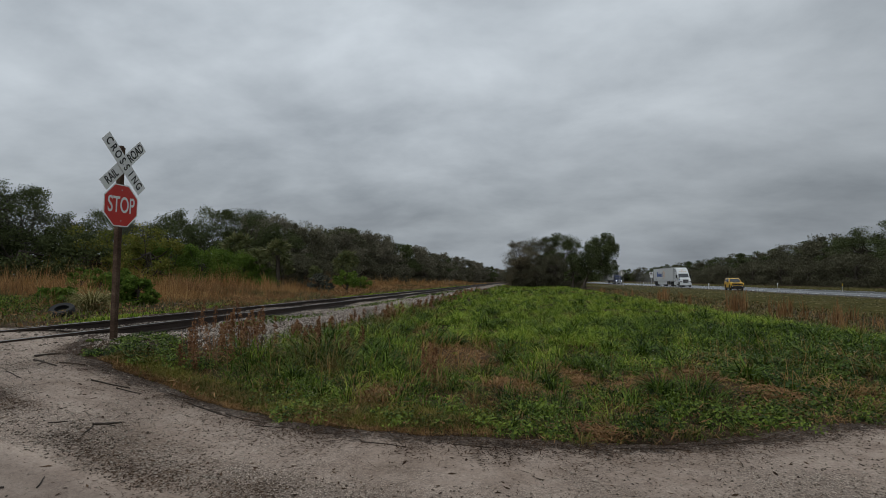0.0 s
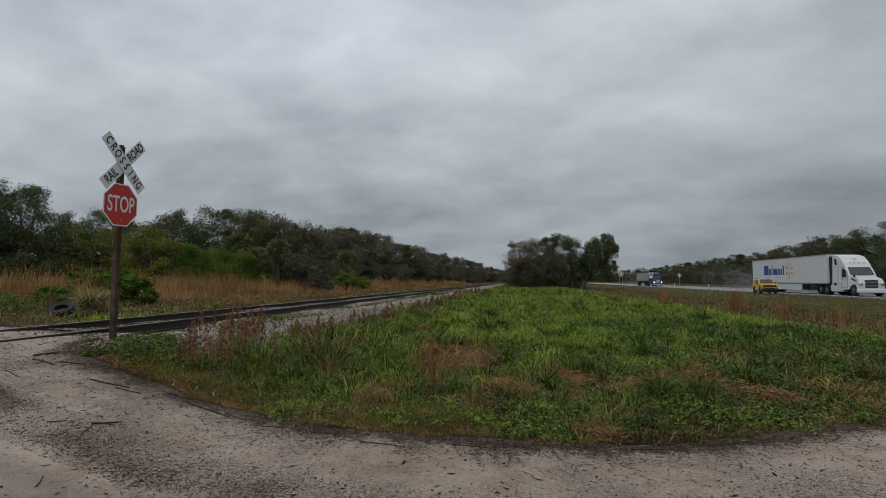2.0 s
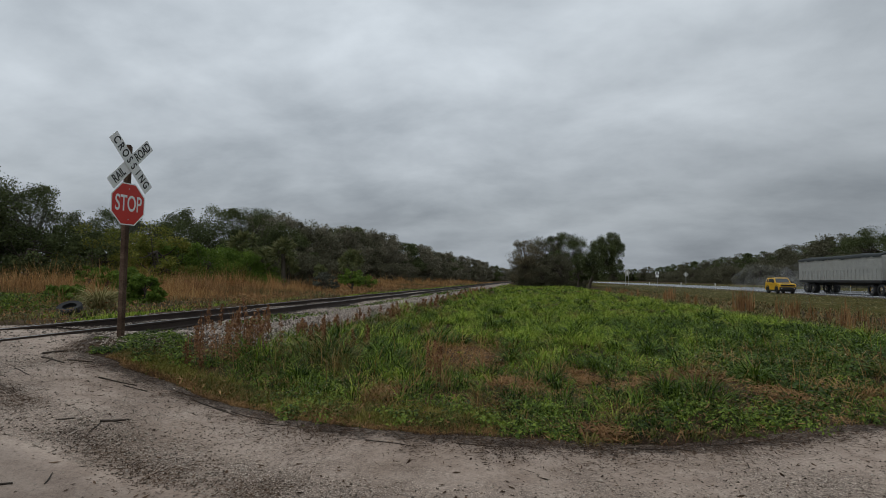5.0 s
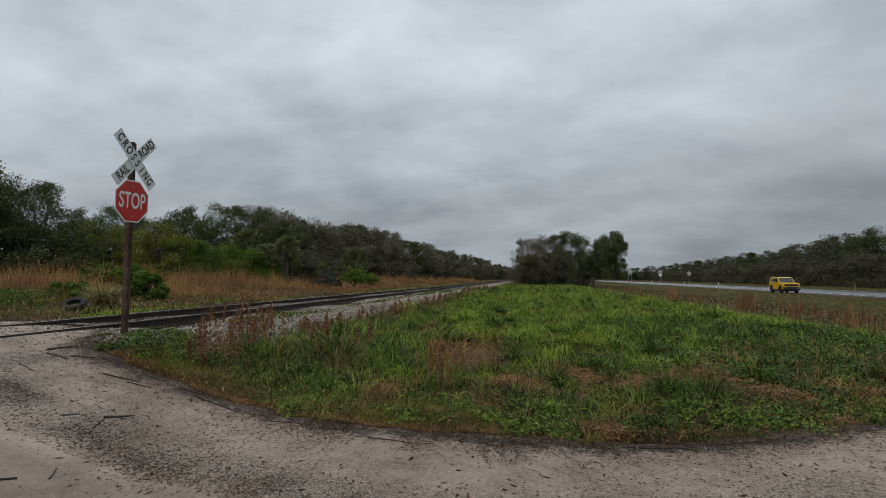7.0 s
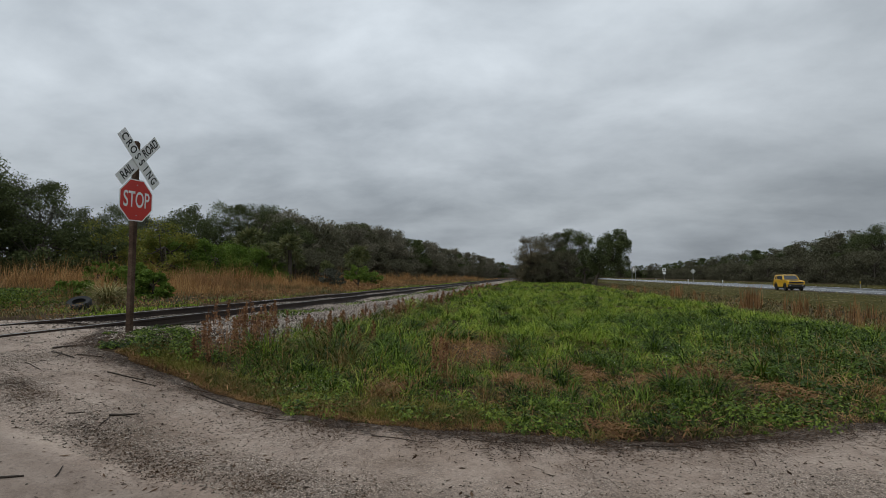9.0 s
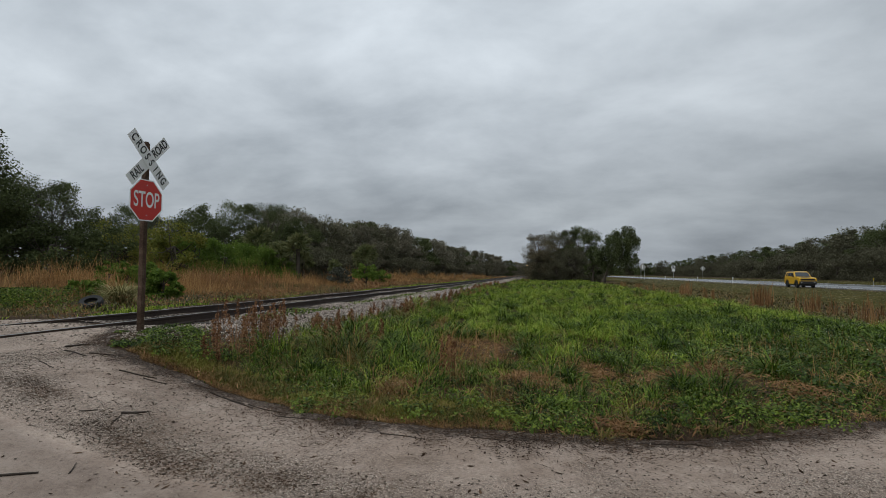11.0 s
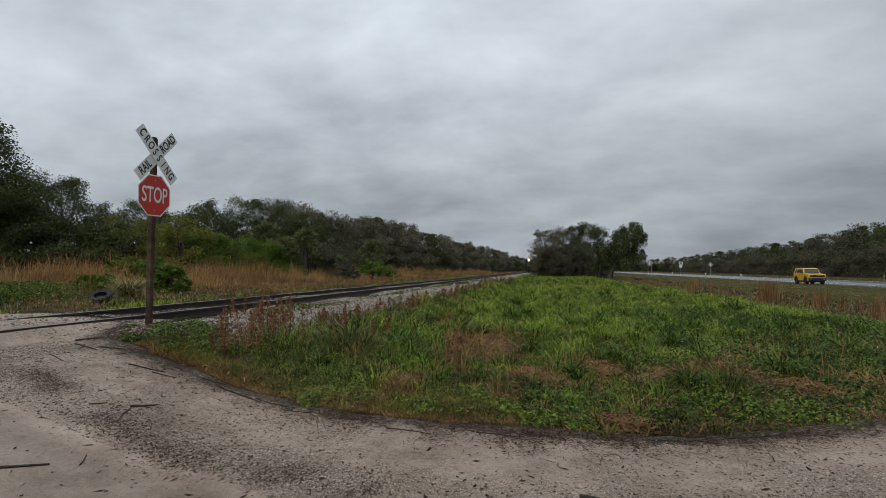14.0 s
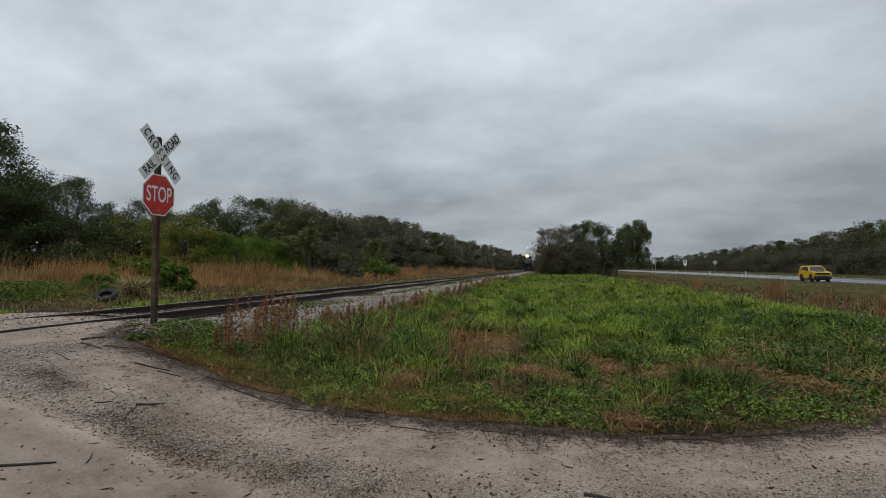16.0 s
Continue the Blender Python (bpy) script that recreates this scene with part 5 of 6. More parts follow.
tussock(-15.9, 16.3, 0.88, M_PALETUFT, "large arching tussock of pale grey-green blades", 900, 0.024, 0.8)
TUFT = "arching clump of long dark green blades"
for x, y, h in ((4.6, 9.0, 0.5), (1.6, 6.4, 0.42), (2.1, 9.5, 0.46), (3.2, 12, 0.5), (0.4, 11.5, 0.48), (5.2, 12.5, 0.5), (-0.3, 8.4, 0.42), (-2.2, 6.7, 0.42),
                (-3.3, 7.4, 0.45), (-3.1, 6.4, 0.4), (-2.6, 8.3, 0.45), (-3.5, 8.4, 0.5), (-2.9, 7.6, 0.5), (-2.2, 7.7, 0.45), (-3.8, 9.6, 0.5), (0.3, 7.0, 0.4), (2.2, 8.2, 0.42), (3.6, 8.4, 0.45), (-1.4, 10.2, 0.45), (1.0, 8.0, 0.42), (2.9, 7.2, 0.4), (1.4, 14.5, 0.5), (3.8, 15.5, 0.5), (-0.6, 14.0, 0.5), (-2.0, 12.5, 0.45), (5.8, 17.5, 0.55), (2.4, 19.5, 0.55), (-1.2, 18.5, 0.5)):
    tagged(tussock(x, y, h * random.uniform(0.65, 0.9), M_TUFT, TUFT, 170, 0.008 + 0.0008 * y, 1.2), group="grass clumps in the meadow")
for x, y, h, r, s, lab in ((-19.9, 22.0, 1.45, 0.5, 71, "bright green leafy bush beyond the rails"), (-26.5, 26.5, 2.2, 0.9, 72, "green leafy bush beyond the rails"), (-24.5, 27, 2.0, 0.9, 75, "green leafy bush in the straw field"), (-21.2, 19.8, 0.9, 0.8, 77, "low green bush among the dead grass"), (-23.5, 24.5, 1.6, 0.6, 78, "green leafy bush in the straw field"), (-17.6, 20.5, 1.35, 0.7, 79, "dark green bush beside a pale tussock"),
                        (-15.4, 42, 2.1, 1.0, 73, "green young tree with spreading top"), (-20.5, 48, 1.9, 1.2, 74, "grey-green bush in the straw field"), (-20.2, 60, 1.7, 1.3, 76, "green bush in the straw field")):
    b = make_tree("bush", lab, h, r, s, M_FRESH if s != 74 else M_MOSS, 0.12 if s != 73 else 0.5, 46, 80, 0.10, cat="bush")
    plant(b, x, y, first=True)


def make_tyre():
    bm = bmesh.new()
    sec = [(0.20, -0.08), (0.33, -0.105), (0.36, -0.06), (0.36, 0.06), (0.33, 0.105), (0.20, 0.08), (0.23, 0.045), (0.23, -0.045)]
    n = 28
    rings = [[bm.verts.new((r * math.cos(2 * math.pi * k / n), r * math.sin(2 * math.pi * k / n), z)) for r, z in sec] for k in range(n)]
    for k in range(n):
        a, b = rings[k], rings[(k + 1) % n]
        for i in range(8):
            bm.faces.new((a[i], a[(i + 1) % 8], b[(i + 1) % 8], b[i]))
    bmesh.ops.recalc_face_normals(bm, faces=bm.faces)
    me = bpy.data.meshes.new("tyre"); bm.to_mesh(me); bm.free(); me.materials.append(M_RUBBER)
    ob = new("tyre", me)
    ob.matrix_basis = pose(-15.4, 14.6, float(ground_z(-15.4, 14.6)) + 0.21, 27, 8, 10)
    return tagged(ob, "old black car tyre dumped in the grass", "tyre")


make_tyre()


# ---- litter, sticks and stones on the road
def stick(x0, y0, x1, y1, r, label="broken wet brown stick on the road", fork=0):
    a, b = np.array([x0, y0]), np.array([x1, y1])
    n = 6
    path = []
    for k in range(n):
        t = k / (n - 1)
        p = a + (b - a) * t + np.array([-(b - a)[1], (b - a)[0]]) * 0.02 * math.sin(t * 5 + x0)
        path.append((*p, float(ground_z(*p)) + r * 0.6 + 0.012, r * (1 - 0.5 * t)))
    paths = [path]
    if fork:
        p = path[2]
        q = np.array(p[:2]) + (b - a) * 0.3 + np.array([(b - a)[1], -(b - a)[0]]) * 0.25 * fork
        paths.append([p[:3] + (r * 0.6,), (*q, float(ground_z(*q)) + r * 0.4 + 0.012, r * 0.25)])
    return tagged(new("stick", mesh_np("stick", *limb_mesh(paths, 6), M_TWIG, True)), label, "stick")


for x0, y0, x1, y1, r in (
    (-3.72, 2.50, -3.35, 2.82, 0.0125),
    (-3.74, 3.89, -3.61, 4.07, 0.012),
    (-3.65, 3.72, -3.72, 3.89, 0.007),
    (-3.46, 4.95, -3.01, 4.81, 0.008),
    (-3.99, 3.70, -3.92, 3.82, 0.007),
    (-6.12, 5.45, -6.01, 5.69, 0.018),
    (-5.50, 5.21, -5.22, 5.29, 0.012),
    (1.25, 4.75, 1.41, 4.71, 0.008),
    (0.78, 4.64, 1.23, 4.75, 0.006),
    (-1.43, 4.31, -1.00, 4.22, 0.006),
    (-1.23, 4.53, -1.06, 4.28, 0.006),
    (-1.74, 5.07, -1.39, 4.60, 0.006),
    (-4.71, 4.85, -4.28, 4.92, 0.010),
    (-3.92, 5.08, -3.61, 5.09, 0.008),
    (-3.63, 4.97, -3.16, 4.88, 0.008),
    (-5.58, 4.65, -5.18, 4.49, 0.006),
    (-5.92, 5.26, -5.40, 5.09, 0.012),
    (-4.36, 4.82, -4.08, 4.85, 0.007),
    (-3.12, 4.91, -2.58, 4.75, 0.007),
    (-2.71, 4.99, -2.38, 4.72, 0.006),
    (-2.17, 4.79, -1.76, 4.63, 0.006),
    (-0.63, 4.34, -0.29, 4.34, 0.006),
    (1.54, 4.85, 2.03, 5.01, 0.006),
    (-3.21, 2.92, -3.29, 3.05, 0.006),
    (-2.66, 4.67, -2.21, 4.60, 0.006),
    (0.18, 3.32, 0.40, 3.30, 0.014),):
    stick(x0, y0, x1, y1, r, fork=1 if r == 0.012 else 0)


def litter():
    g = rng
    sets, peb = [], []
    # flecks of dead leaf and bark, thick along the edge of the grass and in wheel tracks
    n = 46000
    x = g.uniform(-8.5, 5.5, n)
    back = np.where(g.uniform(0, 1, n) < 0.5, -g.gamma(1.3, 0.35, n), -g.uniform(0, 5, n))
    y = edge_y(x) + back + 0.2
    band = patch(x, y, 0.8, 31)
    keep = (y > 2.2) & ((back > -0.5) | (band + 0.25 * (smooth(-0.9, -1.3, back) - smooth(-2.0, -2.5, back)) > g.uniform(0.40, 0.95, n)))
    x, y = x[keep], y[keep]
    few = (y > np.interp(x, BAND_X, BAND_Y) - 0.35) | (x > -1.8) | (g.uniform(0, 1, len(x)) < 0.10)
    x, y = x[few], y[few]
    P = on_ground(x, y); P[:, 2] += 0.016
    sets.append(leaves(P, 0.0028 + 0.007 * g.uniform(0, 1, len(x)) ** 3, 3.0, g.uniform(2, 8, len(x))[:, None]))
    # drifts of wet leaf crumbs that the wheels have left along the bend
    for n, xs_, ys_, sp in ((11000, [-5.30, -4.63, -3.54, -2.72, -1.76, -1.10], [4.13, 3.89, 3.52, 3.32, 3.25, 3.21], 0.12), (3000, [-8.33, -5.89, -4.21, -2.87, -2.12], [6.28, 5.20, 4.42, 3.79, 3.58], 0.15)):
        x = g.uniform(xs_[0], xs_[-1], n)
        y = np.interp(x, xs_, ys_) + g.normal(0, sp, n)
        keep = patch(x, y, 1.6, 35) > g.uniform(0.36, 0.66, n)
        x, y = x[keep], y[keep]
        P = on_ground(x, y); P[:, 2] += 0.017
        sets.append(leaves(P, 0.003 + 0.005 * g.uniform(0, 1, len(x)) ** 2, 3.0, g.uniform(2.5, 9, len(x))[:, None]))
    # single larger leaves and bark strips
    n = 420
    x = g.uniform(-5.5, 5, n); y = edge_y(x) - g.uniform(0.3, 2.6, n)
    P = on_ground(x, y); P[:, 2] += 0.018
    sets.append(leaves(P, g.uniform(0.012, 0.026, n), 3.0, g.uniform(1.6, 4, n)[:, None]))
    # a dark mat of debris at the foot of the grass
    n = 27000
    x = g.uniform(-6.6, 6.5, n)
    y = edge_y(x) + g.normal(-0.06, 0.2, n) - 0.8 * np.clip(patch(x, x * 0, 1.7, 34) - 0.5, 0, 1) * np.abs(g.normal(0, 1.0, n))
    keep = patch(x, y, 1.9, 33) > g.uniform(0.3, 0.66, n)
    x, y = x[keep], y[keep]
    P = on_ground(x, y); P[:, 2] += 0.018 + g.uniform(0, 0.02, len(x))
    sets.append(leaves(P, g.uniform(0.004, 0.011, len(x)), 3.5, 4.5))
    # thin twigs along the edge
    n = 1400
    x = g.uniform(-6.8, 6, n)
    y = edge_y(x) + g.normal(-0.12, 0.22, n)
    P = on_ground(x, y); P[:, 2] += 0.02
    sets.append(leaves(P, g.uniform(0.004, 0.007, n), 2.5, g.uniform(8, 40, n)[:, None]))
    stuff("leaf_litter", join(*sets), M_LITTER, "dark dead leaves, bark and twigs strewn about", "litter")
    n = 90000
    x, y = g.uniform(-6.5, 5, n), 2.4 + 3.6 * g.uniform(0, 1, n) ** 1.2
    back = y - edge_y(x)
    keep = (y < edge_y(x)) & (patch(x, y, 0.6, 41) + 0.4 * (smooth(-0.9, -1.4, back) - smooth(-2.2, -2.6, back)) > g.uniform(0.35, 1.0, n))
    x, y = x[keep], y[keep]
    few = (y > np.interp(x, BAND_X, BAND_Y) - 0.4) | (x > -1.8) | (g.uniform(0, 1, len(x)) < 0.06)
    x, y = x[few], y[few]
    peb.append(stones(x, y, ground_z(x, y) + 0.014, 0.006 + 0.02 * g.uniform(0, 1, len(x)) ** 2.5))
    n = 5200
    x, y = g.uniform(-15, -6.6, n), g.uniform(5.5, 10.5, n)
    ok = (y < edge_y(x)) & (np.abs(x + 7.34) > 0.06) & (np.abs(x + 8.86) > 0.06)
    x, y = x[ok], y[ok]
    n = len(x)
    peb.append(stones(x, y, ground_z(x, y) + 0.014, g.uniform(0.012, 0.05, n)))
    n = 2600
    x, y = g.uniform(-7.1, -5.3, n), g.uniform(6.2, 8.4, n)
    peb.append(stones(x, y, ground_z(x, y) + 0.008, 0.01 + 0.035 * g.uniform(0, 1, n) ** 2.2))
    stuff("gravel", join(*peb), M_PEBBLE, "small loose pebbles on the sandy road", "gravel")


litter()


def crossing_rubble():
    g = rng
    for k in range(9):
        x, y, s = g.uniform(-6.0, -4.8), g.uniform(6.3, 6.8), g.uniform(0.04, 0.085)
        V, F = stones(np.zeros(1), np.zeros(1), np.zeros(1), np.array([s]))
        ob = new("rock", mesh_np("rock", V, F, M_STONE))
        ob.matrix_basis = pose(x, y - 0.5, float(ground_z(x, y - 0.5)) + s * 0.2)
        tagged(ob, "pale lump of stone at the edge of the weeds", "rock", "stones by the sign")


crossing_rubble()


def fence_posts():
    bm = boxes((-0.07, 0.07, -0.07, 0.07, -0.3, 1.45), bevel=0.02)
    me = bpy.data.meshes.new("fence_post")
    bm.to_mesh(me); bm.free(); me.materials.append(M_PALEPOST)
    for x, y in ((-19.6, 124), (-19.0, 127), (-20.6, 132), (-18.4, 130), (-21.4, 121)):
        ob = new("fence_post", me)
        ob.matrix_basis = pose(x, y, float(ground_z(x, y)), 0, random.uniform(-3, 3), random.uniform(0, 90))
        tagged(ob, "pale weathered wooden fence post in the straw field", "fence post", "fence posts beyond the railway")


M_PALEPOST = plain("pale_wood_post", (0.36, 0.26, 0.16), 0.9, spec=0.1, vary=0.4)
fence_posts()


# ---- verge, lines and signs of the highway
def verge():
    g = rng
    tagged(sheet("verge", np.concatenate([[12.8], np.arange(15, 28.2, 2.2)]), np.concatenate([np.arange(-40, 160, 4), np.arange(160, 900, 40)]),
                 lambda X, Y: np.where(X < 14, ground_z(X, Y) - 0.2, ground_z(X, Y) + 0.055) + 0 * X, M_VERGE), "short damp mown grass verge", "verge", kind="structure")
    n = 9000
    y = 12 + 130 * g.uniform(0, 1, n) ** 1.4
    x = g.uniform(13.5, 27.2, n) + 0.02 * y
    P = on_ground(x, y) + np.array([0, 0, 0.075])
    stuff("grass", leaves(P, g.uniform(0.03, 0.09, n) + y * 0.0008, 2.5, 2.2), M_STRAWGREEN, "short olive-green verge grass", "grass")
    strip("verge_far", 12.5, 32, 0.07, M_VERGE, "short grass strip beyond the highway", "verge")
    n = 5000
    y = 40 + 300 * g.uniform(0, 1, n) ** 1.3
    x = hw_x(y, g.uniform(13.5, 31, n))
    P = np.stack([x, y, np.full(n, 0.01)], -1)
    H = g.uniform(0.1, 0.35, n)
    stuff("dry_grass", blades(P, H * 0.6, 0.1 + y * 0.001, H), M_STRAWGREEN, "olive-brown grass strip beyond the highway", "dry grass")
    M_LINE = plain("white_road_paint", (0.62, 0.62, 0.6), 0.5)
    for off, nm in ((0.7, "near"), (11.6, "far")):
        strip("edge_line", off, off + 0.15, 0.094, M_LINE, "thin white edge line", "road marking")
    bm = bmesh.new()
    for k in range(40):
        y = 20 + 12.2 * k
        x = float(hw_x(y, 6.2))
        box(bm, x, x + 0.15, y, y + 3, 0.05, 0.094)
    tagged(part("lane_line", bm, M_LINE, None), "broken white lane line", "road marking", kind="structure")


verge()


def diamond(x, y, s, turn, posts, back=True):
    sg = tagged(empty("diamond_road_sign", pose(x, y, 0, 0, 0, turn)), "diamond road sign seen from behind on thin posts" if back else "diamond warning sign on two posts", "road sign", "road signs along the highway")
    c = 2.2 + s * 0.7
    d = s * 0.707
    part("plate", slab(bmesh.new(), [(0, 0, c - d), (d, 0, c), (0, 0, c + d), (-d, 0, c)], (0, 1, 0), 0.01), M_SIGNYEL, sg)
    part("symbol", slab(bmesh.new(), [(-0.1, -0.008, c - d * 0.5), (0.1, -0.008, c - d * 0.5), (0.1, -0.008, c + d * 0.4), (-0.1, -0.008, c + d * 0.4)], (0, 1, 0), 0.006), M_WHITE, sg)
    for px in posts:
        part("post", boxes((px - 0.04, px + 0.04, 0.012, 0.07, -0.3, c + 0.2)), M_BOLT if back else M_PLASTIC, sg)


diamond(21.3, 115, 1.15, 8, (-0.35, 0.35))
diamond(43.0, 148, 1.1, 12, (0,))


def small_sign(x, y):
    sg = tagged(empty("marker_sign", pose(x, y, 0, 0, 0, 8)), "two small stacked plates on a thin post", "road sign", "road signs along the highway")
    part("post", boxes((-0.03, 0.03, 0.0, 0.05, -0.3, 3.1)), M_BOLT, sg)
    part("upper_plate", boxes((-0.38, 0.38, -0.012, -0.002, 2.55, 3.1)), M_WHITE, sg)
    part("lower_plate", boxes((-0.3, 0.3, -0.012, -0.002, 1.95, 2.45)), M_WHITE, sg)
    part("symbol", boxes((-0.2, 0.2, -0.018, -0.013, 2.7, 2.95)), M_BLACK, sg)


small_sign(25.4, 106)


def delineator(x, y, mat, h=1.0):
    sg = tagged(empty("delineator_post", pose(x, y, 0)), "thin roadside marker post with reflector", "marker post", "roadside marker posts")
    part("stake", boxes((-0.03, 0.03, -0.02, 0.02, -0.2, h)), M_BOLT, sg)
    part("reflector", boxes((-0.06, 0.06, -0.035, -0.021, h - 0.35, h)), mat, sg)


for x, y, m in ((25.9, 92, M_WHITE), (27.0, 120, M_WHITE), (26.6, 78, M_WHITE), (41.4, 61, M_DELIN), (41.8, 74, M_DELIN), (42.2, 92, M_WHITE)):
    delineator(x, y, m)


# ---- vehicles: each looks along -y, its front at y = 0
def wheel(parent, x, y, r, width, rim_mat=M_CHROME, name="wheel"):
    w = empty(name)
    w.parent = parent
    w.matrix_basis = pose(x, y, r)
    bm = bmesh.new()
    n, hw = 22, width / 2
    sec = [(r * 0.6, -hw), (r * 0.93, -hw), (r, -hw * 0.75), (r, hw * 0.75), (r * 0.93, hw), (r * 0.6, hw)]
    rings = [[bm.verts.new((z, q * math.cos(2 * math.pi * k / n), q * math.sin(2 * math.pi * k / n))) for q, z in sec] for k in range(n)]
    for k in range(n):
        for i in range(5):
            bm.faces.new((rings[k][i], rings[k][i + 1], rings[(k + 1) % n][i + 1], rings[(k + 1) % n][i]))
    bmesh.ops.recalc_face_normals(bm, faces=bm.faces)
    part("tyre", bm, M_RUBBER, w)
    bm = cyl(bmesh.new(), (-hw * 0.8, 0, 0), (hw * 0.8, 0, 0), r * 0.61, seg=22)
    cyl(bm, (-hw * 0.95, 0, 0), (hw * 0.95, 0, 0), r * 0.22, seg=10)
    for k in range(5):
        a = 2 * math.pi * k / 5
        box(bm, -hw * 0.9, hw * 0.9, math.cos(a) * r * 0.4 - 0.03, math.cos(a) * r * 0.4 + 0.03, math.sin(a) * r * 0.4 - 0.03, math.sin(a) * r * 0.4 + 0.03)
    part("rim", bm, rim_mat, w)
    return w


def make_suv():
    car = tagged(empty("compact_suv"), "boxy yellow compact off-road car, black trim, stopping on the verge", "car")
    W, L = 0.9, 4.25
    arch = lambda c, r, a0, a1: [(c + r * math.cos(math.radians(a)), 0.36 + r * math.sin(math.radians(a))) for a in np.linspace(a0, a1, 7)]
    low = [(0.06, 0.42), (0.05, 0.9), (0.16, 1.03), (1.2, 1.1), (4.1, 1.13), (4.22, 0.98), (4.22, 0.36)] + arch(3.4, 0.42, 5, 175) + arch(0.82, 0.42, 5, 175)
    part("body", prism(bmesh.new(), low, -W, W, 0.03), M_YELLOW, car)
    part("cabin", prism(bmesh.new(), [(1.25, 1.08), (1.8, 1.6), (2.05, 1.67), (4.0, 1.65), (4.2, 1.1)], -W + 0.03, W - 0.03, 0.17), M_YELLOW, car)
    zin = lambda z: 0.17 * (z - 1.08) / 0.59
    for s in (-1, 1):
        nm = "side_window"
        for y0, y1, y2, y3 in ((1.62, 1.98, 2.6, 2.6), (2.64, 2.64, 3.3, 3.34), (3.52, 3.5, 3.78, 3.9)):
            pts = [(s * (W - 0.025 - zin(z)), y, z) for y, z in ((y0, 1.18), (y1, 1.53), (y2, 1.54), (y3, 1.18))]
            part(nm, slab(bmesh.new(), pts, (s, 0, 0), 0.008), M_TINT, car)
        pts = [(s * (W - 0.026 - zin(z)), y, z) for y, z in ((2.58, 1.16), (2.58, 1.56), (2.66, 1.56), (2.66, 1.16))]
        part("door_pillar", slab(bmesh.new(), pts, (s, 0, 0), 0.012), M_PLASTIC, car)
        part("sill", boxes((s * W - 0.03, s * W + 0.03, 1.25, 2.98, 0.27, 0.40)), M_PLASTIC, car)
        for c in (0.82, 3.4):
            bm = bmesh.new()
            pts = [(s * (W - 0.01), y, z) for y, z in arch(c, 0.49, 0, 180)] + [(s * (W - 0.01), y, z) for y, z in arch(c, 0.41, 180, 0)]
            part("wheel_arch", slab(bm, pts, (s, 0, 0), 0.04), M_PLASTIC, car)
        part("headlight", cyl(bmesh.new(), (s * 0.62, 0.06, 0.86), (s * 0.62, 0.02, 0.86), 0.105), M_CHROME, car, "round clear headlight")
        part("mirror", boxes((s * 0.9 - 0.02, s * 0.9 + s * 0.16 + 0.02, 1.5, 1.62, 1.12, 1.28), bevel=0.02) if s > 0 else boxes((-1.08, -0.88, 1.5, 1.62, 1.12, 1.28), bevel=0.02), M_PLASTIC, car)
        part("roof_rail", boxes((s * 0.66 - 0.025, s * 0.66 + 0.025, 2.1, 3.8, 1.655, 1.72), bevel=0.01), M_PLASTIC, car)
        part("tail_light", boxes((s * 0.72 - 0.1, s * 0.72 + 0.1, 4.2, 4.24, 0.85, 1.05)), M_SIGNRED, car)
        part("door_handle", boxes((s * 0.88 - 0.02, s * 0.88 + 0.03, 2.35, 2.5, 0.98, 1.01)), M_PLASTIC, car)
    part("windscreen", slab(bmesh.new(), [(-0.76, 1.30, 1.14), (0.76, 1.30, 1.14), (0.66, 1.76, 1.575), (-0.66, 1.76, 1.575)], (0, -0.68, 0.73), 0.014), M_GLASS, car)
    part("grille", boxes((-0.74, 0.74, 0.015, 0.06, 0.76, 0.95)), M_PLASTIC, car)
    part("bumper", boxes((-0.88, 0.88, -0.02, 0.12, 0.36, 0.68), bevel=0.03), M_PLASTIC, car)
    part("rear_bumper", boxes((-0.88, 0.88, 4.15, 4.28, 0.36, 0.66), bevel=0.03), M_PLASTIC, car)
    part("hood_decal", slab(bmesh.new(), [(-0.42, 0.35, 1.052), (0.42, 0.35, 1.052), (0.5, 1.1, 1.102), (-0.5, 1.1, 1.102)], (0, 0, 1), 0.006), M_PLASTIC, car, "matt black hood decal")
    for k in range(7):
        part("grille_slot", boxes((-0.42 + k * 0.14 - 0.04, -0.42 + k * 0.14 + 0.04, 0.005, 0.02, 0.8, 0.92)), M_TINT, car)
    for sx in (-1, 1):
        part("fog_lamp", cyl(bmesh.new(), (sx * 0.66, -0.03, 0.56), (sx * 0.66, 0.0, 0.56), 0.06, seg=12), M_BOLT, car)
    part("underbody", boxes((-0.8, 0.8, 0.3, 4.0, 0.22, 0.5)), M_PLASTIC, car)
    car.scale = (0.87, 0.81, 1.0)
    wheels = [wheel(car, x, y, 0.36, 0.24, M_PLASTIC) for x in (-0.8, 0.8) for y in (0.82, 3.4)]
    return car, wheels


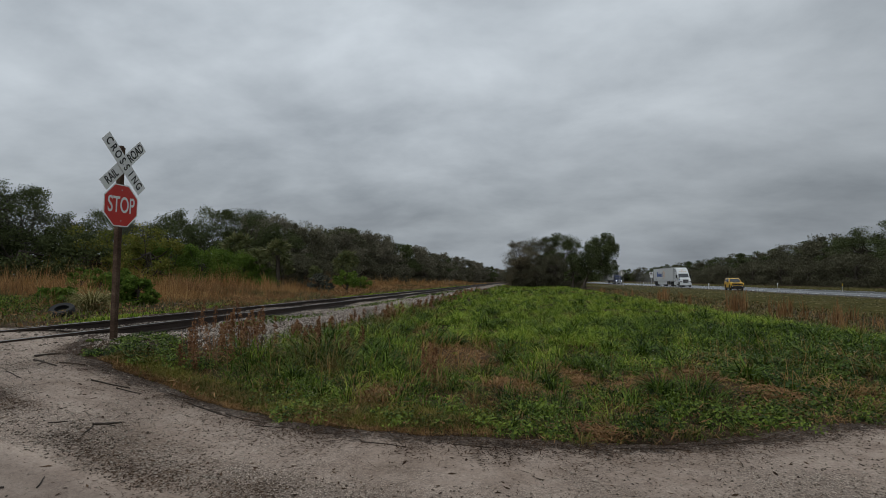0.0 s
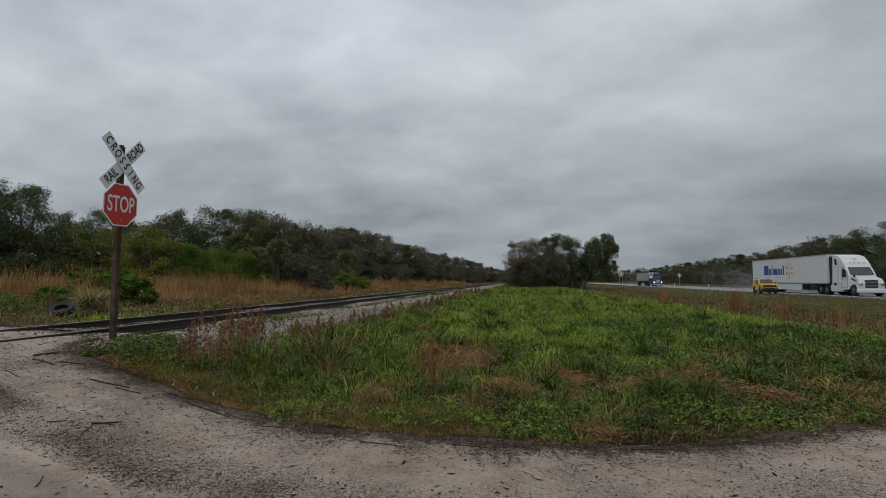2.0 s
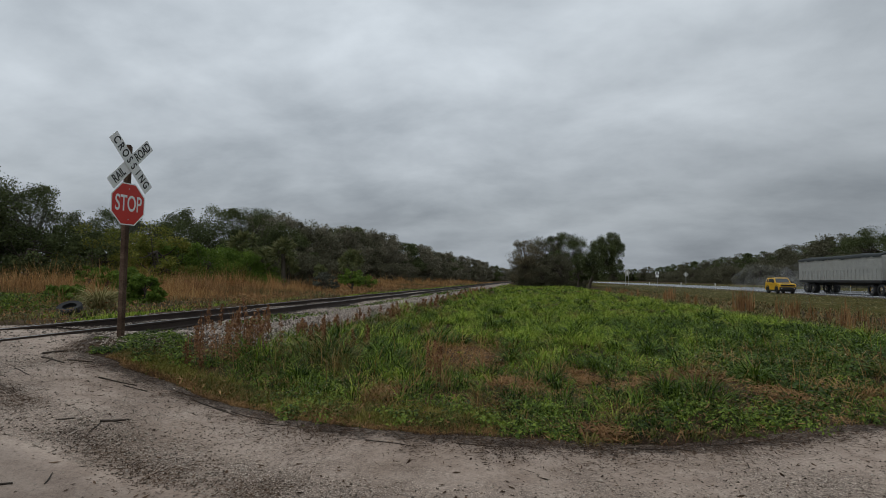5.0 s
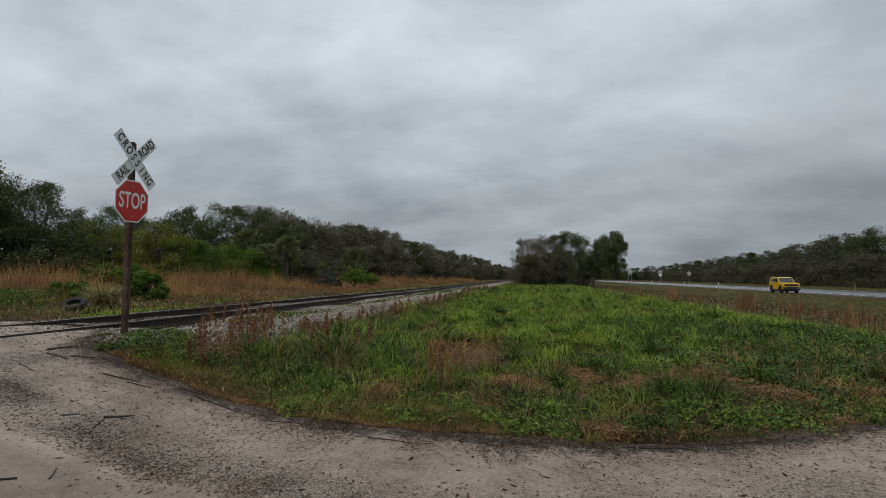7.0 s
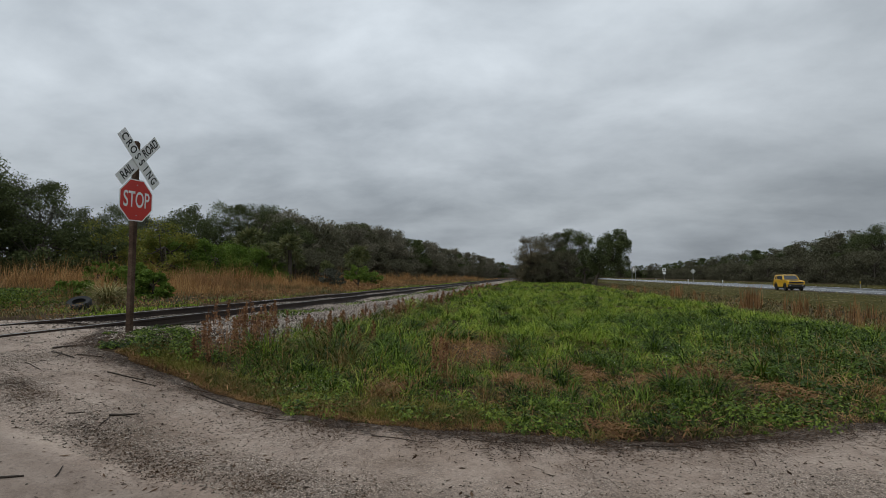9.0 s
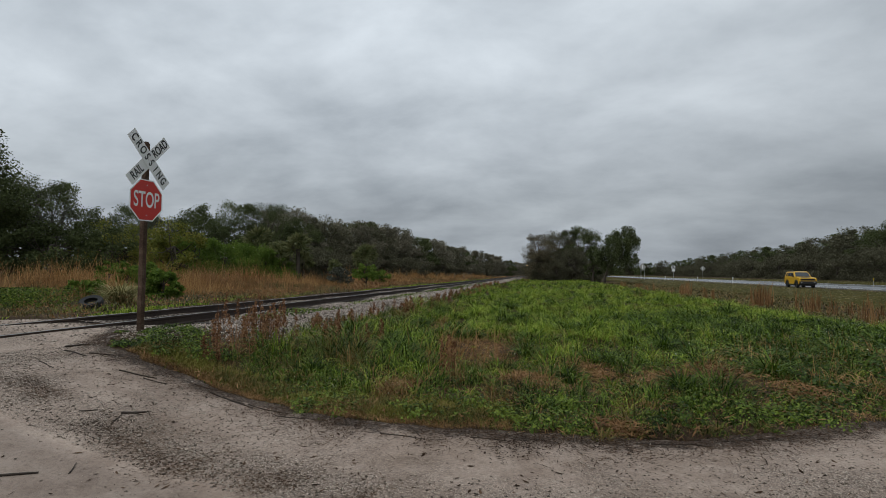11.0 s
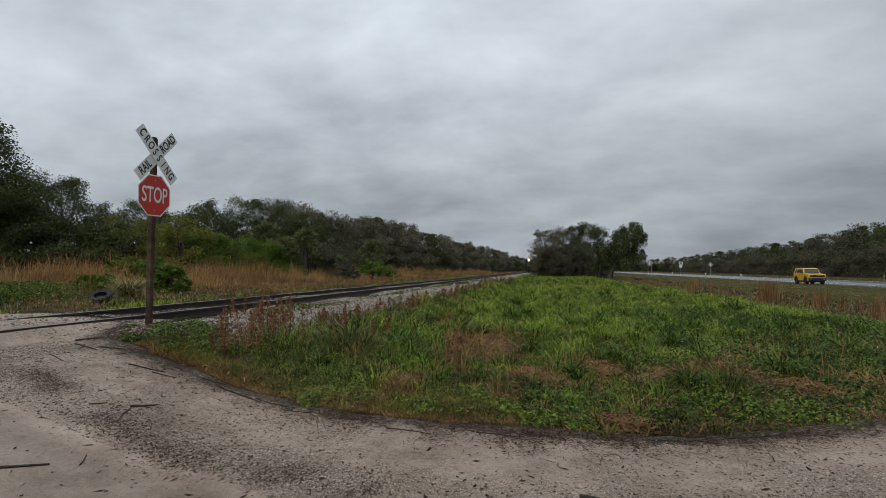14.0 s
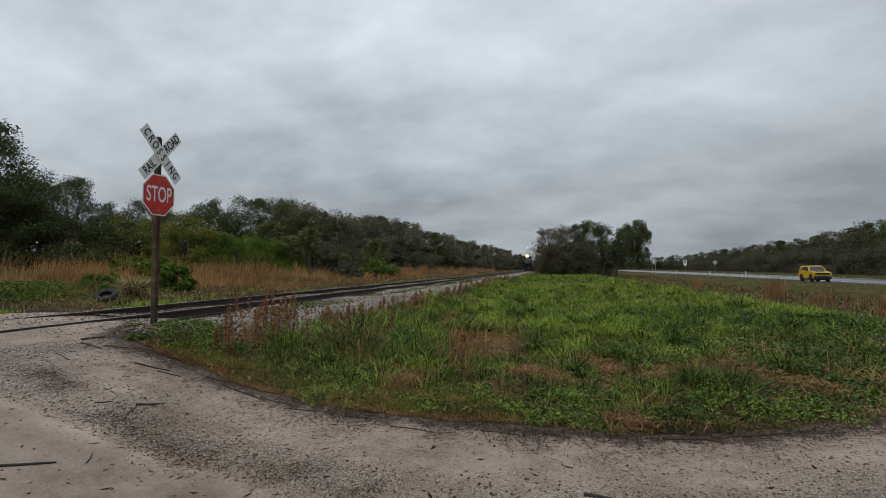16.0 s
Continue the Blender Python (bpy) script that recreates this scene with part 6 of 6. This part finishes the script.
def make_tractor(truck, paint, sleeper=True):
    """A long-nosed road tractor with a tall sleeper cab."""
    hood = [(0.22, 0.45), (0.14, 1.2), (0.4, 1.6), (1.85, 1.92), (1.85, 0.55)] + [(1.12 + 0.58 * math.cos(math.radians(a)), 0.5 + 0.58 * math.sin(math.radians(a))) for a in np.linspace(10, 170, 8)]
    part("hood", prism(bmesh.new(), hood, -1.1, 1.1, 0.16, 0.03), paint, truck)
    cab = [(1.75, 0.6), (1.75, 1.9), (2.55, 2.78), (2.9, 3.2), (3.7, 3.75), (4.7, 3.98), (5.2, 3.98), (5.2, 0.75), (3.2, 0.5)] if sleeper else [(1.75, 0.6), (1.75, 1.9), (2.4, 2.7), (2.9, 3.05), (4.6, 3.5), (4.8, 3.5), (4.8, 0.75), (3.2, 0.5)]
    part("cab", prism(bmesh.new(), cab, -1.22, 1.22, 0.14, 0.05), paint, truck)
    end = cab[-3][0]
    part("windscreen", slab(bmesh.new(), [(-1.0, 1.79, 1.97), (1.0, 1.79, 1.97), (0.93, 2.45, 2.70), (-0.93, 2.45, 2.70)], (0, -0.74, 0.67), 0.02), M_GLASS, truck)
    part("grille", boxes((-0.52, 0.52, 0.10, 0.3, 0.75, 1.48), bevel=0.05), M_PLASTIC if sleeper else M_CHROME, truck)
    part("bumper", boxes((-1.15, 1.15, 0.0, 0.45, 0.28, 0.62), bevel=0.06), paint if sleeper else M_CHROME, truck)
    for s in (-1, 1):
        z = lambda h: 0.14 * (h - 0.5) / 3.48
        pts = [(s * (1.225 - z(h)), y, h) for y, h in ((2.15, 1.75), (2.62, 2.55), (3.1, 2.55), (3.1, 1.75))]
        part("side_window", slab(bmesh.new(), pts, (s, 0, 0), 0.012), M_GLASS, truck)
        if sleeper:
            pts = [(s * (1.225 - z(h)), y, h) for y, h in ((4.2, 2.95), (4.3, 3.5), (4.75, 3.6), (4.6, 2.95))]
            part("sleeper_window", slab(bmesh.new(), pts, (s, 0, 0), 0.012), M_GLASS, truck)
        part("headlight", boxes((s * 0.86 - 0.17, s * 0.86 + 0.17, 0.12, 0.34, 0.92, 1.2), bevel=0.05), M_LIGHT if not sleeper else M_CHROME, truck, "lit white headlight" if not sleeper else "clear headlight")
        part("mirror", boxes((s * 1.38 - 0.1, s * 1.38 + 0.1, 2.0, 2.2, 1.75, 2.45), (s * 1.25 - 0.12, s * 1.25 + 0.12, 2.08, 2.13, 2.3, 2.36), bevel=0.02), M_PLASTIC, truck)
        part("fuel_tank" if not sleeper else "side_fairing", boxes((s * 0.98 - 0.2, s * 0.98 + 0.2, 3.0, 5.6, 0.35, 1.0), bevel=0.06), M_CHROME if not sleeper else paint, truck)
        part("step", boxes((s * 1.0 - 0.15, s * 1.0 + 0.15, 2.2, 2.95, 0.4, 0.62), bevel=0.03), M_PLASTIC, truck)
        if sleeper:
            part("extender", boxes((s * 1.14 - 0.03, s * 1.14 + 0.03, end + 0.003, end + 0.55, 1.0, 3.85)), M_PLASTIC, truck)
        # door seams, handle and trim on each flank
        lean = lambda h: s * (1.226 - 0.14 * (h - 0.5) / 3.48)
        for y0, z0, y1, z1 in ((2.02, 0.75, 2.02, 1.7), (3.25, 0.75, 3.25, 2.7), (2.02, 0.75, 3.25, 0.75), (2.62, 2.7, 3.25, 2.7), (3.95, 0.85, 3.95, 3.5)):
            bm = bmesh.new()
            cyl(bm, (lean(z0), y0, z0), (lean(z1), y1, z1), 0.012, seg=5)
            part("door_seam", bm, M_PLASTIC, truck)
        part("door_handle", boxes((lean(1.6) - 0.02, lean(1.6) + 0.02, 2.95, 3.15, 1.57, 1.63)), M_PLASTIC, truck)
        part("side_marker", boxes((lean(1.2) - 0.015, lean(1.2) + 0.015, 3.45, 3.62, 1.15, 1.22)), M_LOGOORANGE, truck)
        part("exhaust_guard" if not sleeper else "side_vent", boxes((lean(1.0) - 0.015, lean(1.0) + 0.015, 4.25, 4.75, 0.95, 1.2)), M_PLASTIC if sleeper else M_CHROME, truck)
        if sleeper:
            hx = lambda h: s * (1.105 - 0.16 * (h - 0.45) / 1.47)
            bm = bmesh.new()
            slab(bm, [(hx(z), y, z) for y, z in ((0.62, 1.28), (0.75, 1.45), (1.8, 1.72), (1.8, 1.55))], (s, 0, 0), 0.012)
            part("hood_flash", bm, M_LOGOBLUE, truck, "dark blue flash on the hood")
            part("hood_mirror", boxes((s * 1.08 - 0.09, s * 1.08 + 0.09, 0.85, 0.98, 1.75, 1.98), bevel=0.02), M_PLASTIC, truck)
    for k in range(5):
        part("grille_bar", boxes((-0.46, 0.46, 0.085, 0.1, 0.84 + k * 0.13, 0.87 + k * 0.13)), M_CHROME if not sleeper else M_BOLT, truck)
    part("windscreen_wiper", boxes((-0.7, 0.7, 1.74, 1.77, 1.93, 1.96)), M_PLASTIC, truck)
    if sleeper:
        for k in range(6):
            st = part("roof_star_stroke", boxes((-0.03, 0.03, -0.004, 0.004, 0.07, 0.24)), M_LOGOORANGE, truck)
            st.matrix_basis = pose(0, 3.28, 3.49, 0, 0, 0) @ pose(0, 0, 0, -55, 0, 0) @ pose(0, 0, 0, 0, k * 60, 0)
    for x in (-0.6, -0.2, 0.2, 0.6):
        part("roof_lamp", boxes((x - 0.06, x + 0.06, 2.72, 2.8, 3.1, 3.17)), M_DELIN, truck)
    part("chassis", boxes((-0.45, 0.45, 0.6, 8.0, 0.55, 0.85)), M_PLASTIC, truck)
    for x in (-0.98, 0.98):
        wheel(truck, x, 1.12, 0.52, 0.32)
        for y in (5.95, 7.25):
            wheel(truck, x * 0.94, y, 0.52, 0.55)


def make_box_truck():
    truck = tagged(empty("articulated_lorry"), "white tractor and long white box trailer with blue lettering bars", "truck", "lorries on the highway")
    make_tractor(truck, M_TRUCKWHITE)
    # a short-nosed tractor: every part drawn in along its length
    for c in truck.children:
        if c.type == "MESH" and c.matrix_basis.translation.length < 1e-6:
            c.data.transform(Matrix.Diagonal((1, 0.77, 1, 1)))
        else:
            c.location.y *= 0.77 if c.location.y < 5 else 0.86
    part("trailer_box", boxes((-1.29, 1.29, 4.65, 22.0, 1.12, 4.08), bevel=0.025), M_TRUCKWHITE, truck)
    part("trailer_rail", boxes((-1.3, 1.3, 4.64, 22.01, 1.08, 1.2), (-1.3, 1.3, 4.64, 22.01, 3.98, 4.09)), M_BOLT, truck)
    part("refrigeration_unit", boxes((-1.0, 1.0, 4.44, 4.63, 1.9, 3.7), bevel=0.05), M_PLASTIC, truck)
    for s in (-1, 1):
        part("side_skirt", boxes((s * 1.24 - 0.015, s * 1.24 + 0.015, 9.6, 17.8, 0.38, 1.08)), M_TRUCKWHITE, truck)
        # the firm's mark as bars and a star of strokes
        for k, (a, b, z0, z1) in enumerate(((0, 1.25, 2.1, 3.3), (1.4, 1.95, 2.1, 2.85), (2.08, 2.3, 2.1, 3.3), (2.45, 3.6, 2.1, 2.85), (3.75, 4.3, 2.1, 2.85), (4.42, 4.78, 2.1, 2.85), (4.9, 5.2, 2.1, 3.2))):
            y = (18.6 - b, 18.6 - a) if s < 0 else (10.6 + a, 10.6 + b)
            part("lettering_bar", boxes((s * 1.292 - 0.004, s * 1.292 + 0.004, *y, z0, z1)), M_LOGOBLUE, truck)
        cy = 12.2 if s < 0 else 17.4
        for k in range(6):
            a = math.pi / 6 + k * math.pi / 3
            bm = boxes((-0.004, 0.004, -0.1, 0.1, 0.28, 0.95), bevel=0.003)
            st = part("star_stroke", bm, M_LOGOORANGE, truck)
            st.matrix_basis = pose(s * 1.292, cy, 2.55, math.degrees(a) + 30)
        for y in (19.0, 20.3):
            wheel(truck, s * 0.95, y, 0.52, 0.55)
        part("mud_flap", boxes((s * 0.95 - 0.3, s * 0.95 + 0.3, 21.1, 21.13, 0.3, 1.0)), M_PLASTIC, truck)
    for x in (-0.9, 0.75):
        part("landing_leg", boxes((x, x + 0.15, 9.0, 9.2, 0.4, 1.1)), M_PLASTIC, truck)
    part("rear_bar", boxes((-1.1, 1.1, 21.9, 22.0, 0.45, 0.6), (-0.6, -0.5, 21.9, 22.0, 0.5, 1.1), (0.5, 0.6, 21.9, 22.0, 0.5, 1.1)), M_PLASTIC, truck)
    return truck


def make_tarp_truck():
    truck = tagged(empty("articulated_lorry"), "dark blue tractor with grey ribbed open trailer under a tarp", "truck", "lorries on the highway")
    make_tractor(truck, M_BLUE, False)
    bm = prism(bmesh.new(), [(5.6, 1.25), (5.6, 3.6), (19.6, 3.6), (19.6, 1.25)], -1.22, 1.22, 0.0)
    part("trailer_tub", bm, M_GREYTRAILER, truck)
    rib = boxes((-1.27, 1.27, -0.04, 0.04, 1.25, 2.4))
    me = bpy.data.meshes.new("rib"); rib.to_mesh(me); rib.free(); me.materials.append(M_GREYTRAILER)
    for k in range(24):
        o = new("rib", me); o.parent = truck; o.matrix_basis = pose(0, 5.75 + k * 0.6, 0)
    part("lower_rail", boxes((-1.28, 1.28, 5.58, 19.62, 1.15, 1.38)), M_PLASTIC, truck)
    # tarp with a ragged hanging edge
    n = 60
    V, F = [], []
    for k in range(n + 1):
        y = 5.5 + 14.2 * k / n
        drop = 0.12 + 0.5 * max(0, noise.noise((y * 0.6, 1, 0))) + 0.1 * noise.noise((y * 3, 2, 0))
        lift = 0.1 * noise.noise((y, 5, 0))
        V += [(-1.29, y, 3.6 - drop), (-1.27, y, 3.66), (-0.5, y, 3.86 + lift), (0.5, y, 3.86 + lift), (1.27, y, 3.66), (1.29, y, 3.6 - drop)]
    for k in range(n):
        F += [(6 * k + i, 6 * k + i + 1, 6 * k + i + 7, 6 * k + i + 6) for i in range(5)]
    part("tarp", mesh_np("tarp", np.array(V), [np.array(F)], M_TARP), None, truck, "dark ragged tarp")
    part("tailgate", boxes((-1.25, 1.25, 19.6, 19.7, 1.25, 3.6)), M_GREYTRAILER, truck)
    part("trailer_frame", boxes((-0.45, 0.45, 6.0, 19.5, 0.85, 1.15)), M_PLASTIC, truck)
    for x in (-0.95, 0.95):
        for y in (17.0, 18.3):
            wheel(truck, x, y, 0.52, 0.55)
    return truck


def puff(name, parent, mat, places, seed, long=1.0):
    """Lumpy bits of vapour that keep their shape."""
    g = np.random.default_rng(seed)
    for x, y, z, r in places:
        bm = bmesh.new()
        bmesh.ops.create_icosphere(bm, subdivisions=3, radius=1)
        off = g.uniform(0, 50, 3)
        for v in bm.verts:
            k = 1 + 0.45 * noise.noise(v.co * 1.4 + Vector(off)) + 0.2 * noise.noise(v.co * 3.5 + Vector(off))
            v.co = Vector((x, y, z)) + Vector((v.co.x, v.co.y * long, v.co.z)) * r * k
        for f in bm.faces:
            f.smooth = True
        part(name, bm, mat, parent)


def make_spray(length, seed, label):
    g = np.random.default_rng(seed)
    sp = tagged(empty("tyre_spray"), label, "spray")
    puff("spray_puff", sp, M_SPRAY, [(g.uniform(-0.5, 1.0), 2 + length * k / 4, 0.8, 1.5 + 0.35 * k) for k in range(4)], seed, 3.2)
    return sp


def make_train():
    loco = tagged(empty("steam_locomotive"), "black steam locomotive with lit headlamp hauling its tender", "locomotive")
    B = 2.75
    loco.scale = (1.1, 1.1, 1.08)
    part("boiler", cyl(cyl(bmesh.new(), (0, 1.2, B), (0, 8.6, B), 0.92, 1.0, 24), (0, 0.9, B), (0, 1.3, B), 0.9, seg=24), M_IRON, loco)
    part("smokebox_door", cyl(cyl(bmesh.new(), (0, 0.9, B), (0, 0.75, B), 0.82, 0.7, 24), (0, 0.76, B), (0, 0.66, B), 0.4, 0.2, 16), M_SMOKEBOX, loco, "grey round smokebox door")
    part("chimney", cyl(cyl(bmesh.new(), (0, 1.9, B + 0.85), (0, 1.9, B + 1.7), 0.3, 0.26, 16), (0, 1.9, B + 1.6), (0, 1.9, B + 1.78), 0.34, seg=16), M_IRON, loco)
    for y in (4.2, 6.2):
        bm = cyl(bmesh.new(), (0, y, B + 0.8), (0, y, B + 1.35), 0.42, 0.36)
        part("dome", cyl(bm, (0, y, B + 1.35), (0, y, B + 1.5), 0.36, 0.12), M_IRON, loco)
    # lamp and glass are oversize: the wide lit disc stands in for glare
    lamp = part("headlamp", cyl(boxes((-0.22, 0.22, 0.75, 1.25, B + 0.95, B + 1.0)), (0, 0.62, B + 1.25), (0, 1.15, B + 1.25), 0.48, seg=20), M_IRON, loco)
    part("lamp_glass", cyl(bmesh.new(), (0, 0.60, B + 1.25), (0, 0.615, B + 1.25), 0.40, seg=20), M_LAMP, lamp, "bright warm lit lamp")
    part("cab", boxes((-1.45, 1.45, 8.6, 10.6, 1.4, 4.1), (-1.6, 1.6, 8.4, 10.9, 4.1, 4.22), bevel=0.03), M_IRON, loco)
    for x in (-0.9, 0.9):
        part("cab_window", boxes((x - 0.3, x + 0.3, 8.57, 8.6, 3.0, 3.7)), M_GLASS, loco)
    part("running_board", boxes((-1.45, 1.45, 0.9, 8.6, 1.75, 1.85)), M_IRON, loco)
    part("buffer_beam", boxes((-1.4, 1.4, 0.0, 0.25, 0.85, 1.3), bevel=0.02), M_IRON, loco)
    bm = bmesh.new()
    for k in range(11):
        x = -1.25 + 0.25 * k
        cyl(bm, (x, 0.1, 0.9), (x * 0.75, -0.75 + abs(x) * 0.4, 0.12), 0.045, seg=6)
    part("pilot", bm, M_IRON, loco, "sloped iron cowcatcher")
    for x in (-1.1, 1.1):
        part("cylinder", cyl(bmesh.new(), (x, 1.0, 1.05), (x, 2.3, 1.05), 0.42, seg=18), M_IRON, loco)
        part("side_rod", boxes((x - 0.05, x + 0.05, 3.4, 7.4, 0.8, 0.95)), M_SMOKEBOX, loco)
        part("handrail", cyl(bmesh.new(), (x * 0.95, 1.0, 2.95), (x * 0.95, 8.5, 2.95), 0.03, seg=6), M_SMOKEBOX, loco)
    part("frame", boxes((-0.5, 0.5, 0.3, 18.5, 0.55, 1.4)), M_IRON, loco)
    part("tender", boxes((-1.45, 1.45, 11.2, 18.4, 1.2, 3.6), bevel=0.05), M_IRON, loco)
    wheels = []
    for x in (-0.76, 0.76):
        for y in (3.4, 5.4, 7.4):
            wheels.append((wheel(loco, x, y, 0.8, 0.14, M_IRON, "driving_wheel"), x, y))
        for y in (1.2, 12.2, 13.8, 16.0, 17.6):
            wheel(loco, x, y, 0.42, 0.14, M_IRON)
    cars = []
    for k in range(3):
        c = tagged(empty("passenger_coach"), "dark green passenger coach behind the locomotive", "railway coach", "coaches of the train")
        part("body", boxes((-1.5, 1.5, 0, 22, 1.1, 3.6), bevel=0.06), M_IRON, c)
        part("roof", prism(bmesh.new(), [(0, 3.6), (0.4, 4.1), (21.6, 4.1), (22, 3.6)], -1.5, 1.5, 0.5), M_IRON, c)
        for s in (-1, 1):
            for j in range(8):
                part("window", boxes((s * 1.505 - 0.006, s * 1.505 + 0.006, 1.8 + j * 2.4, 3.1 + j * 2.4, 2.2, 3.1)), M_GLASS, c)
        for x in (-0.76, 0.76):
            for y in (2, 4, 18, 20):
                wheel(c, x, y, 0.45, 0.14, M_IRON)
        cars.append(c)
    g = np.random.default_rng(5)
    steam = tagged(empty("steam_plume"), "white steam trailing from the locomotive", "steam")
    puff("steam_puff", steam, M_STEAM, [(0.1, 2.4, 5.2, 0.8), (0.5, 3.8, 6.0, 1.3), (1.2, 6.5, 6.6, 1.8), (2.2, 9.0, 5.8, 2.1), (3.2, 12.0, 4.6, 2.3), (2.6, 5.0, 2.6, 1.3), (3.6, 8.5, 3.4, 1.9), (4.8, 13.0, 3.0, 2.0), (2.2, 4.0, 4.4, 1.2), (4.4, 16, 6.0, 2.6)], 6)
    return loco, wheels, cars, steam


SUV, SUV_WHEELS = make_suv()
BOX_TRUCK, TARP_TRUCK = make_box_truck(), make_tarp_truck()
SPRAY_A, SPRAY_B = make_spray(26, 3, "grey spray trailing behind the white lorry"), make_spray(24, 4, "grey spray trailing behind the blue lorry")
LOCO, DRIVERS, COACHES, STEAM = make_train()


def motions():
    def on_lane(y, off=3.1):
        return pose(float(hw_x(y, off)), y, 0.092, 0, 0, -1.15)

    ts = [k * 0.5 for k in range(33)]
    walk(BOX_TRUCK, [(t, on_lane(108.5 - 28.6 * t)) for t in ts])
    walk(SPRAY_A, [(t, on_lane(123 - 28.6 * t)) for t in ts])
    walk(TARP_TRUCK, [(t, on_lane(190 - 29.3 * t)) for t in ts])
    walk(SPRAY_B, [(t, on_lane(202 - 29.3 * t)) for t in ts])
    # the car rolls off the road on to the verge and stops
    way = [(0, 27.9, 71.4), (0.5, 27.5, 67.9), (1, 27.05, 64.6), (1.5, 26.65, 61.3), (2, 26.3, 58.9), (2.5, 26.2, 57.6), (3, 26.15, 56.8), (3.5, 26.1, 56.4), (4, 26.1, 56.3), (16, 26.1, 56.3)]
    turn = [-7, -8, -10, -10, -8, -5, -3, -2, -2, -2]
    walk(SUV, [(t, pose(x, y, float(ground_z(x, y)) + 0.06, 0, 0, a)) for (t, x, y), a in zip(way, turn)])
    for w in SUV_WHEELS:
        at = w.matrix_basis.translation.copy()
        rows = []
        for k in range(0, 121, 1):
            t = k / 30
            d = 71.4 - np.interp(t, [r[0] for r in way], [r[2] for r in way])
            rows.append((t, pose(*at, math.degrees(d / 0.36))))
        rows.append((16, rows[-1][1]))
        walk(w, rows)
    Y = lambda t: 146 + 17.2 * (16 - t)
    put = lambda y: pose(-8.15 + 0.00524 * y, y, RAIL_TOP, 0, 0, -0.30)
    walk(LOCO, [(t, put(Y(t))) for t in ts])
    walk(STEAM, [(t, put(Y(t))) for t in ts])
    for k, c in enumerate(COACHES):
        walk(c, [(t, put(Y(t) + 19.2 + 23 * k)) for t in ts])
    for w, x, y in DRIVERS:
        walk(w, [(k / 15, pose(x, y, 0.8, math.degrees(17.2 * k / 15 / 0.8))) for k in range(241)])


motions()
